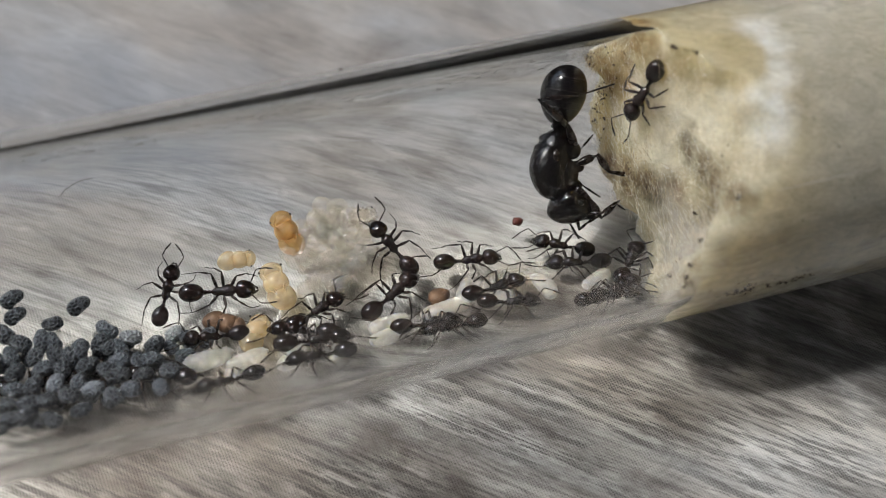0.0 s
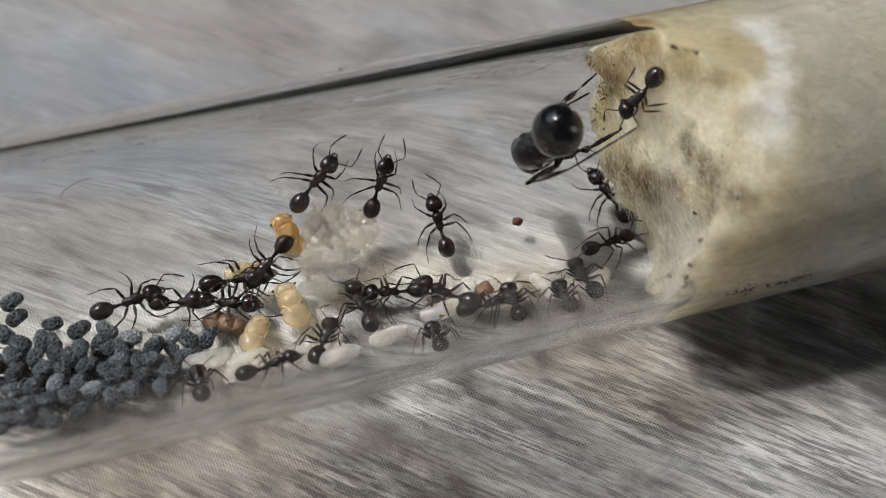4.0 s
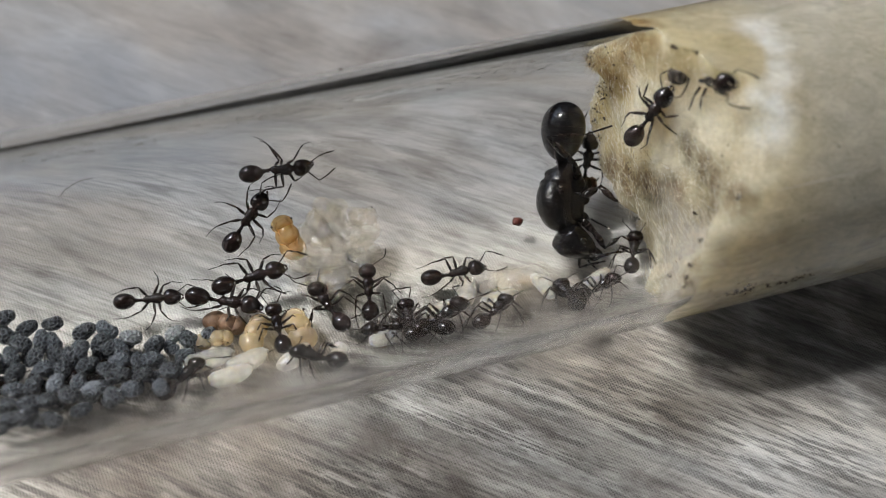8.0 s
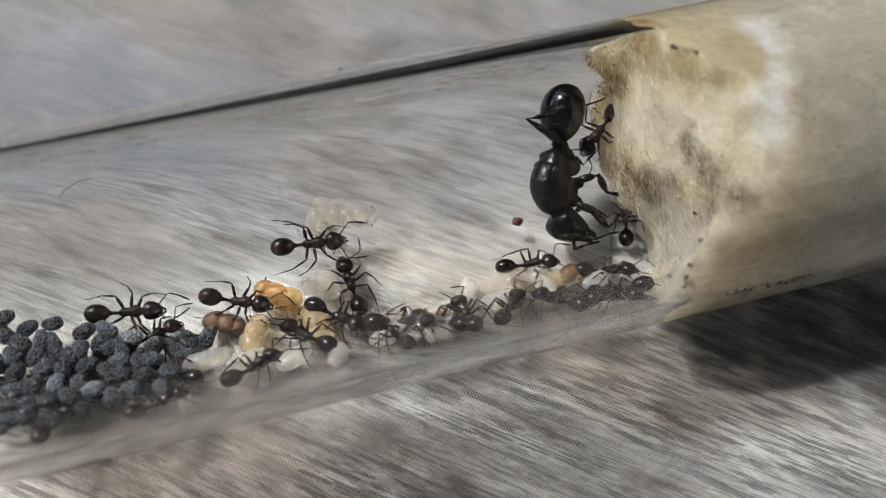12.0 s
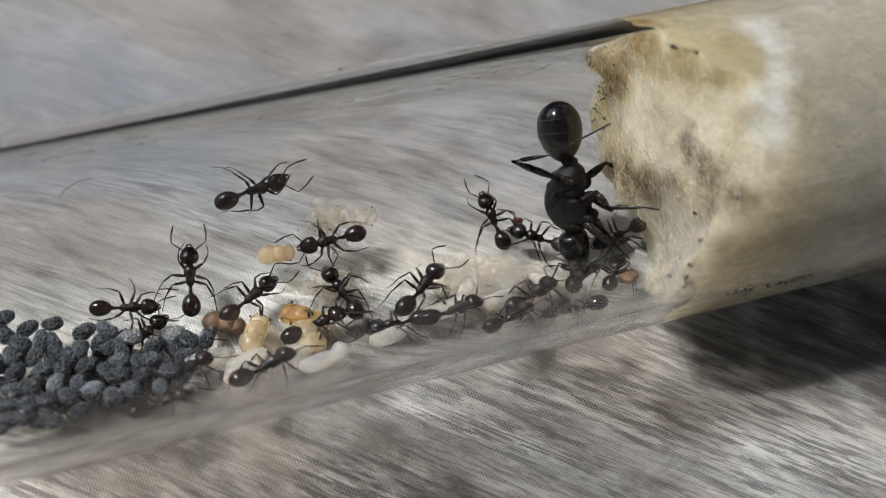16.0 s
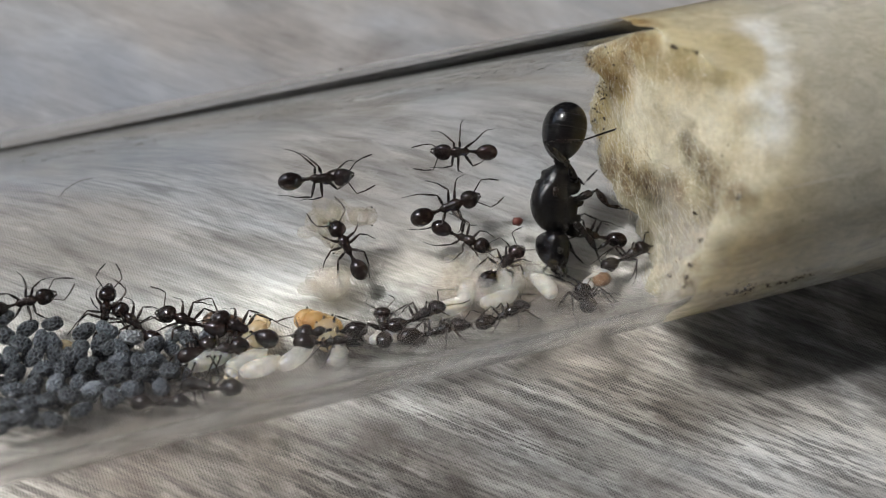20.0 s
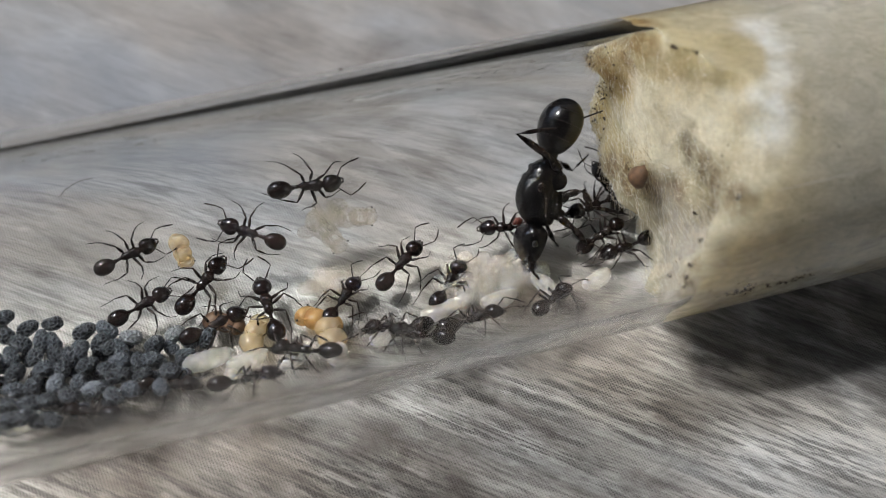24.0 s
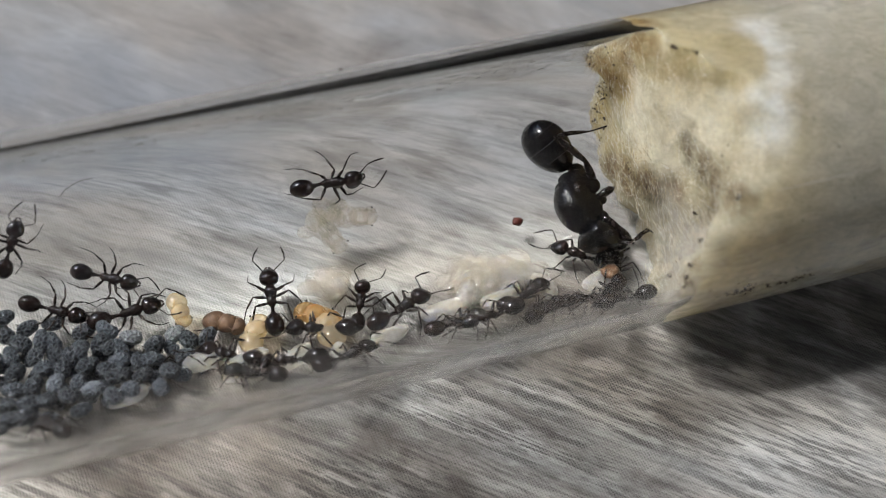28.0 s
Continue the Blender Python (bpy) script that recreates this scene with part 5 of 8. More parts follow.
    roam(workers[3], [(0, -11.80, -0.52, 0.82, 4, 1, 172), (1, -11.91, -1.31, 0.92, 10, 2, 167), (1.17, -11.30, -1.43, 1.00, 2, 11, 108), (1.33, -10.69, -1.54, 1.07, -10, 9, 47), (1.5, -10.08, -1.65, 1.15, -13, -3, -12), (2, -8.25, -2.05, 1.16, -12, -12, -46), (2.5, -9.30, -3.16, 1.69, 11, -25, -103), (3, -10.34, -4.28, 2.22, 34, -14, -161), (3.17, -9.92, -4.18, 2.15, 8, -35, -101), (3.33, -9.49, -4.09, 2.09, -26, -23, -36), (3.5, -9.07, -3.99, 2.02, -33, 8, 13), (5.5, -9.90, -4.19, 2.14, -36, 0, 0), (5.75, -7.69, -3.01, 1.63, -22, 12, 28), (6, -5.49, -1.86, 1.05, -14, 5, 18), (7, -4.43, -2.65, 1.34, -19, 12, 31), (7.25, -5.41, -2.20, 1.26, -1, 18, 94), (7.5, -6.40, -1.74, 1.17, 13, 6, 156), (8, -8.38, -0.84, 0.99, 0, 7, 90), (9, -8.54, -1.74, 1.06, 2, 14, 100), (10, -11.24, 0.17, 0.92, -1, -1, 128), (10.25, -12.16, -0.46, 0.98, 4, -1, 171), (10.5, -13.08, -1.09, 1.03, 7, -5, -146), (10.75, -14.00, -1.72, 1.12, -6, -13, -80), (11, -14.92, -2.34, 1.20, -18, -5, -13), (12, -14.88, -5.20, 3.03, -42, 22, 22), (12.5, -13.92, -3.56, 1.98, -14, 27, 61), (14.5, -15.40, -2.31, 1.25, -10, 16, 56), (15, -15.45, -1.89, 1.06, -14, 5, 20), (15.5, -16.00, -2.97, 1.60, -6, 25, 67), (16, -16.56, -4.05, 2.15, 18, 30, 122), (16.5, -16.64, -2.33, 1.35, 1, 19, 93), (17, -16.72, -0.48, 0.92, 0, 4, 97), (18, -16.76, -0.78, 0.87, 2, 6, 109), (19, -16.77, -0.77, 0.85, 3, 5, 125), (20, -15.52, 1.57, 1.02, -7, -11, 124), (20.5, -15.65, 1.66, 1.03, 9, -10, 49), (21, -15.79, 1.75, 1.04, 13, 6, -24), (21.5, -15.69, 1.89, 1.07, 14, 5, -20), (23.5, -15.98, 4.50, 2.42, 35, -17, 23), (24, -15.07, 5.22, 3.06, 46, -11, 11), (25, -15.38, 4.71, 2.56, 41, 3, -3), (26, -15.08, 4.64, 2.49, 40, -2, 2), (27, -16.04, 4.40, 2.32, 36, 13, -18), (28, -16.35, 4.37, 2.30, 34, 16, -21)])
    roam(workers[4], [(0, -1.33, 2.77, 1.48, -11, -21, 118), (1, -1.48, 2.85, 1.51, -9, -22, 112), (1.5, -2.97, 4.67, 2.72, -27, -33, 132), (2, -4.46, 6.18, 4.30, -59, 2, -179), (3, -6.56, 6.26, 4.44, -60, -4, 178), (3.25, -5.45, 6.39, 4.84, -45, -52, 143), (3.5, -4.35, 6.53, 5.25, 46, -56, 39), (5.5, -6.56, 5.84, 3.85, 51, -22, 17), (6, -3.83, 6.05, 4.09, 57, -3, 2), (7, -2.29, 4.71, 2.64, 35, 24, -30), (7.17, -3.00, 5.15, 3.21, 43, -19, 9), (7.33, -3.70, 5.59, 3.78, 10, -54, 69), (7.5, -4.41, 6.04, 4.36, -49, -38, 152), (7.75, -5.47, 6.52, 5.33, 49, -55, 42), (8, -6.53, 6.99, 6.30, 76, 5, -1), (8.5, -3.84, 6.19, 4.63, 57, 30, -18), (9, -1.16, 5.19, 3.07, 42, 22, -22), (9.17, -1.66, 5.41, 3.40, 45, -22, 16), (9.33, -2.17, 5.62, 3.72, 3, -53, 81), (9.5, -2.67, 5.84, 4.05, -49, -30, 157), (9.67, -3.18, 6.06, 4.36, 11, -58, 82), (9.83, -3.68, 6.29, 4.68, 60, -24, 17), (10, -4.19, 6.52, 4.99, 62, 25, -13), (10.25, -4.85, 4.43, 3.17, 26, 35, -61), (10.5, -5.51, 2.34, 1.35, -5, 19, -105), (10.75, -6.17, -0.43, 1.46, -8, -1, -70), (11, -6.83, -3.20, 1.58, -22, -15, -32), (12, -5.16, -1.36, 1.00, -8, -8, -47), (12.25, -5.29, -1.33, 1.02, -10, 3, 15), (12.5, -5.42, -1.29, 1.04, -2, 10, 78), (14.5, -5.22, -2.11, 1.14, -15, 8, 26), (15, -4.28, -1.27, 0.93, -10, 3, 19), (16, -6.32, -1.49, 0.97, -12, 3, 16), (16.25, -6.67, -2.27, 1.31, -10, -17, -46), (16.5, -7.02, -3.06, 1.65, 10, -24, -114), (16.75, -7.36, -3.81, 2.05, -28, -17, -38), (17, -7.71, -4.56, 2.45, -35, 18, 24), (17.33, -6.71, -4.87, 2.76, 0, 42, 84), (17.67, -5.70, -5.19, 3.07, 42, 24, 150), (18, -4.69, -5.50, 3.38, 49, -13, -168), (19, -5.90, -4.92, 2.78, 40, 19, 159), (20, -6.05, -2.37, 1.21, 19, 5, 166), (21, -6.82, -4.53, 2.47, 34, 21, 152), (21.5, -7.70, -4.22, 2.25, 30, 21, 148), (23.5, -6.93, -4.58, 2.50, 34, 22, 151), (24, -7.53, -3.43, 1.71, 25, 14, 153), (25, -8.00, -3.18, 1.66, 13, 23, 121), (26, -8.45, -0.88, 0.91, 5, 5, 131), (27, -8.24, -0.75, 0.94, 2, 6, 109), (28, -6.40, -1.84, 1.05, 14, 5, 162)])
    roam(workers[5], [(0, 2.75, 0.75, 0.84, 6, 1, -8), (0.4, 2.18, -5.50, 12.39, 150, -44, 130), (0.6, 1.64, -5.35, 12.49, 152, -43, 128), (0.8, 0.20, -4.98, 12.95, 150, -35, 135), (1, -1.09, -4.49, 13.41, 149, -26, 144), (1.2, -2.40, -4.46, 13.45, 148, -24, 146), (1.4, -3.74, -3.64, 13.98, 158, -23, 136), (1.6, -5.41, -3.50, 14.16, 152, -10, 162), (1.8, -6.00, -4.06, 13.81, 146, -9, 167), (2, -7.80, -4.79, 13.24, 138, -5, 174), (2.2, -9.51, -5.37, 12.64, 131, 1, -179), (2.4, -10.50, -6.28, 11.32, 118, -3, 178), (3, -8.46, 4.39, 2.32, -36, -13, 162), (3.5, -7.82, 4.78, 2.62, -42, 0, -180), (4, -8.26, 3.13, 1.86, -24, 13, -143), (4.5, -8.71, 1.47, 1.11, -3, 12, -104), (5, -9.16, -0.35, 1.12, 6, 3, -147), (5.5, -9.60, -2.17, 1.14, 17, 3, 170), (5.62, -8.98, -2.93, 1.57, 10, -23, -125), (5.75, -8.35, -3.69, 2.00, -20, -25, -50), (5.83, -7.94, -4.17, 2.33, 18, -32, -112), (5.92, -7.52, -4.65, 2.66, 42, -7, -165), (6, -7.10, -5.13, 2.99, 39, 27, 151), (7, -7.35, -4.95, 2.78, 42, 12, 167), (8, -7.04, -4.35, 2.38, 26, 28, 137), (9, -8.39, -4.58, 2.74, 19, 37, 119), (10, -8.36, -4.45, 2.45, 26, 30, 134), (10.5, -9.07, -1.95, 1.23, 4, 16, 105), (10.75, -9.43, -0.59, 1.04, 1, 8, 47), (11, -9.78, 0.78, 0.85, 6, 1, -10), (11.25, -9.85, -0.40, 0.99, 1, -5, -52), (11.5, -9.92, -1.58, 1.13, 1, -13, -93), (11.75, -9.99, -2.71, 1.54, -22, -7, -31), (12, -10.05, -3.83, 1.94, -28, 16, 27), (12.5, -10.53, -4.24, 2.30, -28, 24, 37), (13.5, -11.30, -2.71, 1.49, 10, 20, 116), (14.5, -12.07, -1.03, 1.04, -3, 8, 67), (15, -10.01, 1.14, 0.99, 4, -8, 64), (16, -9.33, 1.55, 1.00, 11, -6, 27), (17, -9.91, 1.70, 1.03, 12, -7, 29), (18, -11.25, 1.13, 1.00, 3, -9, 70), (19, -11.16, 0.63, 0.83, 5, -1, 11), (20, -11.67, -1.72, 1.01, -14, 0, -2), (20.33, -11.35, -1.54, 0.97, -9, 9, 52), (20.67, -11.03, -1.37, 0.94, 2, 11, 108), (21, -10.71, -1.20, 0.91, 9, 3, 163), (21.5, -11.15, -0.63, 0.83, 5, 1, 167), (22.5, -11.18, 0.19, 0.86, 4, -2, 100), (23.5, -11.22, 1.00, 0.90, 7, -4, 34), (24, -11.44, 0.27, 0.81, 2, -1, 15), (24.33, -11.81, -0.21, 0.84, 5, 2, 74), (24.67, -12.18, -0.70, 0.87, 8, 1, 134), (25, -12.55, -1.18, 0.90, 9, -2, -166), (26, -14.20, -1.30, 0.93, 10, 0, 179), (27, -12.56, -1.24, 0.91, 10, 2, 171), (28, -11.23, -2.22, 1.17, 15, 10, 147)])
    roam(workers[6], [(0, -6.10, -0.40, 0.83, -3, 1, 22), (1, -2.79, -0.51, 0.87, -3, 3, 44), (2, -2.42, 0.04, 0.88, 0, 0, 37), (2.5, -2.29, 1.40, 1.13, -7, -11, 95), (3, -2.16, 2.76, 1.38, -20, -10, 155), (3.5, -1.95, 5.07, 3.10, -13, -44, 109), (4.5, -0.63, 6.11, 4.47, 47, -43, 33), (5.5, 0.69, 6.77, 6.07, 37, -70, 51), (5.62, 1.79, 6.59, 5.57, 68, -25, 8), (5.75, 2.89, 6.41, 5.07, 63, 23, -11), (5.83, 3.62, 6.26, 4.76, 61, -22, 15), (5.92, 4.36, 6.10, 4.44, 22, -56, 67), (6, 5.09, 5.95, 4.12, -44, -41, 146), (6.5, 3.24, 5.69, 3.84, -53, 9, -173), (7, 1.40, 5.57, 3.46, -49, -14, 168), (7.25, 0.68, 3.36, 2.25, -31, 7, -152), (7.5, -0.04, 1.15, 1.04, -3, 9, -107), (7.75, -0.76, -1.33, 1.49, 14, 6, -158), (8, -1.48, -3.82, 1.94, 28, 17, 151), (9, -1.48, -3.81, 1.93, 29, 15, 154), (10, -1.47, -3.81, 1.92, 29, 15, 155), (11, 1.39, -5.03, 2.95, 37, 27, 149), (12, 1.17, -3.58, 2.02, 1, 31, 91), (12.5, 1.70, -2.55, 1.33, 9, 19, 116), (13.5, 1.99, -3.02, 1.57, -8, 24, 74), (14.5, 2.27, -3.48, 1.80, -24, 17, 33), (15, 2.35, -5.45, 3.38, -46, 22, 20), (16, 3.25, -5.11, 2.97, -41, 21, 23), (17, 3.94, -4.08, 2.13, 9, 34, 107), (18, 3.95, -4.05, 2.07, 19, 29, 125), (18.5, 2.66, -2.25, 1.32, 11, 15, 125), (18.75, 2.01, -1.30, 1.07, -2, 12, 55), (19, 1.36, -0.35, 0.81, -3, -1, -11), (20, 4.48, -0.15, 0.85, -1, 1, 32), (21, 4.52, 0.00, 0.83, 0, 0, 34), (21.5, 4.98, -0.05, 0.80, 0, 0, 11), (23.5, 3.21, 0.83, 0.85, 7, 1, -8), (24, 1.22, -0.55, 0.87, -3, 3, 47), (25, 1.75, 2.00, 1.09, 16, 1, -5), (26, 0.63, 2.60, 1.32, 18, -11, 30), (26.25, 0.59, 1.67, 1.15, 14, 3, -30), (26.5, 0.55, 0.75, 0.99, 0, 6, -92), (26.75, 0.51, -0.19, 0.94, -3, 1, -50), (27, 0.47, -1.13, 0.89, -9, -1, -8), (28, 0.74, -4.22, 2.17, -36, 6, 8)])
    roam(workers[7], [(0, -1.97, -0.53, 0.84, -4, 2, 31), (0.5, -0.59, 0.33, 0.93, -2, -3, 71), (1, 0.80, 1.18, 1.02, -4, -9, 112), (1.25, 0.42, -0.38, 1.12, 3, -10, -177), (1.5, 0.03, -1.95, 1.22, 4, -16, -105), (1.67, -0.22, -2.86, 1.76, 25, -2, -154), (1.83, -0.48, -3.77, 2.29, 29, 22, 161), (2, -0.74, -4.68, 2.82, 10, 41, 105), (2.5, -1.08, -3.26, 1.75, 6, 27, 102), (3, -1.42, -1.67, 1.02, 11, 8, 145), (3.5, -0.27, -1.50, 0.97, 11, 5, 155), (4.5, 1.21, -0.93, 0.92, 3, 7, 96), (5.5, 2.70, -0.35, 0.86, -2, 2, 37), (6, 1.46, -0.36, 0.95, 1, 3, 104), (7, 0.91, -1.30, 0.92, 10, 2, 171), (7.5, 0.50, -2.32, 1.28, -3, 20, 100), (8, 0.10, -3.34, 1.64, -25, 13, 26), (9, 0.10, -3.33, 1.62, -27, 3, 6), (10, -1.01, -2.55, 1.27, -21, -3, -8), (10.25, -0.85, -1.31, 1.11, -11, 3, 37), (10.5, -0.68, -0.08, 0.95, 0, 1, 82), (10.75, -0.52, 1.16, 1.08, 10, -2, 36), (11, -0.36, 2.40, 1.22, 19, 4, -11), (11.25, -0.76, 0.97, 1.09, 8, 4, -59), (11.5, -1.17, -0.46, 0.96, 1, -4, -106), (11.75, -1.58, -1.85, 1.28, -11, -12, -64), (12, -1.98, -3.25, 1.60, -25, -10, -21), (12.5, -2.12, -1.00, 0.88, -7, 3, 20), (14.5, -1.65, 1.00, 0.89, 7, 3, -21), (15, -0.78, -0.35, 0.83, -3, -1, -20), (16, -0.33, -0.55, 0.93, -3, 3, 40), (17, -0.62, 0.13, 1.03, 0, -1, 81), (18, -1.55, 2.88, 1.67, 6, -24, 75), (19, -0.47, 3.15, 1.64, 20, -18, 41), (20, 2.33, 4.27, 2.21, 36, -5, 7), (20.5, 4.60, 4.89, 2.92, 42, -15, 16), (20.75, 5.73, 5.23, 3.23, 9, -47, 75), (21, 6.86, 5.57, 3.54, -43, -32, 151), (21.25, 3.98, 6.33, 4.89, -61, -25, 167), (21.5, 1.09, 6.93, 6.32, -71, -43, 167), (22, 0.38, 4.52, 3.80, -49, 0, -156), (22.5, -0.33, 2.10, 1.27, -4, 17, -104), (23, -1.04, -1.33, 2.03, 16, 19, -168), (23.5, -1.74, -4.77, 2.78, 22, 37, 124), (24, -1.71, -4.71, 2.64, 29, 31, 137), (25, -1.32, -3.67, 1.89, 10, 30, 109), (26, -1.40, -2.56, 1.34, -16, 14, 39), (27, -1.21, -4.72, 2.60, -39, 15, 18), (28, -1.77, -1.83, 1.05, -14, 6, 22)])
    roam(workers[8], [(0, -7.34, -1.62, 1.01, 12, 5, 158), (1, -6.74, 1.11, 0.92, -8, -4, 153), (1.5, -2.20, 2.40, 1.25, 5, -8, 20), (2, 2.73, 2.86, 1.43, -20, -13, 149), (3, 3.63, 1.01, 0.94, -5, -6, 131), (3.5, 0.94, 1.90, 1.16, -9, -13, 127), (4.5, 2.96, 5.06, 3.09, 27, -38, 51), (5.5, 4.99, 6.98, 6.22, 76, 0, 0), (5.67, 4.74, 7.01, 6.37, 65, 57, -20), (5.83, 4.49, 7.04, 6.51, -67, 59, -159), (6, 4.24, 7.07, 6.66, -79, 1, -180), (6.25, 5.20, 7.03, 7.78, -86, -65, -178), (6.5, 6.16, 6.99, 8.91, 101, -49, -9), (6.75, 7.12, 6.71, 10.00, 107, -11, 0), (7, 8.07, 6.43, 11.09, 118, 25, 13), (7.5, 9.42, 6.95, 6.84, 61, 70, -27), (7.75, 10.09, 5.98, 4.92, 63, 5, 12), (8, 10.77, 5.00, 3.00, 15, -43, 68), (8.25, 11.16, 4.31, 2.54, 38, -7, 1), (8.5, 11.55, 3.62, 2.08, 15, 28, -61), (9, 12.33, 2.23, 1.16, 16, 9, -29), (9.25, 11.47, 0.19, 1.85, 6, -3, -71), (9.5, 10.60, -1.85, 2.55, 7, -17, -113), (10, 8.87, -5.92, 3.93, -45, -36, -30), (11, 8.60, -5.98, 4.03, -38, -46, -43), (12, 8.62, -5.96, 3.99, -44, -39, -33), (12.5, 8.62, -5.95, 3.97, -47, -35, -29), (13, 8.45, -5.08, 3.16, -45, 15, 24), (13.5, 8.27, -4.21, 2.34, 6, 36, 101), (14.5, 7.91, -2.13, 1.17, -13, 12, 42), (15, 8.28, -1.82, 1.06, -13, 7, 28), (16, 8.05, -1.69, 1.14, -5, 13, 68), (17, 8.09, 0.84, 0.88, 5, -5, 42), (17.5, 6.91, 1.04, 0.92, -1, -8, 91), (18, 5.73, 1.24, 0.97, -8, -6, 141), (19, 4.61, 4.11, 2.12, -30, -19, 151), (19.5, 4.06, 5.38, 3.45, -19, -47, 115), (20, 3.52, 6.50, 4.91, -64, -12, 174), (20.25, 4.25, 6.71, 5.79, -43, -65, 140), (20.5, 4.99, 6.92, 6.67, 73, -50, 13), (21, 6.47, 7.07, 8.48, 97, -57, -6), (21.5, 7.83, 7.09, 9.24, 100, 8, 1), (22.5, 9.10, 6.78, 6.07, 52, 63, -35), (22.83, 9.53, 6.26, 5.12, 67, 15, 5), (23.17, 9.95, 5.75, 4.18, 48, -31, 37), (23.5, 10.37, 5.23, 3.24, -13, -46, 108), (23.75, 10.51, 3.89, 2.26, -27, -23, 152), (24, 10.65, 2.56, 1.27, -21, 3, -173), (24.17, 11.17, 2.22, 3.08, -25, -18, 134), (24.33, 11.69, 1.88, 4.88, -8, -33, 72), (24.5, 12.21, 1.55, 6.68, 15, -26, 6), (24.75, 12.98, 1.04, 9.39, -28, -23, 70), (25, 13.76, 0.54, 12.09, -47, 12, 117), (25.25, 12.47, -0.89, 9.91, -11, 29, 158), (25.5, 11.18, -2.31, 7.73, 28, 19, -157), (25.75, 9.88, -3.73, 5.55, 30, 34, 162), (26, 8.59, -5.16, 3.38, 17, 46, 113), (26.5, 8.91, -3.50, 1.88, -5, 30, 80), (27, 9.23, -1.50, 0.98, 10, 7, 147), (28, 8.71, -0.75, 0.89, 5, 4, 140)])
    roam(workers[9], [(0, 7.97, 0.35, 0.83, -3, -1, 153), (0.5, 7.94, -0.16, 0.83, -3, 1, 78), (1, 7.91, -0.67, 0.83, -5, 0, 3), (1.5, 7.61, -2.18, 1.36, 0, 20, 66), (2, 7.30, -3.70, 1.88, 22, 23, 135), (3, 6.46, -4.89, 3.02, -14, 43, 69), (3.5, 6.63, -4.08, 2.26, -2, 35, 87), (5.5, 6.42, -4.03, 2.31, -18, 31, 57), (6, 6.63, -4.73, 2.83, -21, 38, 58), (7, 7.51, -4.51, 2.50, 19, 35, 121), (7.5, 8.10, -4.27, 2.28, -14, 34, 65), (8, 8.69, -4.03, 2.06, -32, 13, 20), (8.33, 9.00, -3.97, 2.01, -11, 32, 71), (8.67, 9.32, -3.91, 1.97, 19, 27, 129), (9, 9.63, -3.85, 1.92, 32, 3, 175), (9.33, 9.76, -3.35, 1.68, 19, 23, 121), (9.67, 9.88, -2.86, 1.44, -6, 22, 61), (10, 10.01, -2.36, 1.20, -19, 2, 7), (10.25, 9.57, -3.18, 1.70, -13, -24, -50), (10.5, 9.13, -4.01, 2.20, 16, -31, -119), (10.75, 8.69, -4.76, 2.79, -24, -36, -59), (11, 8.26, -5.52, 3.38, -49, -12, -10), (11.25, 8.65, -4.81, 2.83, -41, 15, 21), (11.5, 9.04, -4.11, 2.27, -16, 32, 62), (11.75, 9.43, -3.36, 1.79, -26, 13, 19), (12, 9.82, -2.60, 1.30, -20, -8, -20), (12.25, 10.18, -2.23, 1.18, -2, -18, -90), (12.5, 10.54, -1.85, 1.06, 14, -5, -160), (13.17, 10.42, -2.46, 1.41, 15, 14, 153), (13.83, 10.30, -3.06, 1.76, -1, 28, 101), (14.5, 10.18, -3.67, 2.11, -22, 24, 44), (14.67, 9.87, -3.98, 2.31, 15, 31, 110), (14.83, 9.56, -4.30, 2.50, 38, 6, 166), (15, 9.26, -4.62, 2.70, 32, -27, -145), (15.5, 7.67, -5.31, 3.36, 44, -23, -158), (16, 6.09, -6.00, 4.02, 56, 6, 176), (17, 6.29, -3.59, 1.79, 20, 22, 134), (18, 5.17, -4.62, 2.48, 38, 13, 164), (19, 4.16, -3.51, 1.71, 29, -2, -176), (19.33, 3.82, -3.87, 1.98, 20, 26, 136), (19.67, 3.48, -4.24, 2.24, -14, 35, 73), (20, 3.14, -4.60, 2.50, -38, 14, 17), (21, 5.32, -4.34, 2.49, -9, 37, 75), (21.5, 6.39, -5.21, 3.20, -24, 42, 57), (23.5, 8.00, -3.56, 1.77, -28, 10, 18), (23.75, 9.29, -1.59, 1.13, -7, 11, 57), (24, 10.58, 0.45, 0.82, 3, -1, 23), (25, 8.96, -0.31, 0.84, -2, 1, 31), (25.5, 10.06, -0.93, 0.92, 2, 8, 84), (26, 11.16, -1.54, 0.99, 9, 8, 137), (27, 11.52, -0.09, 0.81, 1, 0, 155), (27.25, 10.81, -1.85, 1.38, 12, -12, -160), (27.5, 10.09, -3.62, 1.95, 12, -29, -115), (27.75, 9.38, -4.96, 3.23, 42, -21, -152), (28, 8.67, -6.30, 4.51, 61, 1, 179)])
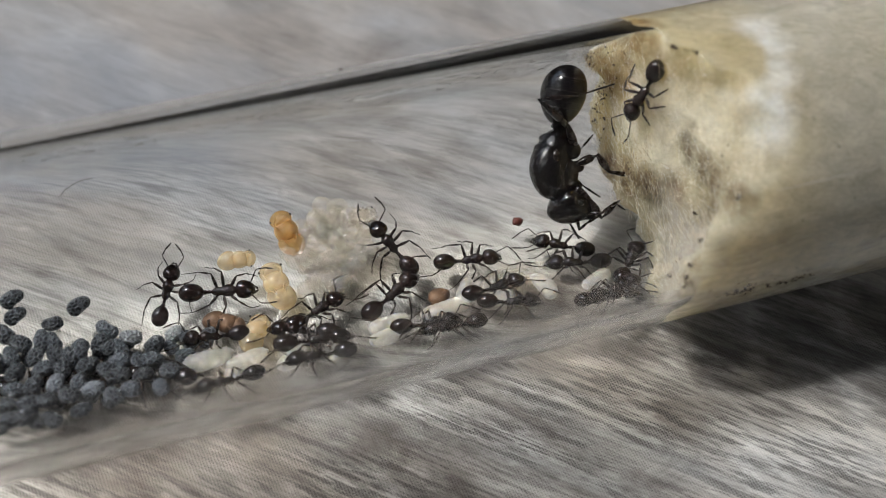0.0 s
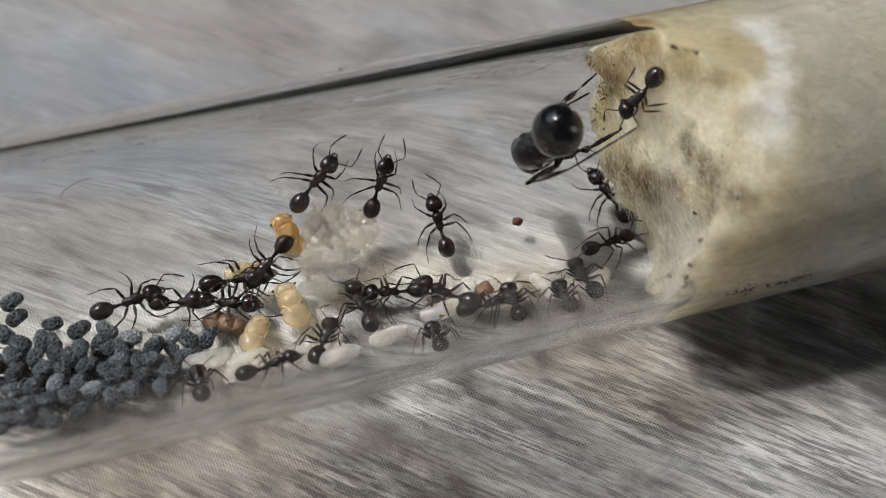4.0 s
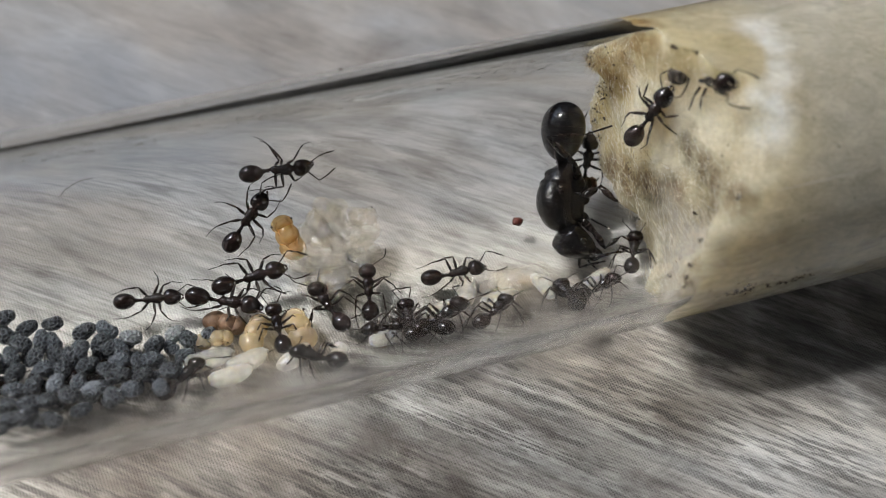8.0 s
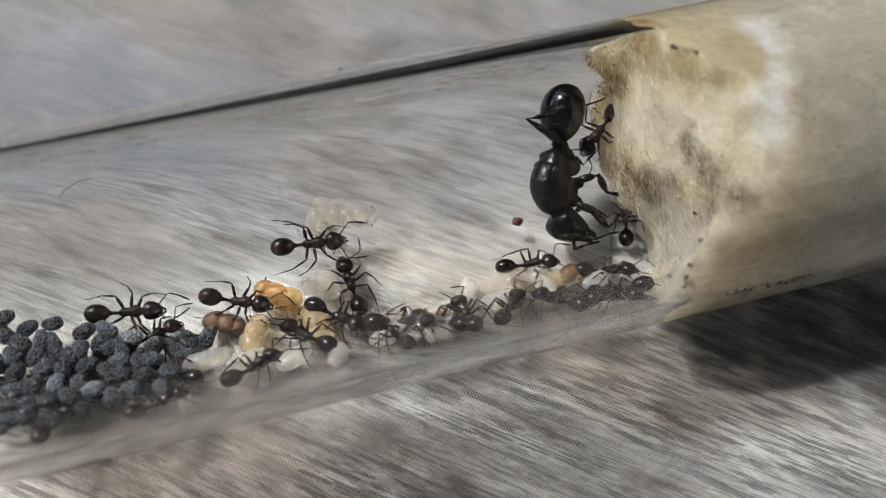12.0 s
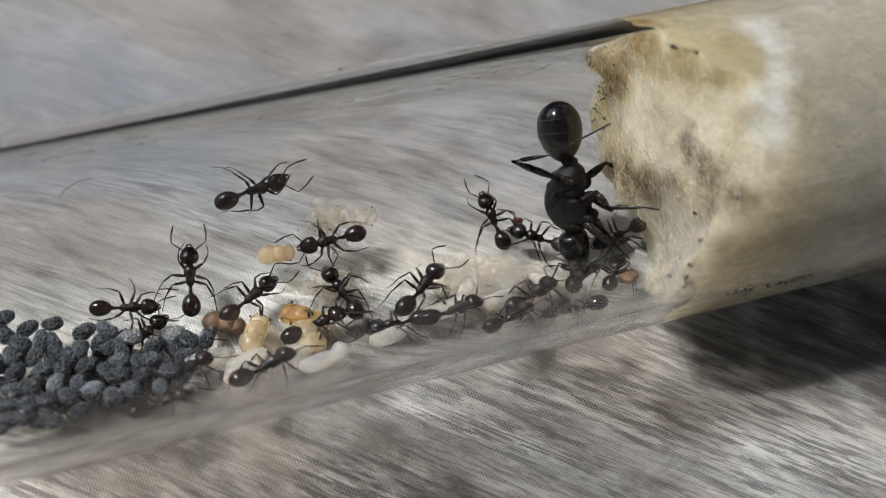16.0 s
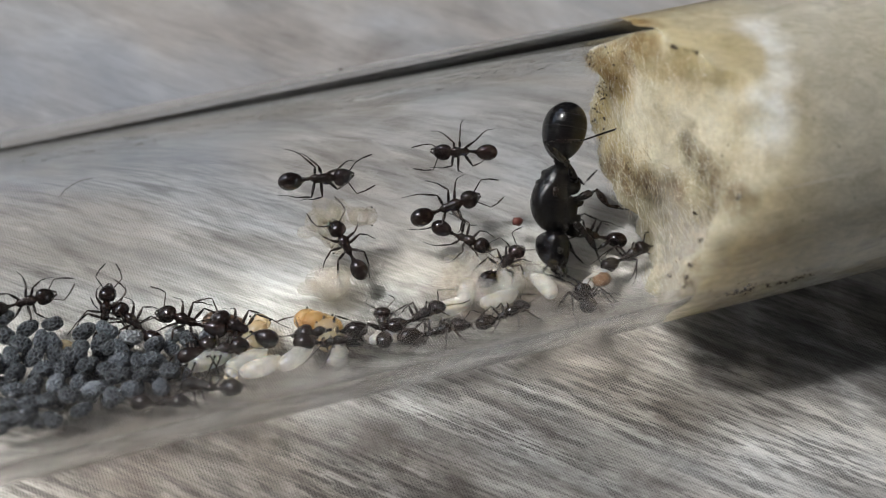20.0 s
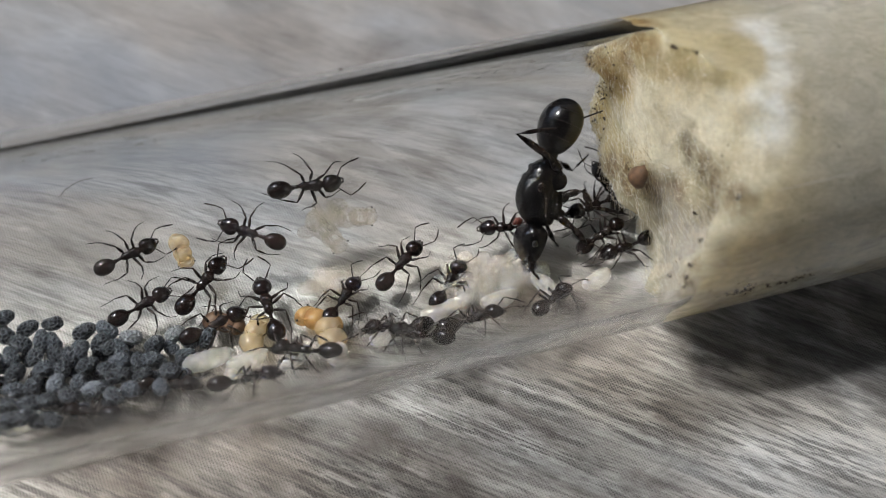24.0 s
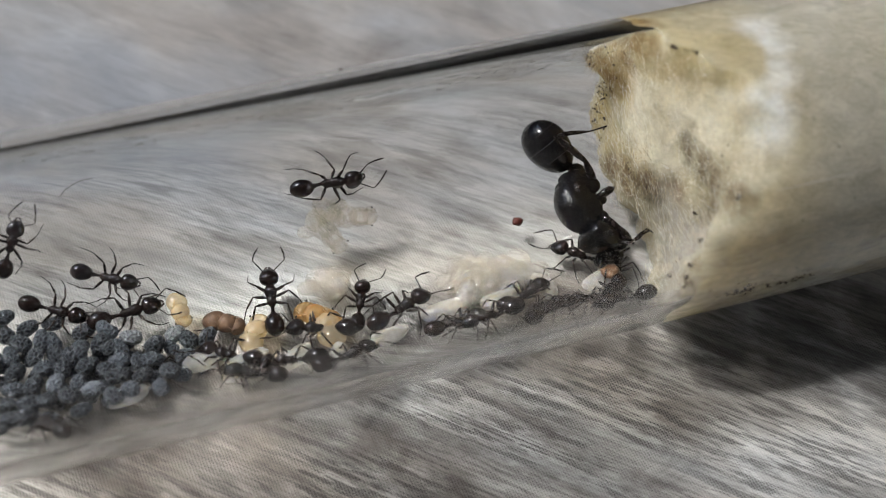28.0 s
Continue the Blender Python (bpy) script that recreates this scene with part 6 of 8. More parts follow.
    roam(workers[10], [(0, 8.30, -1.28, 0.92, 10, 2, 167), (0.5, 6.54, -2.22, 1.31, 16, -9, -151), (1, 4.78, -3.20, 1.60, 21, 16, 145), (2, 5.21, -3.75, 2.10, 13, 30, 115), (2.5, 4.36, -2.78, 1.57, 20, 14, 154), (3, 3.50, -1.80, 1.03, 14, -3, -169), (3.25, 3.62, -2.40, 1.35, 13, 16, 138), (3.5, 3.74, -3.01, 1.66, -5, 25, 78), (5.5, 4.09, -3.60, 1.90, 10, 29, 110), (5.75, 3.34, -0.91, 1.01, 2, 7, 105), (6, 2.58, 1.90, 1.06, -15, -4, 167), (7, -0.21, 0.96, 0.87, -8, -2, 167), (7.33, 0.45, 0.66, 0.85, -5, -4, 111), (7.67, 1.12, 0.35, 0.82, -1, -4, 55), (8, 1.78, 0.05, 0.80, 0, 0, -1), (9, 2.94, -0.36, 0.81, -3, 0, -6), (10, 3.11, -0.35, 0.82, -3, -1, -16), (11, 3.40, -3.15, 1.54, -25, 6, 12), (12, 3.70, -3.89, 2.07, -22, 26, 48), (12.5, 3.67, -3.70, 1.93, 1, 31, 92), (14.5, 3.70, -3.65, 1.83, 10, 29, 110), (14.75, 3.60, -3.12, 1.56, 22, 14, 153), (15, 3.50, -2.59, 1.29, 21, -5, -168), (15.25, 4.32, -1.64, 1.13, 12, 8, 121), (15.5, 5.15, -0.68, 0.98, -4, 4, 49), (15.75, 5.97, 0.28, 0.96, -4, -2, 98), (16, 6.79, 1.25, 0.94, -8, -6, 147), (16.5, 5.70, 3.01, 1.63, -13, -22, 123), (17, 4.60, 4.67, 2.54, -38, -16, 160), (17.25, 5.24, 5.69, 4.20, -26, -52, 129), (17.5, 5.89, 6.72, 5.86, 45, -64, 42), (18, 7.17, 6.98, 9.75, 104, -13, -3), (18.25, 7.22, 6.92, 8.07, 91, 38, -6), (18.5, 7.27, 6.86, 6.39, 7, 77, -83), (18.75, 7.31, 6.16, 4.86, -59, 31, -172), (19, 7.36, 5.47, 3.33, -45, -22, 160), (19.25, 8.00, 4.34, 2.53, -34, 20, -141), (19.5, 8.64, 3.21, 1.72, 12, 24, -62), (19.75, 9.28, 1.89, 1.28, -6, 17, -140), (20, 9.93, 0.58, 0.83, -4, -2, 150), (20.25, 9.34, -0.22, 0.93, 1, -3, -168), (20.5, 8.75, -1.02, 1.02, 5, -7, -127), (21, 7.57, -2.59, 1.35, 14, -17, -130), (21.5, 7.08, -3.87, 1.95, 25, -21, -142), (23.5, 7.09, -3.85, 1.92, 30, -12, -161), (23.67, 6.72, -3.98, 2.05, 29, 18, 153), (23.83, 6.35, -4.10, 2.18, 1, 35, 95), (24, 5.97, -4.22, 2.31, -29, 23, 34), (24.5, 7.87, -4.03, 2.22, -35, 3, 5), (25, 9.76, -3.88, 2.09, -19, 28, 53), (26, 8.09, -5.73, 3.76, 35, 44, 135), (27, 6.10, -5.66, 3.60, 48, 24, 160), (28, 7.43, -5.09, 2.91, 45, 7, 173)])
    roam(workers[11], [(0, 3.59, -1.78, 1.02, -14, 1, 4), (0.33, 3.45, -1.32, 0.95, -10, -6, -53), (0.67, 3.31, -0.87, 0.88, -2, -7, -110), (1, 3.17, -0.41, 0.81, 3, -1, -167), (1.5, 2.52, 0.17, 0.88, 1, 2, -121), (2, 1.87, 0.76, 0.94, 2, 6, -75), (2.5, 0.95, 0.94, 0.91, -5, 5, -129), (3, 0.04, 1.13, 0.89, -9, -1, 177), (3.5, -1.64, 0.21, 0.81, -2, 1, -158), (4.17, -2.02, -0.35, 0.90, -1, 5, 150), (4.83, -2.39, -0.91, 0.99, -4, 9, 98), (5.5, -2.77, -1.47, 1.07, -8, 9, 45), (6, -2.11, 0.04, 0.90, 0, 0, 64), (6.5, -2.74, -0.12, 0.85, 1, 1, 119), (7, -3.37, -0.28, 0.81, 2, 0, 173), (7.5, -3.27, -0.01, 0.85, 1, -1, 126), (8, -3.17, 0.27, 0.90, 0, -2, 79), (9, -2.15, 0.59, 0.92, -2, -4, 119), (10, -1.63, 1.10, 0.93, -6, -6, 136), (10.5, -3.07, 1.49, 1.00, 4, -11, 78), (11, -4.50, 1.87, 1.06, 14, -5, 21), (12, -4.02, 0.95, 0.96, -1, -8, 94), (12.5, -4.16, 1.03, 1.07, -1, -8, 94), (14.5, -4.83, 0.98, 0.96, -4, -7, 123), (15, -4.94, 1.32, 1.02, -4, -10, 111), (16, -4.67, 0.59, 0.96, -1, -5, 107), (17, -6.09, -0.82, 0.98, -2, 6, 69), (18, -6.45, 2.64, 1.37, 16, -15, 42), (19, -5.32, 0.45, 0.82, 4, 1, -11), (19.25, -5.47, -0.50, 0.96, 0, -5, -55), (19.5, -5.61, -1.46, 1.10, 2, -12, -99), (19.75, -5.76, -2.39, 1.37, -13, -16, -59), (20, -5.91, -3.32, 1.63, -26, -10, -19), (20.25, -6.09, -1.62, 1.29, -15, 2, 38), (20.5, -6.27, 0.07, 0.95, 0, -1, 96), (21, -6.62, 3.45, 1.79, 20, -21, 45), (21.5, -6.68, 2.54, 1.38, 6, -20, 72), (22.5, -7.13, 3.61, 1.97, -17, -26, 117), (23.5, -7.58, 4.69, 2.57, -38, -16, 161), (24, -8.70, 5.06, 2.93, -40, -22, 156), (24.25, -9.12, 3.28, 2.02, -30, 4, -156), (24.5, -9.55, 1.49, 1.11, -3, 12, -103), (24.75, -9.97, -0.51, 1.20, 7, 7, -158), (25, -10.39, -2.52, 1.29, 17, 12, 147), (26, -16.60, -3.40, 1.75, 24, 6, 168), (27, -9.01, -3.50, 1.81, 21, 21, 138), (28, -8.36, -4.04, 2.05, 33, 8, 169)])
    roam(workers[12], [(0, 3.94, -3.42, 1.68, -26, -12, -23), (1, 3.16, -5.62, 3.49, -51, -4, -3), (2, 3.15, -5.62, 3.51, -47, -23, -20), (2.17, 2.37, -5.50, 3.44, -9, -50, -80), (2.33, 1.58, -5.37, 3.37, 39, -32, -149), (2.5, 0.80, -5.25, 3.29, 48, 7, 173), (2.75, -0.38, -5.13, 3.13, 34, -33, -140), (3, -1.56, -5.01, 2.96, -19, -41, -62), (3.17, -1.34, -5.13, 3.06, 33, -34, -137), (3.33, -1.13, -5.25, 3.16, 47, 4, 178), (3.5, -0.91, -5.37, 3.26, 28, 41, 129), (4.5, -1.07, -4.36, 2.45, -7, 38, 72), (5.5, -1.22, -3.34, 1.64, -24, 15, 31), (6, -0.93, -4.97, 2.90, -17, 41, 65), (7, -0.96, -3.71, 1.93, 20, 25, 131), (8, -2.91, -3.32, 1.63, 25, 11, 158), (8.5, -2.88, -3.63, 1.98, 15, 28, 122), (9, -2.85, -3.93, 2.34, -6, 34, 79), (10, -2.79, -3.74, 1.93, -3, 31, 84), (11, -2.78, -3.70, 1.84, 2, 31, 94), (12, -2.77, -3.69, 1.82, 10, 29, 109), (12.5, -2.77, -3.68, 1.82, 18, 26, 126), (14.5, -2.99, -4.20, 2.33, 2, 37, 93), (14.75, -3.29, -4.06, 2.15, 27, 23, 143), (15, -3.59, -3.92, 1.96, 33, -1, -179), (16, -2.49, -2.90, 1.41, 24, 0, -180), (16.5, -2.94, -2.63, 1.38, 17, 14, 140), (17, -3.38, -2.36, 1.34, 2, 19, 96), (17.5, -2.63, -1.82, 1.13, 9, 12, 136), (18, -1.87, -1.28, 0.92, 10, 1, 173), (18.5, -2.72, -2.72, 1.50, 11, -20, -121), (18.67, -3.00, -3.16, 1.79, 27, 3, -174), (18.83, -3.28, -3.59, 2.09, 16, 29, 131), (19, -3.56, -4.03, 2.39, -15, 33, 63), (20, -3.13, -2.95, 1.68, -5, 24, 77), (21, -2.62, -0.60, 0.94, -3, 4, 57), (21.5, -2.62, -0.47, 0.91, -2, 3, 55), (22, -3.59, -0.40, 0.93, 1, 3, 115), (22.5, -4.56, -0.32, 0.96, 3, 0, 176), (23, -5.52, -0.25, 0.91, 1, 2, 108), (23.5, -6.49, -0.18, 0.86, -1, 1, 40), (24, -4.61, 0.09, 0.86, 1, -1, 44), (25, -3.35, 0.72, 0.89, 4, -4, 42), (26, -1.46, 0.29, 0.81, 2, -1, 15), (27, -3.42, -0.16, 0.81, -1, 1, 26), (28, -3.81, -0.50, 0.85, -1, 4, 69)])
    roam(workers[13], [(0, 0.09, -4.51, 2.39, 39, 4, 175), (1, -0.30, -3.09, 1.51, 25, 6, 167), (2, 1.30, -4.39, 2.50, 1, 39, 92), (3, 1.42, -3.82, 1.98, 27, 19, 148), (3.17, 1.57, -3.85, 1.98, 30, -12, -161), (3.33, 1.72, -3.88, 1.98, 5, -33, -99), (3.5, 1.87, -3.91, 1.98, -27, -20, -34), (4, 2.85, -3.19, 1.69, -27, -2, 1), (4.5, 3.83, -2.48, 1.40, -16, 13, 36), (5.5, 5.79, -1.03, 0.89, -7, 5, 35), (6, 4.62, -2.10, 1.48, -7, 16, 66), (7, 4.44, -3.85, 1.96, -29, 16, 27), (8, 2.79, -3.93, 2.09, -26, 21, 36), (9, 3.15, -1.35, 0.93, -11, 2, 9), (9.5, 3.70, 0.15, 1.00, -6, -4, 69), (10, 4.24, 1.65, 1.06, -8, -10, 130), (11, 4.66, 2.08, 1.18, -12, -12, 137), (11.5, 5.28, 0.76, 1.00, -4, -9, 63), (12, 5.91, -0.56, 0.83, -4, -1, -8), (12.5, 5.87, -0.50, 0.83, -4, -1, -14), (13.17, 6.00, -0.35, 0.82, -2, -2, -70), (13.83, 6.13, -0.21, 0.81, 0, -2, -125), (14.5, 6.26, -0.06, 0.80, 1, 0, 179), (14.75, 5.67, 1.01, 0.98, -4, 8, -141), (15, 5.08, 2.08, 1.17, -3, 17, -101), (15.33, 4.93, 2.41, 1.30, -19, 6, -154), (15.67, 4.79, 2.74, 1.44, -20, -13, 155), (16, 4.65, 3.06, 1.58, -4, -25, 100), (17, 2.42, 2.61, 1.33, -14, -17, 131), (18, 2.69, 2.48, 1.32, -10, -18, 121), (19, 2.99, 2.04, 1.14, -13, -11, 141), (19.33, 2.92, 2.11, 1.16, 4, -17, 80), (19.67, 2.86, 2.18, 1.18, 17, -6, 20), (20, 2.79, 2.25, 1.20, 15, 11, -37), (21, 3.33, 3.08, 1.53, 23, 10, -23), (21.5, 5.23, 2.07, 1.11, 17, 2, -8), (23.5, 4.14, 3.32, 1.61, 27, -2, 3), (23.67, 4.53, 3.01, 1.48, 16, -20, 57), (23.83, 4.93, 2.69, 1.34, -6, -21, 116), (24, 5.33, 2.37, 1.21, -19, -3, 170), (25, 6.70, 0.92, 0.88, -6, -4, 147), (26, 7.75, -0.34, 0.87, 2, 2, 136), (27, 5.44, -2.38, 1.21, 19, -4, -169), (27.25, 5.37, -3.15, 1.68, 17, -21, -135), (27.5, 5.31, -3.92, 2.14, 3, -34, -95), (27.75, 5.25, -4.62, 2.72, -39, -14, -24), (28, 5.18, -5.32, 3.30, -41, 29, 29)])
    roam(workers[14], [(0, 11.20, -2.30, 1.24, -12, 14, 48), (0.5, 11.28, 0.21, 1.35, 0, -2, 88), (1, 11.36, 2.73, 1.47, -2, -23, 96), (2, 11.43, 1.50, 1.10, 3, -12, 76), (3, 12.06, 2.09, 1.13, 9, -14, 57), (3.5, 11.82, 2.99, 1.52, -10, -23, 115), (5.5, 11.45, 3.11, 1.67, -11, -24, 115), (6, 11.46, 1.69, 1.08, -6, -12, 117), (6.25, 11.68, 1.48, 3.19, -5, -28, 74), (6.5, 11.89, 1.27, 5.31, 10, -37, 23), (7, 12.32, 0.84, 9.54, -30, -64, 61), (8, 12.52, 1.51, 10.71, 20, -65, 5), (8.17, 12.37, 1.74, 10.17, -56, -38, 88), (8.33, 12.21, 1.97, 9.63, -66, 10, 110), (8.5, 12.06, 2.20, 9.09, -55, 60, 135), (9, 11.59, 2.89, 7.47, -80, 10, 94), (9.25, 11.25, 0.97, 7.52, -27, 48, 151), (9.5, 10.91, -0.95, 7.58, 37, 19, -141), (9.75, 10.08, -3.04, 5.34, 36, 32, 175), (10, 9.24, -5.13, 3.11, 24, 41, 124), (10.5, 9.98, -3.36, 1.80, -10, 27, 69), (10.75, 10.36, -2.36, 1.37, 9, 18, 133), (11, 10.73, -1.36, 0.93, 11, -2, -171), (11.5, 9.92, -3.21, 1.72, 11, -25, -114), (11.75, 9.52, -4.08, 2.24, 32, -15, -153), (12, 9.12, -4.94, 2.76, 43, 5, 174), (12.5, 6.93, -4.58, 2.48, 36, 18, 157), (13.5, 6.83, -4.27, 2.25, 2, 37, 90), (14.5, 6.72, -3.97, 2.01, -30, 16, 26), (14.58, 6.24, -4.36, 2.40, -34, -18, -17), (14.67, 5.75, -4.76, 2.79, -7, -43, -73), (14.75, 5.27, -5.15, 3.18, 35, -33, -142), (14.88, 4.54, -5.70, 3.81, -34, -44, -52), (15, 3.81, -6.25, 4.43, -60, 4, 2), (15.5, 4.52, -4.85, 2.88, -17, 41, 65), (16, 5.23, -3.22, 1.57, -24, 12, 25), (16.25, 5.00, -2.07, 1.29, -10, 14, 63), (16.5, 4.78, -0.92, 1.01, 1, 7, 101), (16.75, 4.56, 0.26, 0.98, 4, 0, 59), (17, 4.34, 1.44, 0.95, 11, -3, 16), (17.17, 3.70, 1.31, 0.98, 4, -10, 74), (17.33, 3.07, 1.18, 1.00, -5, -8, 133), (17.5, 2.44, 1.05, 1.03, -8, 2, -169), (17.67, 1.80, 0.93, 0.97, -6, -5, 133), (17.83, 1.17, 0.82, 0.90, 1, -6, 74), (18, 0.53, 0.70, 0.84, 5, -1, 15), (19, 0.35, 0.76, 0.85, 6, -1, 12), (19.25, 0.11, -0.71, 1.07, 0, -9, -43), (19.5, -0.14, -2.17, 1.29, 3, -18, -100), (19.75, -0.39, -3.49, 1.97, -24, -20, -48), (20, -0.64, -4.81, 2.64, -42, -2, -2), (20.5, 0.36, -3.55, 1.91, -18, 24, 51), (21, 1.37, -2.21, 1.32, 10, 16, 123), (21.5, -0.85, -1.93, 1.06, 15, 1, 175), (22.17, -0.75, -1.71, 1.01, 10, -10, -127), (22.83, -0.65, -1.48, 0.96, -2, -11, -66), (23.5, -0.55, -1.26, 0.91, -10, -1, -7), (23.75, 0.46, -2.84, 1.55, -13, -20, -57), (24, 1.47, -4.37, 2.28, -37, 5, 6), (24.5, 0.73, -3.61, 1.84, -9, 29, 82), (25, -0.00, -2.85, 1.40, 22, 9, 159), (26, 1.84, -4.04, 2.04, 34, -4, -174), (27, 2.24, -4.49, 2.44, 32, -23, -148), (28, 2.25, -4.45, 2.34, 37, -8, -170)])
    roam(workers[15], [(0, 9.38, -4.75, 2.64, -39, 16, 18), (1, 9.75, -4.12, 2.11, -33, -12, -17), (1.5, 9.68, -4.27, 2.22, 3, -36, -94), (2, 9.62, -4.43, 2.33, 37, -9, -168), (2.5, 9.40, -3.89, 2.11, 31, 14, 155), (3, 9.19, -3.35, 1.89, 10, 27, 112), (3.5, 8.74, -3.48, 1.99, -6, 29, 78), (4.5, 7.64, -1.04, 1.03, 3, 8, 114), (5.5, 6.53, 1.55, 1.04, -8, -10, 130), (5.58, 7.28, 1.23, 1.02, 0, -11, 78), (5.67, 8.02, 0.90, 1.00, 5, -6, 27), (5.75, 8.76, 0.57, 0.97, 4, 2, -24), (5.88, 9.87, 0.09, 0.89, 3, 1, -99), (6, 10.98, -0.40, 0.81, 3, 0, -174), (6.5, 9.36, -1.26, 1.06, 9, -5, -152), (7, 7.73, -2.15, 1.14, 16, 6, 161), (7.5, 7.20, -3.22, 1.87, 13, 25, 127), (8, 6.67, -4.29, 2.60, -3, 38, 86), (9, 6.65, -4.15, 2.19, -31, 18, 28), (10, 4.78, -4.02, 2.06, -32, 13, 20), (11, 5.94, -3.00, 1.57, -9, 23, 67), (12, 6.02, -4.43, 2.44, 21, 33, 125), (12.25, 5.10, -1.75, 1.17, 4, 14, 108), (12.5, 4.19, 1.19, 0.90, -9, -2, 168), (13.5, 2.55, 1.95, 1.23, -14, -7, 154), (14.5, 0.92, 2.78, 1.37, -22, -7, 164), (15, -0.65, 2.55, 1.27, -21, -2, 175), (15.5, -2.62, 3.15, 1.69, -25, -9, 162), (16, -4.59, 3.86, 1.92, -32, 1, -178), (17, -3.37, 1.87, 1.06, -14, -5, 160), (18, -3.33, 1.67, 1.01, -12, -6, 152), (18.5, -3.40, 1.56, 0.98, 1, -13, 83), (19, -3.46, 1.45, 0.95, 11, -3, 15), (19.5, -3.60, 2.35, 1.33, 7, -18, 58), (20, -3.75, 3.25, 1.70, -8, -26, 107), (20.25, -2.17, 3.68, 1.99, 18, -27, 58), (20.5, -0.60, 4.11, 2.27, 34, -10, 15), (20.75, 0.98, 4.54, 2.54, -5, -40, 93), (21, 2.56, 4.98, 2.81, -43, -9, 170), (21.5, -0.70, 5.25, 3.07, -47, 2, -178), (22, -1.16, 3.23, 2.06, -26, 13, -141), (22.5, -1.63, 1.21, 1.05, -2, 10, -102), (23, -2.10, -1.03, 1.32, 11, 2, -146), (23.5, -2.56, -3.27, 1.59, 27, 5, 170), (24, -2.57, -3.27, 1.60, 26, 8, 164), (24.25, -3.03, -4.00, 2.19, 32, -15, -162), (24.5, -3.49, -4.73, 2.77, 22, -37, -124), (24.67, -3.79, -5.17, 3.22, -27, -40, -58), (24.83, -4.10, -5.60, 3.67, -53, -9, -14), (25, -4.41, -6.04, 4.11, -52, 28, 20), (25.5, -4.79, -5.62, 3.65, -9, 52, 81), (26, -5.17, -5.20, 3.19, 37, 31, 145), (26.5, -5.15, -3.82, 2.08, -1, 33, 89), (27, -5.13, -2.27, 1.24, 13, 13, 136), (27.5, -5.27, -3.68, 2.09, -15, 29, 75), (28, -5.41, -5.09, 2.93, -43, 14, 15)])
    roam(workers[16], [(0, -6.94, -4.30, 2.22, 36, 4, 175), (1, -5.82, -4.49, 2.48, 30, 27, 142), (2, -3.14, -3.66, 1.80, 30, 2, 177), (2.5, -4.90, -3.43, 1.84, 29, 3, 175), (2.75, -5.79, -3.33, 1.83, 19, 21, 134), (3, -6.67, -3.24, 1.82, -2, 28, 86), (3.5, -6.01, -2.55, 1.33, -11, 18, 58), (5.5, -7.43, -4.18, 2.34, -9, 35, 75), (5.75, -4.84, -3.71, 2.00, -31, 7, 11), (6, -2.26, -3.23, 1.67, -20, 18, 41), (7, -2.25, -3.16, 1.55, -25, 9, 20), (8, -1.72, -2.83, 1.60, -3, 24, 82), (9, -1.69, -2.72, 1.39, 0, 22, 91), (10, -1.68, -2.70, 1.34, 6, 21, 105), (11, -1.22, -2.40, 1.24, 17, 10, 152), (12, -0.45, -3.58, 1.80, 23, 20, 141), (12.5, -0.63, -4.24, 2.20, 30, 21, 148), (13.5, -0.97, -3.55, 1.81, 0, 30, 83), (14.5, -1.32, -2.86, 1.42, -21, 10, 23), (15, 1.00, -2.43, 1.27, -17, 10, 28), (16, 0.85, -2.93, 1.43, -24, 4, 9), (16.5, 0.47, -4.14, 2.32, -5, 36, 69), (17, 0.08, -5.36, 3.21, 39, 31, 147), (18, 1.06, -5.38, 3.24, 47, 12, 169), (18.33, 0.32, -5.41, 3.27, 24, 44, 124), (18.67, -0.41, -5.44, 3.30, -28, 43, 53), (19, -1.14, -5.47, 3.33, -49, 10, 9), (20, -1.08, -2.80, 1.38, -22, 7, 16), (20.5, 0.68, -0.51, 0.97, -2, 3, 53), (20.75, 1.56, 0.66, 1.03, 6, 3, 7), (21, 2.44, 1.83, 1.09, 11, 10, -39), (21.25, 1.74, 1.80, 1.07, 14, -3, 14), (21.5, 1.04, 1.78, 1.06, 5, -13, 68), (23.5, -2.21, 0.63, 0.91, 4, -4, 44), (24, -0.99, 1.55, 1.03, 10, -8, 36), (25, 0.28, 0.23, 0.80, 2, 0, 4), (25.5, 1.95, -0.99, 1.02, -6, -5, -36), (26, 3.62, -2.22, 1.17, -16, 8, 27), (27, 3.28, -3.27, 1.59, -27, 5, 9), (28, 4.84, -3.05, 1.52, -23, 10, 22)])
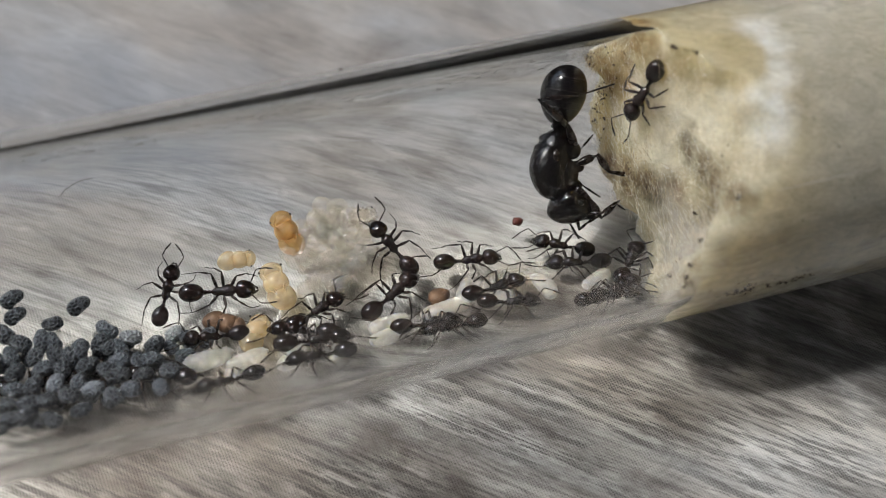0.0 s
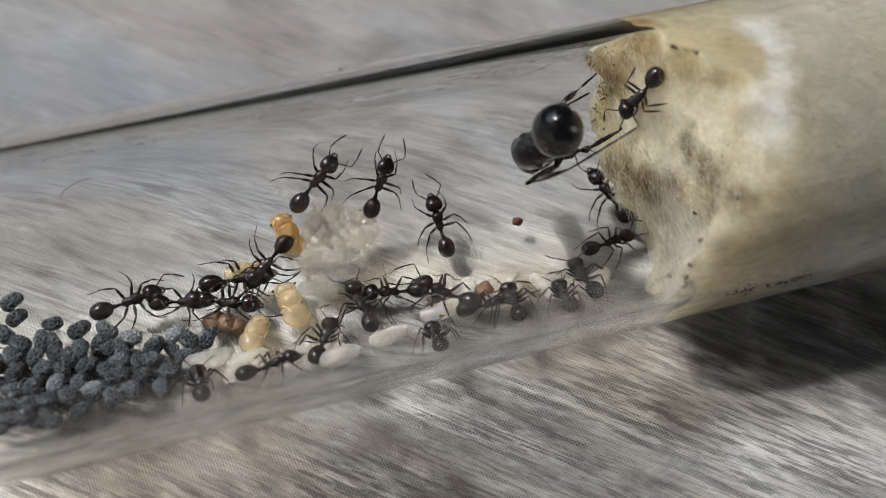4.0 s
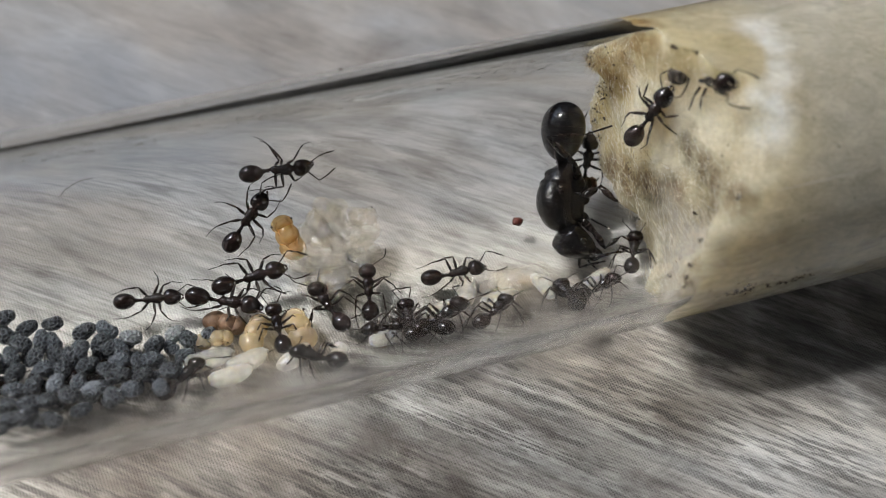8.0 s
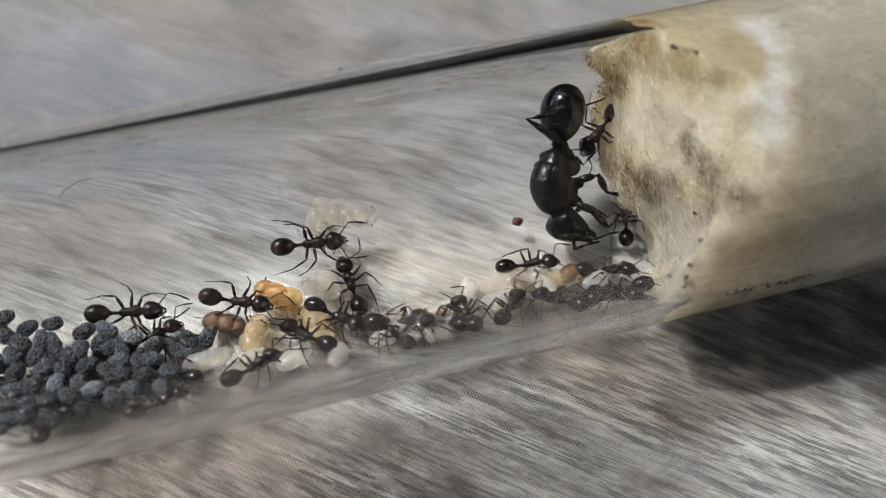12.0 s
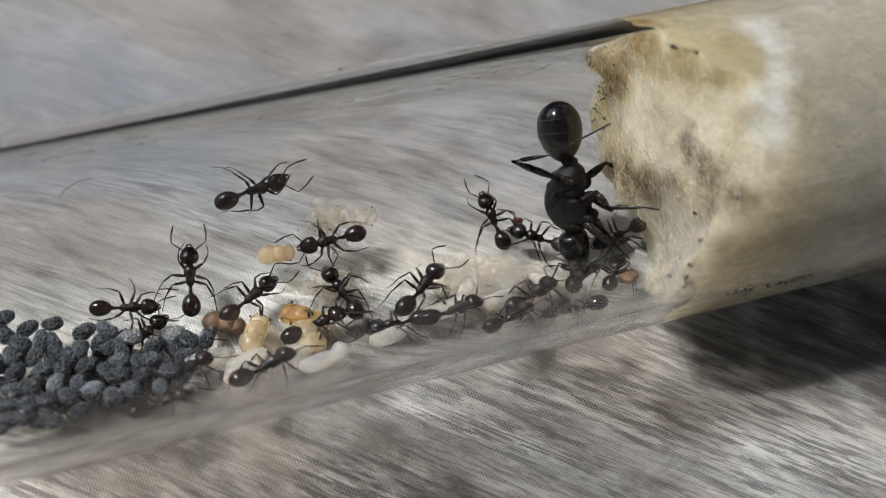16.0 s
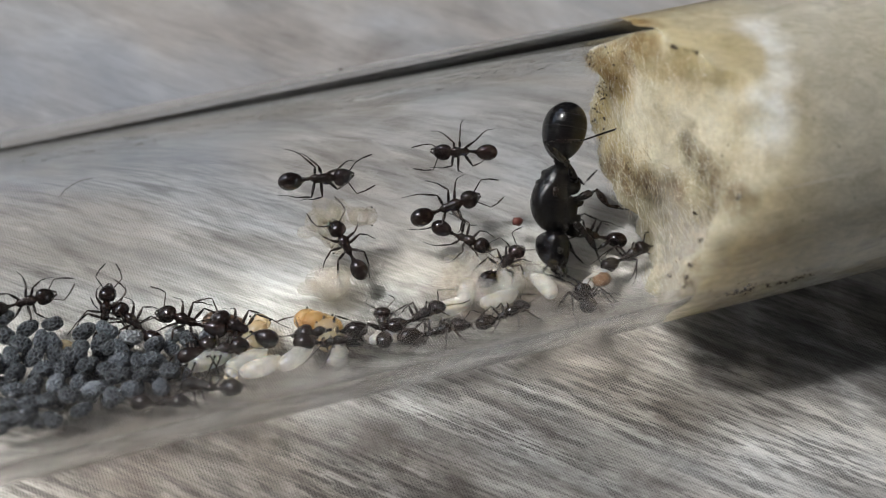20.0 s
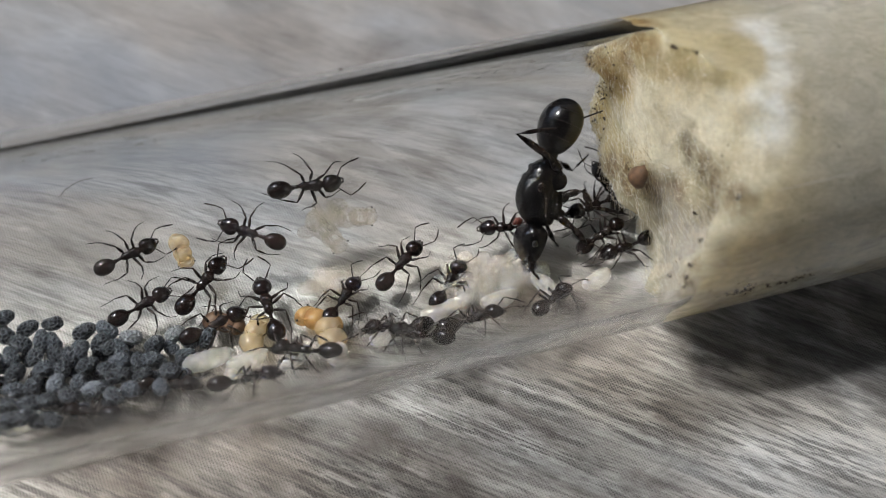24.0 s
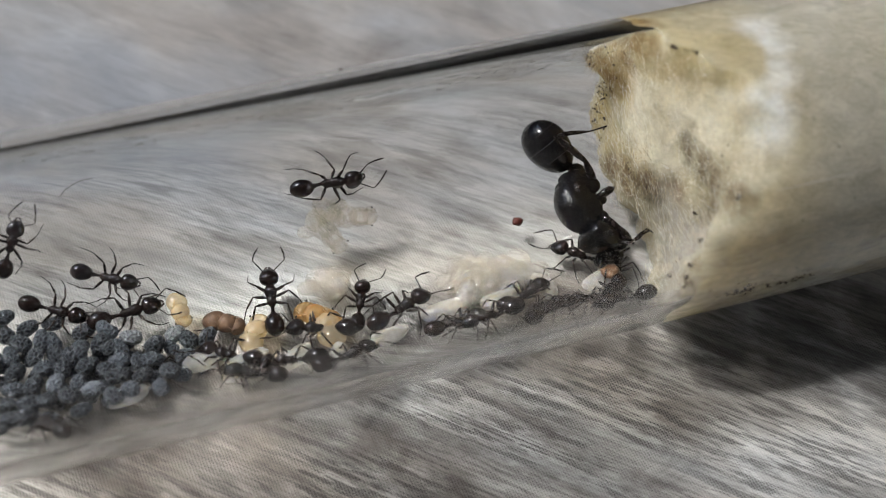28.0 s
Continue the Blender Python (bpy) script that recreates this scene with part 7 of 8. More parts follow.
    roam(workers[17], [(0, -11.59, -4.63, 2.49, 40, -3, -176), (1, -11.29, -4.57, 2.44, 39, -6, -172), (2, -11.95, -4.01, 2.03, 33, 9, 166), (3, -13.84, -4.74, 2.73, 33, 28, 144), (3.5, -13.84, -4.71, 2.65, 35, 24, 149), (4, -12.93, -4.10, 2.26, 3, 35, 90), (4.5, -12.02, -3.49, 1.87, -24, 18, 35), (5.5, -10.19, -2.18, 1.24, -2, 18, 84), (6, -10.40, -3.76, 1.93, -24, 21, 39), (7, -11.97, -3.72, 2.00, -15, 28, 60), (8, -13.56, -3.20, 1.61, -19, 19, 43), (8.5, -13.74, -1.13, 1.04, 1, 9, 95), (8.75, -13.83, -0.07, 0.96, 2, 3, 48), (9, -13.92, 1.00, 0.87, 8, 0, 2), (9.25, -14.69, 0.25, 0.92, 5, 0, -67), (9.5, -15.47, -0.51, 0.97, 3, -3, -136), (9.67, -15.98, -1.00, 1.01, -7, -6, -77), (9.83, -16.49, -1.50, 1.06, -14, 1, -18), (10, -17.01, -2.00, 1.11, -12, 11, 40), (11, -18.82, -0.14, 0.82, -1, 0, 27), (11.5, -16.78, 0.17, 0.95, 1, 0, 9), (12, -14.73, 0.48, 0.82, 4, -1, 13), (12.5, -14.67, 0.40, 0.82, 3, -1, 13), (14.5, -15.66, 2.50, 1.25, 20, 3, -7), (15, -15.66, 2.53, 1.26, 21, 2, -6), (16, -15.69, 2.59, 1.29, 21, 4, -11), (16.25, -15.84, 3.33, 1.77, 19, -22, 40), (16.5, -15.99, 4.08, 2.25, -7, -35, 102), (16.75, -16.15, 4.78, 2.79, -38, -20, 152), (17, -16.30, 5.47, 3.33, -49, 9, -172), (17.33, -15.29, 5.31, 3.16, -23, 44, -118), (17.67, -14.28, 5.14, 2.98, 30, 35, -41), (18, -13.26, 4.98, 2.80, 44, -4, 4), (19, -11.62, 4.59, 2.57, 28, -30, 43), (19.17, -11.83, 3.58, 2.09, 33, -8, -4), (19.33, -12.04, 2.57, 1.61, 20, 10, -51), (19.5, -12.25, 1.55, 1.12, -2, 13, -101), (19.75, -12.57, -0.12, 1.09, -6, 8, -31), (20, -12.89, -1.80, 1.06, -11, 9, 40), (21, -14.74, -2.90, 1.58, 7, 23, 107), (21.25, -14.50, -3.30, 1.71, -24, 14, 34), (21.5, -14.26, -3.70, 1.85, -27, -16, -29), (23.5, -14.26, -3.69, 1.84, -28, -14, -25), (24, -14.26, -3.69, 1.84, -28, -14, -24), (25, -14.26, -3.69, 1.83, -28, -13, -23), (25.33, -14.89, -3.11, 1.58, -10, -26, -79), (25.67, -15.53, -2.54, 1.33, 11, -18, -138), (26, -16.17, -1.97, 1.08, 16, 2, 171), (27, -16.17, -1.97, 1.08, 15, 4, 166), (27.33, -15.80, -1.88, 1.06, 12, -9, -140), (27.67, -15.44, -1.79, 1.04, -1, -14, -84), (28, -15.07, -1.69, 1.02, -12, -7, -29)])
    roam(workers[18], [(0, -14.88, -2.62, 1.31, 19, 10, 154), (1, -14.88, -2.62, 1.31, 20, 9, 157), (2, -14.11, -1.46, 0.95, 12, 0, -179), (2.5, -13.54, -0.04, 0.96, 6, -3, 121), (3, -12.98, 1.37, 0.98, 6, -10, 59), (3.5, -15.57, 2.99, 1.47, 23, -8, 17), (5.5, -14.92, 2.39, 1.21, 19, 0, -1), (6, -14.87, 2.68, 1.32, 22, -2, 5), (6.5, -14.00, 4.00, 2.19, 18, -30, 57), (7, -13.14, 5.28, 3.11, 47, -5, 5), (7.5, -10.90, 5.39, 3.45, 50, -6, 5), (8, -8.65, 5.65, 3.66, 42, -35, 33), (8.25, -9.65, 5.52, 3.55, -30, -44, 131), (8.5, -10.64, 5.38, 3.45, -49, 7, -174), (8.75, -11.64, 5.28, 3.31, -32, -39, 133), (9, -12.63, 5.19, 3.18, 32, -37, 44), (9.25, -12.18, 4.60, 2.70, 41, -1, -4), (9.5, -11.73, 4.02, 2.21, 20, 29, -54), (9.75, -11.28, 3.36, 1.84, 29, 1, 6), (10, -10.82, 2.70, 1.46, 9, -21, 66), (11, -11.35, 3.12, 1.75, 5, -26, 79), (11.5, -10.70, 2.26, 1.36, 15, -12, 26), (12, -10.05, 1.41, 0.96, 10, 5, -23), (12.5, -10.92, 1.70, 1.01, 13, 2, -10), (13.5, -11.48, 2.68, 1.48, 18, -14, 29), (14.5, -12.05, 3.66, 1.95, 10, -30, 71), (15, -11.53, 3.50, 1.80, 20, -23, 47), (16, -12.24, 3.43, 1.82, 5, -29, 79), (17, -13.61, 2.26, 1.25, -13, -14, 133), (18, -13.41, 2.52, 1.37, -11, -18, 124), (19, -13.74, 2.34, 1.26, -12, -15, 131), (20, -12.84, 0.88, 0.90, -6, -4, 147), (20.25, -12.33, 1.58, 1.11, 0, -13, 102), (20.5, -11.82, 2.29, 1.33, 11, -16, 54), (21, -10.81, 3.69, 1.81, 31, 0, 0), (21.5, -9.41, 3.08, 1.54, 23, 11, -25), (22.5, -10.53, 3.37, 1.72, 27, -7, 11), (23.5, -11.65, 3.66, 1.90, 20, -24, 49), (24, -11.62, 3.03, 1.52, 20, -16, 37), (24.5, -11.50, 3.46, 1.74, -8, -28, 102), (25, -11.37, 3.90, 1.96, -31, -10, 164), (25.5, -11.64, 3.53, 1.78, -13, -27, 114), (26, -11.90, 3.16, 1.60, 14, -23, 58), (27, -13.51, 2.55, 1.34, 10, -19, 61), (28, -15.70, 2.28, 1.17, 18, -1, 4)])
    roam(workers[19], [(0, -20.86, -1.06, 0.88, -8, -1, -7), (1, -20.86, -1.06, 0.88, -8, -2, -12), (1.5, -19.72, 0.87, 1.00, 4, -6, 59), (2, -18.58, 2.78, 1.37, 21, -8, 19), (2.33, -18.77, 3.20, 1.59, 1, -26, 76), (2.67, -18.95, 3.61, 1.81, -26, -18, 138), (3, -19.13, 4.03, 2.04, -33, 7, -169), (3.25, -19.60, 1.41, 1.09, -2, 11, -100), (3.38, -19.84, 0.03, 1.01, 2, 3, -140), (3.5, -20.07, -1.36, 0.93, 11, 0, 179), (5.5, -18.08, -1.14, 0.90, 8, 4, 157), (6, -17.89, -1.54, 0.97, 12, -3, -167), (7, -17.89, -1.54, 0.97, 12, 1, 178), (8, -17.90, -1.54, 0.97, 12, 2, 170), (9, -17.57, -3.85, 1.96, 26, -21, -143), (9.5, -16.74, -4.35, 2.38, 38, 3, 179), (10, -15.90, -4.85, 2.79, 32, 30, 142), (11, -17.19, -4.41, 2.35, 34, 18, 156), (11.25, -16.45, -3.94, 2.10, 4, 34, 94), (11.5, -15.71, -3.47, 1.86, -25, 17, 32), (11.75, -14.97, -3.00, 1.59, -3, 25, 88), (12, -14.23, -2.54, 1.33, 16, 13, 142), (12.5, -14.16, -2.55, 1.30, 18, 11, 150), (13.5, -14.64, -1.12, 1.06, 6, 10, 84), (14.5, -15.12, 0.30, 0.82, 2, -1, 19), (15, -14.57, 0.58, 0.83, 4, -1, 15), (16, -15.22, 0.62, 0.86, 4, -3, 32), (17, -15.77, 2.72, 1.36, 20, 9, -23), (18, -15.67, 2.69, 1.35, 20, 10, -25), (19, -15.89, 2.25, 1.21, 15, 11, -35), (19.5, -16.39, 2.36, 1.27, 18, -6, 17), (20, -16.89, 2.47, 1.33, 7, -19, 71), (20.17, -17.02, 1.84, 1.21, 14, -10, 12), (20.33, -17.14, 1.21, 1.09, 11, 2, -44), (20.5, -17.27, 0.58, 0.97, -1, 5, -101), (20.67, -17.39, -0.06, 0.97, -4, 5, -44), (20.83, -17.52, -0.70, 0.96, -5, 8, 14), (21, -17.64, -1.33, 0.96, -3, 10, 72), (21.5, -16.98, -0.76, 0.84, -6, 1, 9), (22.5, -15.93, 0.99, 1.02, 4, -7, 59), (23.5, -14.88, 2.73, 1.35, 21, -8, 20), (24, -14.94, 2.55, 1.28, 20, -6, 17), (25, -15.40, 2.47, 1.24, 20, 0, 1), (26, -15.60, 2.43, 1.23, 19, 3, -9), (27, -15.72, 2.16, 1.14, 17, 4, -12), (27.17, -16.30, 2.33, 1.25, 12, -15, 44), (27.33, -16.88, 2.50, 1.36, -7, -20, 104), (27.5, -17.46, 2.67, 1.47, -21, -7, 162), (27.67, -18.05, 2.86, 1.52, -18, 16, -145), (27.83, -18.63, 3.06, 1.56, 4, 25, -85), (28, -19.21, 3.26, 1.61, 24, 12, -26)])
    roam(workers[20], [(0, -17.54, -1.45, 0.95, -12, -2, -8), (0.25, -17.87, -2.28, 1.31, -7, -18, -57), (0.5, -18.20, -3.11, 1.67, 10, -24, -112), (0.75, -18.53, -3.91, 2.11, 31, -14, -153), (1, -18.87, -4.70, 2.55, 40, 7, 172), (1.25, -18.64, -3.75, 2.04, 22, 24, 128), (1.5, -18.42, -2.79, 1.53, -5, 23, 77), (1.75, -18.19, -1.77, 1.18, 6, 14, 129), (2, -17.97, -0.74, 0.84, 6, 0, 178), (2.5, -19.68, 1.58, 1.13, -8, -10, 127), (2.75, -20.53, 2.68, 1.51, -23, 0, 170), (3, -21.38, 3.79, 1.88, -27, 18, -149), (3.25, -21.33, 1.05, 1.03, 0, 9, -89), (3.5, -21.29, -1.81, 1.03, 14, -5, -160), (4, -21.10, -0.39, 1.03, 6, -3, 141), (4.5, -20.91, 1.03, 1.03, 1, -8, 82), (5, -20.73, 2.39, 1.44, -15, -14, 126), (5.5, -20.54, 3.75, 1.86, -31, -7, 169), (5.62, -20.81, 2.57, 1.47, -20, 8, -149), (5.75, -21.09, 1.39, 1.09, -2, 11, -103), (5.88, -21.36, 0.16, 0.99, 1, 5, -150), (6, -21.63, -1.08, 0.89, 8, 3, 163), (7, -21.63, -1.08, 0.89, 8, 3, 163), (8, -21.63, -1.08, 0.89, 8, 3, 163), (8.25, -20.76, 0.74, 1.16, 4, -9, 113), (8.5, -19.89, 2.57, 1.43, 10, -19, 62), (9, -18.14, 5.61, 3.52, 49, -16, 13), (9.25, -19.04, 3.59, 2.32, 31, 14, -45), (9.5, -19.93, 1.57, 1.13, -5, 12, -112), (9.75, -20.82, -0.77, 1.34, 8, 10, -170), (10, -21.72, -3.11, 1.55, 17, 20, 131), (11, -19.81, -4.78, 2.84, -9, 42, 77), (12, -19.86, -4.64, 2.53, -22, 35, 55), (12.5, -19.87, -4.62, 2.48, -36, 18, 23), (14.5, -18.68, -4.22, 2.18, -33, -16, -23), (14.75, -16.70, -4.80, 2.84, -40, -16, -18), (14.88, -15.71, -5.11, 3.15, -45, 15, 13), (15, -14.72, -5.43, 3.46, -28, 43, 52), (16, -14.75, -5.28, 3.12, -44, 19, 18), (17, -14.75, -5.27, 3.10, -47, -6, -6), (18, -14.75, -5.28, 3.12, -44, -18, -18), (19, -14.75, -5.29, 3.13, -43, -23, -23), (20, -14.75, -5.29, 3.14, -41, -25, -26), (20.17, -15.36, -5.01, 2.94, 0, -45, -95), (20.33, -15.97, -4.73, 2.73, 37, -21, -160), (20.5, -16.58, -4.44, 2.53, 35, 18, 156), (20.75, -17.49, -4.06, 2.17, 7, 34, 98), (21, -18.40, -3.67, 1.82, -24, 20, 39), (21.25, -18.30, -3.64, 1.80, 12, 28, 115), (21.5, -18.20, -3.62, 1.77, 30, -1, -179), (23.5, -16.28, -3.71, 1.85, 29, 13, 158), (24, -18.34, -4.35, 2.33, 31, 21, 149), (25, -20.55, -4.29, 2.25, 35, 13, 161), (26, -20.58, -4.63, 2.63, 31, 28, 142), (27, -20.52, -4.55, 2.62, 29, 29, 139), (28, -19.97, -5.19, 3.23, 25, 42, 125)])
    roam(workers[21], [(0, -6.67, -2.85, 1.39, -23, -4, -9), (0.33, -6.60, -2.35, 1.25, -18, 10, 39), (0.67, -6.53, -1.85, 1.11, -4, 14, 90), (1, -6.46, -1.35, 0.97, 8, 7, 141), (1.5, -6.31, -1.39, 0.96, -5, 10, 66), (2, -6.16, -1.43, 0.95, -11, -1, -7), (3, -6.30, -3.25, 1.60, -25, -11, -21), (3.12, -7.08, -1.79, 1.28, -16, 5, 48), (3.25, -7.87, -0.33, 0.96, 1, 2, 118), (3.38, -8.65, 1.15, 1.13, 10, -5, 61), (3.5, -9.43, 2.63, 1.30, 21, -2, 4), (5.5, -9.79, 2.91, 1.42, 23, 5, -11), (6, -9.41, 2.35, 1.22, 17, 8, -24), (7, -7.52, 0.66, 0.85, 5, 2, -21), (8, -9.03, 2.74, 1.34, 22, -2, 4), (9, -8.60, 3.67, 1.89, 23, -21, 40), (10, -7.42, 3.81, 1.93, 29, -15, 26), (10.5, -7.26, 2.71, 1.50, 11, -20, 71), (11, -7.11, 1.60, 1.06, -6, -12, 115), (11.5, -6.33, 2.75, 1.51, 18, -15, 53), (12, -5.55, 3.91, 1.95, 33, 3, -5), (12.5, -3.69, 3.26, 1.60, 26, 7, -14), (13, -4.13, 1.35, 1.29, 11, 6, -59), (13.5, -4.57, -0.55, 0.97, 1, -4, -103), (14, -5.01, -2.38, 1.61, -13, -17, -67), (14.5, -5.45, -4.22, 2.25, -32, -18, -27), (14.67, -6.51, -4.24, 2.26, -34, 14, 19), (14.83, -7.56, -4.26, 2.27, -8, 36, 77), (15, -8.62, -4.28, 2.27, 28, 25, 141), (15.5, -9.04, -4.25, 2.25, -6, 36, 80), (16, -9.45, -4.22, 2.22, -33, 16, 24), (17, -9.75, -1.68, 1.01, -13, -3, -14), (17.33, -10.03, -2.05, 1.15, -11, 12, 35), (17.67, -10.31, -2.42, 1.30, 3, 20, 88), (18, -10.58, -2.79, 1.44, 18, 15, 142), (19, -10.58, -2.76, 1.39, 20, 12, 150), (20, -10.30, -0.45, 0.84, 3, 2, 138), (21, -8.29, 0.37, 0.83, -3, -1, 159), (21.5, -10.02, 1.33, 0.96, -9, -5, 152), (23.5, -8.94, 1.88, 1.11, -12, -9, 143), (24, -8.63, 0.63, 0.91, 0, -5, 93), (24.5, -8.70, 1.37, 1.02, 10, -6, 46), (25, -8.77, 2.11, 1.12, 17, 0, -1), (25.5, -9.26, 2.15, 1.16, 7, -16, 64), (26, -9.75, 2.19, 1.20, -12, -13, 133), (27, -10.93, 0.69, 0.90, 1, -5, 83), (28, -8.35, 1.09, 1.02, 1, -9, 84)])
    roam(workers[22], [(0, -0.79, -3.72, 1.84, -31, -6, -10), (1, -0.28, -5.09, 2.91, -45, -5, -5), (1.25, -0.68, -4.18, 2.33, -28, 25, 47), (1.5, -1.07, -3.27, 1.75, 10, 26, 113), (1.75, -1.47, -2.28, 1.34, -5, 19, 62), (2, -1.87, -1.28, 0.92, -10, 3, 17), (3, -4.17, -2.45, 1.39, 0, 20, 89), (3.5, -3.92, -1.69, 1.06, 3, 13, 102), (5.5, -3.84, 0.78, 0.96, 3, -6, 66), (6, -3.80, 0.64, 0.98, 1, -5, 76), (7, -4.24, 1.86, 1.06, 13, -8, 30), (7.5, -4.90, 0.87, 0.97, 5, -6, 69), (8, -5.57, -0.11, 0.88, 0, 1, 108), (9, -5.03, -1.49, 0.98, -10, 7, 35), (9.5, -5.28, 2.28, 1.33, -1, -19, 94), (10, -5.52, 5.47, 3.37, -47, -19, 164), (10.25, -6.04, 3.40, 2.22, -31, 6, -153), (10.5, -6.56, 1.33, 1.08, -2, 11, -103), (10.75, -7.08, -1.02, 1.39, 12, 6, -157), (11, -7.60, -3.37, 1.71, 24, 15, 149), (12, -7.15, -2.16, 1.28, 11, 14, 130), (12.5, -7.14, -2.11, 1.18, 14, 10, 144), (13, -7.78, -2.73, 1.49, 23, -4, -176), (13.5, -8.43, -3.36, 1.80, 20, -21, -136), (13.83, -8.85, -3.75, 2.05, 30, 9, 173), (14.17, -9.28, -4.15, 2.30, 11, 36, 117), (14.5, -9.71, -4.54, 2.55, -26, 31, 46), (14.75, -10.97, -5.01, 2.97, -45, 5, 8), (15, -12.23, -5.48, 3.39, -45, -25, -23), (15.25, -12.53, -4.81, 2.84, -38, 22, 32), (15.5, -12.84, -4.15, 2.30, 14, 34, 114), (15.75, -13.14, -3.43, 1.83, -10, 28, 64), (16, -13.44, -2.71, 1.36, -20, 9, 23), (17, -13.45, -2.69, 1.32, -22, 1, 3), (18, -13.46, -2.69, 1.33, -22, -3, -9), (19, -13.46, -2.70, 1.33, -21, -6, -14), (19.33, -13.15, -3.45, 1.84, -20, 21, 30), (19.67, -12.84, -4.19, 2.35, 5, 38, 86), (20, -12.54, -4.94, 2.86, 35, 28, 147), (21, -12.98, -5.62, 3.64, 27, 47, 125), (21.5, -12.98, -5.55, 3.47, 33, 41, 135), (22.5, -11.74, -5.29, 3.17, -15, 46, 67), (23.5, -10.50, -5.04, 2.88, -41, 18, 19), (24, -10.51, -5.02, 2.84, -44, -3, -4), (24.33, -10.84, -4.67, 2.56, -25, -34, -56), (24.67, -11.18, -4.33, 2.28, 17, -33, -127), (25, -11.52, -3.98, 2.00, 34, -1, -179), (26, -14.60, -3.60, 1.80, 30, 8, 165), (27, -10.32, -4.59, 2.63, 29, 29, 139), (28, -10.31, -4.54, 2.51, 32, 24, 147)])
    roam(workers[23], [(0, 8.58, -5.48, 3.35, -47, -17, -15), (1, 8.55, -5.51, 3.44, -43, -29, -27), (2, 8.52, -5.54, 3.51, -40, -35, -34), (3, 8.50, -5.56, 3.56, -38, -37, -38), (3.12, 9.12, -4.30, 2.59, -39, 0, 11), (3.25, 9.73, -3.03, 1.63, -10, 24, 66), (3.38, 10.34, -1.50, 1.22, -9, 10, 29), (3.5, 10.96, 0.02, 0.80, 0, 0, -9), (4.5, 10.55, -0.70, 0.97, -2, 6, 43), (5.5, 10.14, -1.42, 1.13, 1, 12, 95), (6, 10.26, -2.72, 1.45, -8, 21, 68), (6.5, 10.13, -3.06, 1.55, -22, 12, 30), (7, 10.00, -3.39, 1.65, -28, -3, -5), (8, 11.85, -1.29, 0.97, -5, 9, 61), (9, 11.16, -0.61, 0.86, 3, 3, 134), (10, 11.32, 0.63, 0.85, -4, -3, 141), (11, 12.47, 1.23, 0.94, 1, -10, 85), (12, 12.30, 1.27, 0.96, 3, -10, 70), (12.5, 12.33, 1.37, 0.98, 1, -11, 83), (14.5, 11.60, -0.11, 0.81, -1, 0, 17), (15, 11.39, -0.48, 0.82, -4, 1, 11), (16, 10.02, -2.87, 1.64, -14, 20, 53), (17, 11.39, -2.19, 1.34, -10, 15, 55), (17.33, 11.25, -1.77, 1.19, 2, 16, 115), (17.67, 11.11, -1.35, 1.04, 10, 6, 174), (18, 10.96, -0.93, 0.89, 5, -6, -129), (18.5, 10.79, -2.04, 1.27, 15, 11, 166), (19, 10.62, -3.15, 1.64, 3, 26, 97), (19.5, 11.00, -2.42, 1.32, -9, 18, 55), (20, 11.37, -1.69, 1.00, -13, 4, 17), (21, 12.01, -0.15, 0.86, -1, 1, 44), (21.5, 12.04, -0.50, 1.00, -2, 3, 57), (22.5, 12.03, 0.37, 5.15, -12, -32, 38), (23.5, 12.02, 1.24, 9.30, 18, -67, 1), (23.58, 11.97, 1.63, 8.06, -62, -42, 107), (23.67, 11.91, 2.01, 6.81, -59, 5, 141), (23.75, 11.86, 2.39, 5.56, -22, 39, -168), (23.88, 11.78, 2.97, 3.70, -28, 3, 151), (24, 11.70, 3.55, 1.83, -9, -29, 108), (24.25, 11.75, 3.03, 3.65, 1, -41, 63), (24.5, 11.80, 2.52, 5.48, 21, -44, 10), (25, 11.91, 1.50, 9.13, -71, -45, 92), (25.17, 11.46, 0.44, 8.10, -56, 4, 116), (25.33, 11.01, -0.62, 7.07, -15, 37, 161), (25.5, 10.56, -1.68, 6.04, 43, 23, -138), (25.75, 9.88, -3.26, 4.50, 25, 50, 153), (26, 9.20, -4.85, 2.95, -17, 41, 66), (27, 10.09, -3.93, 1.99, 26, 22, 142), (28, 10.32, -2.57, 1.36, -7, 20, 69)])
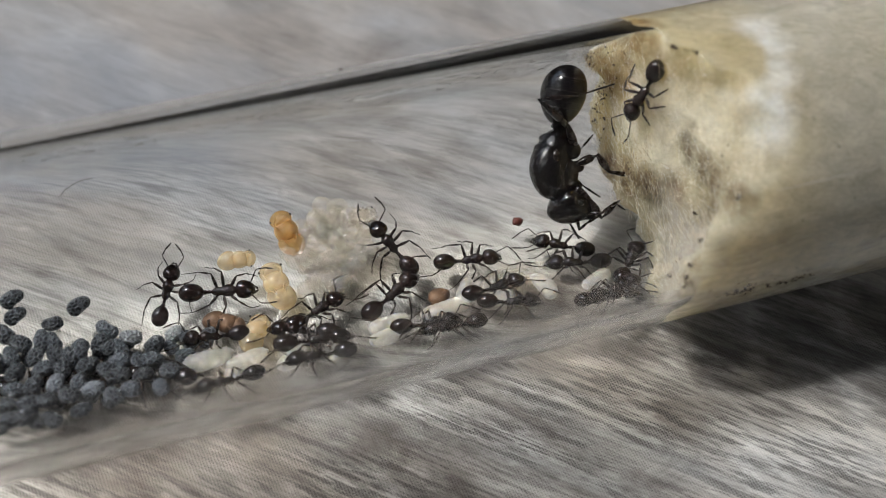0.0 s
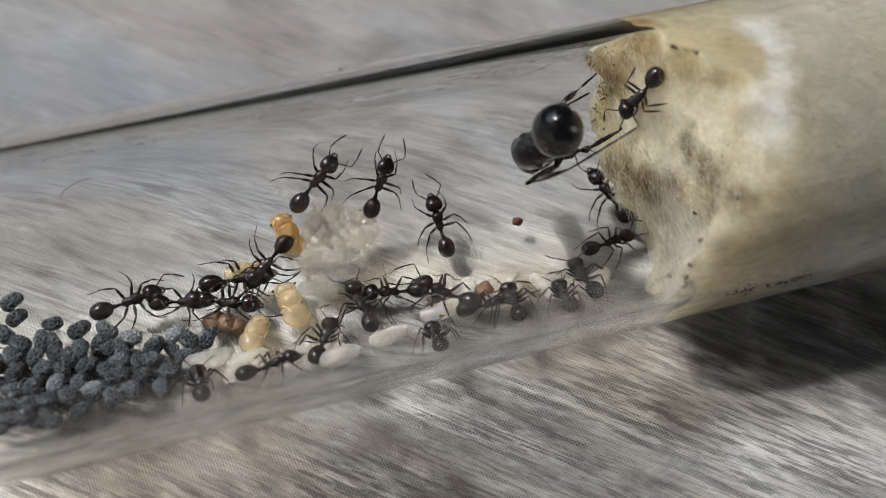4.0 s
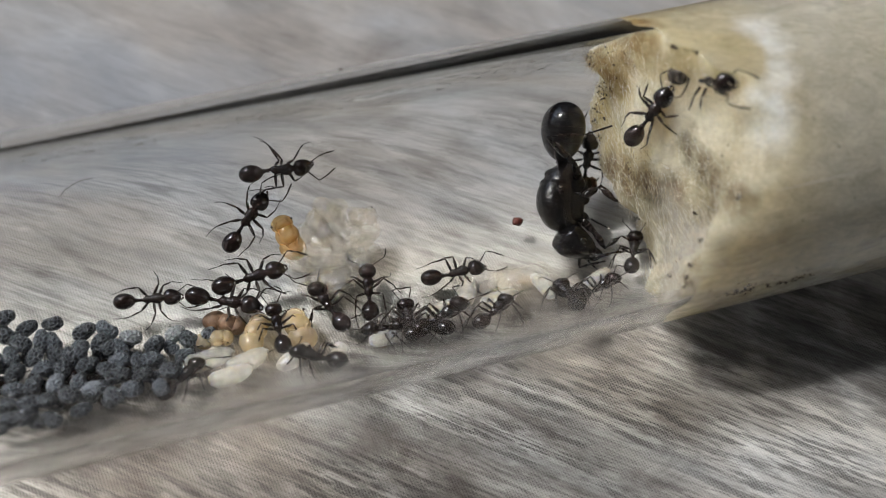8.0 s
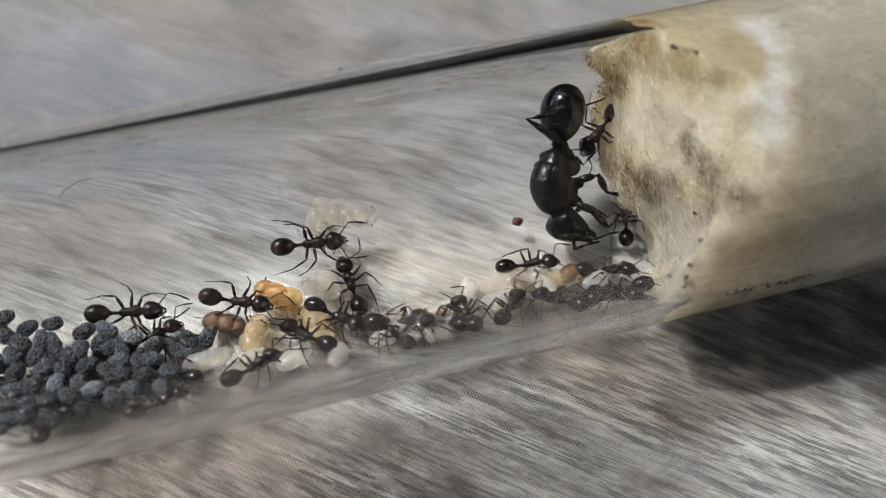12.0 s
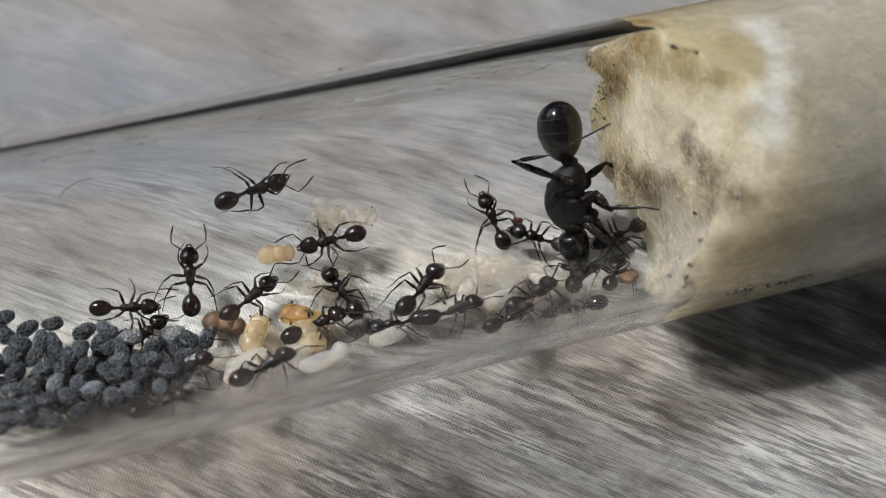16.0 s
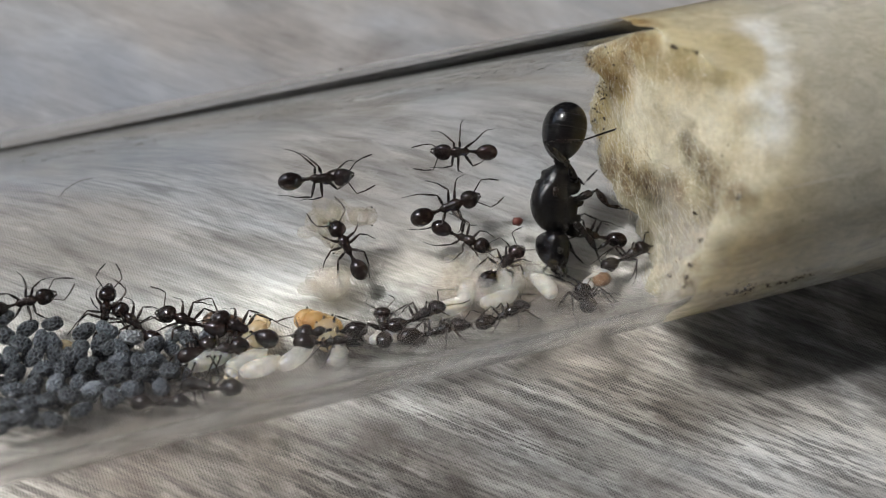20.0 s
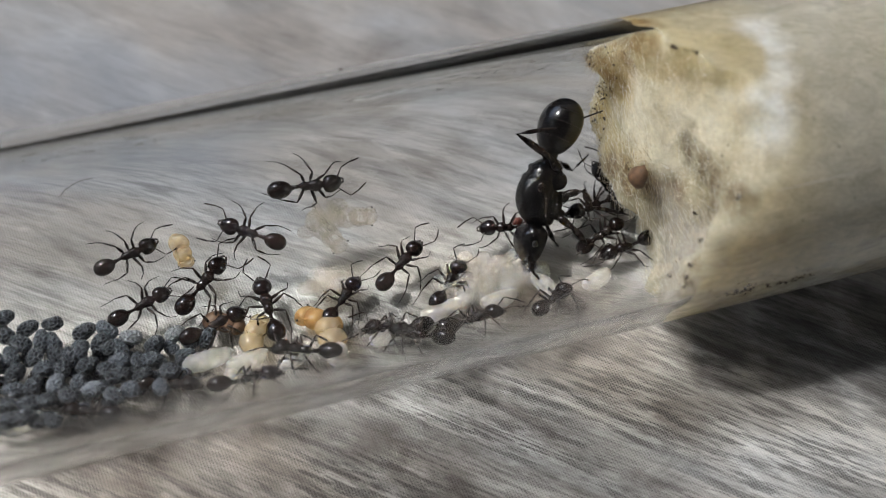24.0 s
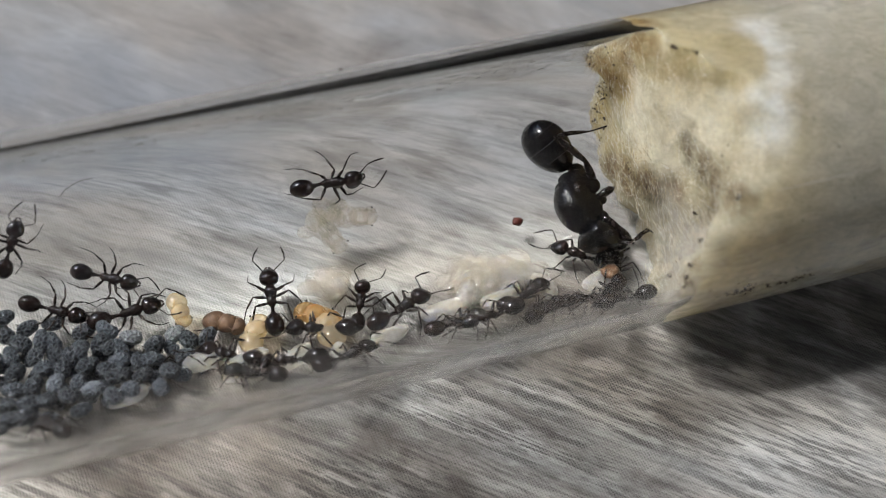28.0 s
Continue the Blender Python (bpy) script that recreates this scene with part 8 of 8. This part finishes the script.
    roam(queen, [(0, 9.49, 2.26, 5.94, 62, 28, -109), (0.5, 10.28, 2.66, 4.57, 57, 39, -116), (1, 9.39, 2.78, 4.57, 61, 30, -110), (1.5, 8.94, 2.67, 4.45, 59, 35, -114), (2, 8.93, 2.50, 4.81, 59, 35, -114), (2.5, 8.75, 3.05, 5.17, 49, 50, -129), (3, 8.05, 2.95, 8.17, -59, 62, 132), (3.3, 8.35, 2.71, 8.69, -103, 57, 87), (3.5, 8.29, 2.76, 9.14, -112, 57, 82), (5.5, 10.10, 4.09, 5.80, 0, 68, 172), (6, 9.59, 3.46, 6.20, 60, 43, -119), (6.5, 10.43, 3.35, 4.04, 63, 36, -114), (7, 9.93, 2.00, 4.08, 66, 24, -108), (7.5, 9.90, 2.04, 3.77, 65, 29, -110), (8, 10.13, 1.75, 3.27, 66, 23, -107), (8.5, 10.43, 1.51, 3.46, 67, 20, -106), (9, 10.08, 1.85, 3.43, 66, 26, -108), (9.5, 10.41, 2.94, 3.62, 64, 34, -113), (10, 9.45, 2.28, 4.68, 65, 29, -110), (10.5, 9.91, 2.09, 3.80, 65, 28, -109), (11, 9.52, 2.15, 3.50, 65, 29, -110), (11.5, 9.32, 2.40, 4.29, 63, 35, -113), (12, 9.77, 2.16, 4.45, 66, 26, -109), (12.3, 9.98, 3.02, 4.23, 42, 60, -141), (12.5, 9.56, 2.67, 4.39, 13, 68, -173), (14.5, 8.45, 1.34, 3.59, 68, 13, -102), (14.7, 8.79, 1.13, 3.70, 67, 21, -106), (15, 8.30, 2.43, 3.82, 66, 26, -109), (15.3, 9.08, 1.13, 4.65, 68, 11, -102), (15.5, 9.55, 1.28, 4.85, 68, 13, -103), (16, 10.23, 0.69, 5.11, 125, 50, -92), (16.5, 10.11, 0.67, 5.26, -178, 40, -65), (17, 9.46, 0.98, 5.63, 173, 39, -79), (17.5, 9.44, 0.93, 5.39, 176, 40, -73), (17.75, 9.73, 1.23, 4.49, 117, 41, -96), (18, 10.17, 1.80, 3.19, 66, 27, -109), (18.5, 9.84, 2.12, 3.48, 64, 34, -113), (19, 9.73, 2.02, 3.31, 64, 32, -112), (19.5, 10.00, 1.97, 3.61, 65, 30, -110), (20, 9.88, 1.91, 3.14, 64, 32, -111), (20.5, 9.94, 2.22, 3.89, 63, 35, -113), (21, 10.18, 1.97, 3.49, 65, 30, -110), (21.5, 10.59, 1.69, 3.44, 66, 27, -109), (23.5, 8.68, 2.95, 4.85, 62, 38, -116), (24, 9.16, 2.32, 3.39, 63, 37, -115), (24.5, 9.13, 2.41, 3.56, 62, 39, -116), (25, 8.55, 2.42, 3.22, 61, 41, -118), (25.5, 7.89, 1.94, 2.94, 59, 45, -120), (26, 8.07, 2.50, 3.28, 59, 45, -121), (26.5, 8.66, 2.75, 3.96, 60, 42, -119), (27, 9.00, 2.43, 3.58, 63, 35, -113), (27.5, 9.74, 2.00, 3.41, 65, 31, -111), (27.8, 10.44, 1.48, 3.24, 67, 16, -104), (28, 10.99, 1.31, 3.26, 68, 8, -101)])
    bend(queen_gaster, (-1.5, 0, 0.1), -1, [(0, -16, -2), (0.5, -2, -13), (1, -22, 2), (1.5, -8, 13), (2, -5, 6), (2.5, 11, 17), (3, 0, 0), (3.3, 0, 0), (3.5, 0, 0), (5.5, 10, -13), (6, -35, -15), (6.5, -31, -15), (7, -14, 0), (7.5, -7, -2), (8, -13, -4), (8.5, -10, -17), (9, -10, -2), (9.5, -23, -12), (10, -11, 5), (10.5, -10, 1), (11, -11, 5), (11.5, -4, 8), (12, -13, 0), (12.3, 11, -10), (12.5, 30, -5), (14.5, -11, 36), (14.7, 10, 33), (15, -1, 65), (15.3, 4, 27), (15.5, -5, 3), (16, -1, -3), (16.5, 23, -1), (17, 13, 2), (17.5, 16, 0), (18, -10, 0), (18.5, -3, 5), (19, -4, 2), (19.5, -6, 0), (20, -4, 3), (20.5, -1, 4), (21, -5, -2), (21.5, -3, -13), (23.5, -7, 26), (24, -2, 13), (24.5, 1, 12), (25, 1, 20), (25.5, 5, 25), (26, 2, 31), (26.5, 1, 19), (27, -6, 14), (27.5, -5, 1), (27.8, -18, -13), (28, -9, -44)])
    bend(queen_head, (1.75, 0, 0.1), 1, [(0, 22, -65), (0.5, 3, -65), (1, 20, -55), (1.5, 6, -13), (2, 3, -6), (2.5, -8, -10), (3, 0, 0), (3.3, 0, 0), (3.5, 0, 0), (5.5, -10, -65), (6, 30, -64), (6.5, 18, -37), (7, 13, -57), (7.5, 4, -20), (8, 11, -47), (8.5, 6, -41), (9, 8, -38), (9.5, 16, -39), (10, 10, -46), (10.5, 8, -36), (11, 9, -36), (11.5, 3, -4), (12, 11, -53), (12.3, -14, -65), (12.5, -65, -65), (13.5, -28, -32), (14.5, 8, 0), (14.7, -6, 28), (15, 0, 48), (15.3, -3, 0), (15.5, 4, -14), (16, 1, -3), (16.5, -17, -6), (17, -9, -21), (17.5, -11, -23), (18, 7, -29), (18.5, 2, -2), (19, 3, -6), (19.5, 4, -18), (20, 3, -7), (20.5, 1, 0), (21, 3, -16), (21.5, 2, -18), (23.5, 4, 0), (24, 1, 12), (24.5, -1, 22), (25, -1, 31), (25.5, -4, 47), (26, -1, 42), (26.5, -1, 30), (27, 5, -9), (27.5, 5, -59), (27.8, 23, -65), (28, 7, -65)])
    roam(carried_pupa, [(0, -9.62, 3.55, 2.49, 33, 3, -4), (3, -9.62, 3.55, 2.49, 33, 3, -4), (6, -8.85, 0.17, 1.45, 2, 0, -7), (8, -11.70, -0.52, 1.47, -5, -1, -8), (8.6, -12.30, 3.79, 2.65, 35, 3, -4), (9, -15.30, 5.21, 4.03, 53, 4, -3), (10, -3.26, 3.30, 2.34, 30, 3, -5), (11, 1.62, 0.34, 1.46, 3, 0, -7), (12, 7.46, -1.87, 1.72, -16, -3, -9), (14.5, -2.15, 3.22, 2.30, 29, 3, -5), (15, -3.29, 2.56, 1.97, 23, 2, -5), (16, -7.49, 3.41, 2.41, 31, 3, -5), (17, -19.01, 4.94, 3.70, 49, 4, -3), (18, -19.43, 0.24, 1.45, 2, 0, -7), (21, -18.15, 1.24, 1.57, 2, 11, -80), (23.5, -13.03, 4.42, 3.16, 8, 42, -78), (24, -12.37, 4.40, 3.15, 8, 42, -78), (25, -13.14, 2.79, 2.08, 4, 25, -80), (26, -13.52, 1.72, 1.68, 2, 15, -81), (27, -12.97, 1.91, 1.73, 3, 17, -81), (28, -13.15, 1.63, 1.66, 2, 14, -81)])
    roam(orange_pupa, [(0, -6.71, 4.27, 3.03, -12, -39, 108), (8, -6.70, 4.07, 2.86, -11, -37, 107), (9, -6.72, 3.76, 2.63, -9, -34, 107), (10, -7.12, 2.39, 1.90, -18, -12, 147), (11, -8.16, 1.67, 1.67, -12, -8, 146), (12, -7.99, 1.30, 1.58, -9, -7, 145), (12.5, -8.36, 0.77, 1.49, -5, -4, 143), (14.5, -7.81, 0.44, 1.46, -3, -2, 143), (15, -7.38, 0.58, 1.48, -4, -3, 143), (16, -6.99, -0.43, 1.46, 3, 2, 141), (18, -7.08, -0.41, 1.46, 3, 2, 141), (19, -6.36, -1.03, 1.53, 7, 6, 139), (28, -6.25, -0.57, 1.48, 4, 3, 140)])
    roam(pale_pupa, [(0, -7.87, 1.83, 1.71, -3, -16, 101), (1, -7.93, 1.85, 1.72, -3, -16, 101), (2, -7.72, 1.13, 1.55, -2, -10, 100), (3, -7.49, 1.07, 1.54, -2, -9, 100), (6, -7.36, -0.72, 1.49, 1, 6, 98), (11, -7.00, -1.16, 1.55, 1, 10, 97), (12, -6.38, -1.15, 1.55, 1, 10, 97), (15, -7.23, -1.51, 1.63, 2, 13, 97), (18, -6.10, -1.89, 1.73, 2, 17, 96), (28, -5.84, -1.45, 1.61, 1, 13, 96)])
    roam(egg_cluster, [(0, -4.65, 2.84, 2.10, 26, -1, 2), (8, -4.53, 2.67, 2.02, 24, -1, 2), (9, -4.34, 2.16, 1.82, 19, -1, 2), (10, -0.02, -0.81, 1.50, -7, 0, 1), (11, -3.93, -2.43, 1.92, -22, 0, 1), (12, -0.67, -2.93, 2.14, -27, 1, 1), (15, 2.88, -0.84, 1.50, -7, 0, 1), (28, 3.18, -0.93, 1.52, -8, 0, 1)])
    roam(seed_husk, [(0, 0.40, -1.20, 1.65, 5, 0, 20), (1, 0.30, -0.80, 1.60, 5, 0, 40), (2, -0.40, 0.90, 1.65, 10, 10, 60), (3, 0.20, -0.60, 1.55, 5, 0, 60), (4.5, 5.00, -1.60, 1.75, 5, 0, 60), (5.5, 9.60, -0.60, 1.60, 5, 0, 40), (6, 10.54, 0.95, 1.77, 7, -5, 31), (6.5, 10.04, 3.11, 6.61, 53, -48, 18), (7, 9.55, 5.28, 11.44, 150, -51, -53), (7.5, 10.06, 4.28, 7.04, 70, -50, 8), (8, 10.58, 3.29, 2.63, 27, -16, 28), (9, 12.13, 0.55, 1.72, 4, -3, 31), (12, 7.82, -1.69, 1.93, -13, 9, 34), (15, 9.89, -3.65, 2.87, -29, 22, 35), (18, 10.92, -2.29, 2.13, -18, 12, 34), (21, 8.55, -3.04, 2.48, -23, 17, 35), (22.25, 9.90, 0.80, 3.11, -12, -12, 78), (23.5, 11.24, 4.64, 3.74, -27, -41, 128), (23.75, 11.17, 2.17, 5.86, -21, -63, 82), (24, 11.11, -0.30, 7.98, 33, -68, -10), (24.6, 10.94, 0.74, 8.51, 24, -63, -10), (25, 11.34, 1.97, 11.30, 32, -65, -13), (25.17, 11.75, 2.28, 8.34, -46, -60, 101), (25.33, 12.16, 2.60, 5.38, -49, -25, 146), (25.5, 12.58, 2.92, 2.42, -28, 2, -176), (25.67, 12.12, 1.94, 2.18, -21, -8, 134), (25.83, 11.67, 0.96, 1.94, -8, -9, 82), (26, 11.22, -0.02, 1.70, 0, 0, 32), (28, 9.85, -2.42, 2.18, -19, 13, 34)])
    roam(grub, [(0, -2.69, -2.40, 1.91, -21, 3, 9), (1, -7.66, -4.33, 3.09, -41, 10, 11), (2, -6.05, -3.64, 2.56, -33, 7, 10), (3, -7.98, -4.48, 3.22, -42, 10, 11), (6, 0.59, -2.90, 2.13, -26, 4, 9), (7, -3.18, -4.10, 2.90, -38, 8, 10), (8, -11.28, -3.51, 2.47, -32, 6, 10), (9, 1.39, -2.43, 1.92, -22, 3, 9), (10, -7.63, -2.73, 2.05, -24, 4, 9), (11, -12.45, -3.78, 2.65, -35, 7, 11), (12, -1.92, -2.95, 2.15, -26, 5, 9), (15, 8.19, -3.24, 2.31, -29, 5, 9), (16, -6.76, -4.18, 2.96, -39, 9, 11), (17, -4.45, -3.24, 2.31, -29, 5, 10), (18, -3.77, -1.79, 1.70, -16, 2, 8), (20, -9.68, -3.41, 2.41, -31, 6, 10), (21, -9.72, -3.66, 2.57, -33, 7, 10), (23.5, -19.10, -3.44, 2.43, -31, 7, 11), (24, -21.52, -3.38, 2.39, -30, 6, 11), (25, -16.48, -3.19, 2.28, -29, 6, 10), (28, -16.48, -3.19, 2.28, -29, 6, 10)])
    roam(loose_seeds[0], [(0, -21.25, 3.90, 2.82, 35, -14, 19), (3.4, -21.15, 3.93, 2.85, 35, -14, 19), (5.6, -21.84, 3.08, 2.30, 26, -11, 21), (28, -21.90, 3.09, 2.30, 26, -11, 21)])
    roam(loose_seeds[1], [(0, -21.27, 3.12, 2.32, 27, -11, 21), (3.4, -21.27, 3.12, 2.32, 27, -11, 21), (6, -20.85, 2.38, 1.97, 20, -8, 22), (28, -20.80, 2.37, 1.97, 20, -8, 22)])
    roam(loose_seeds[2], [(0, -18.10, 2.95, 2.23, 25, -10, 21), (2.4, -18.10, 2.95, 2.23, 25, -10, 21), (3, -18.38, 2.14, 1.88, 18, -8, 22), (6, -18.08, 1.57, 1.71, 13, -6, 23), (28, -18.08, 1.57, 1.71, 13, -6, 23)])


motions()
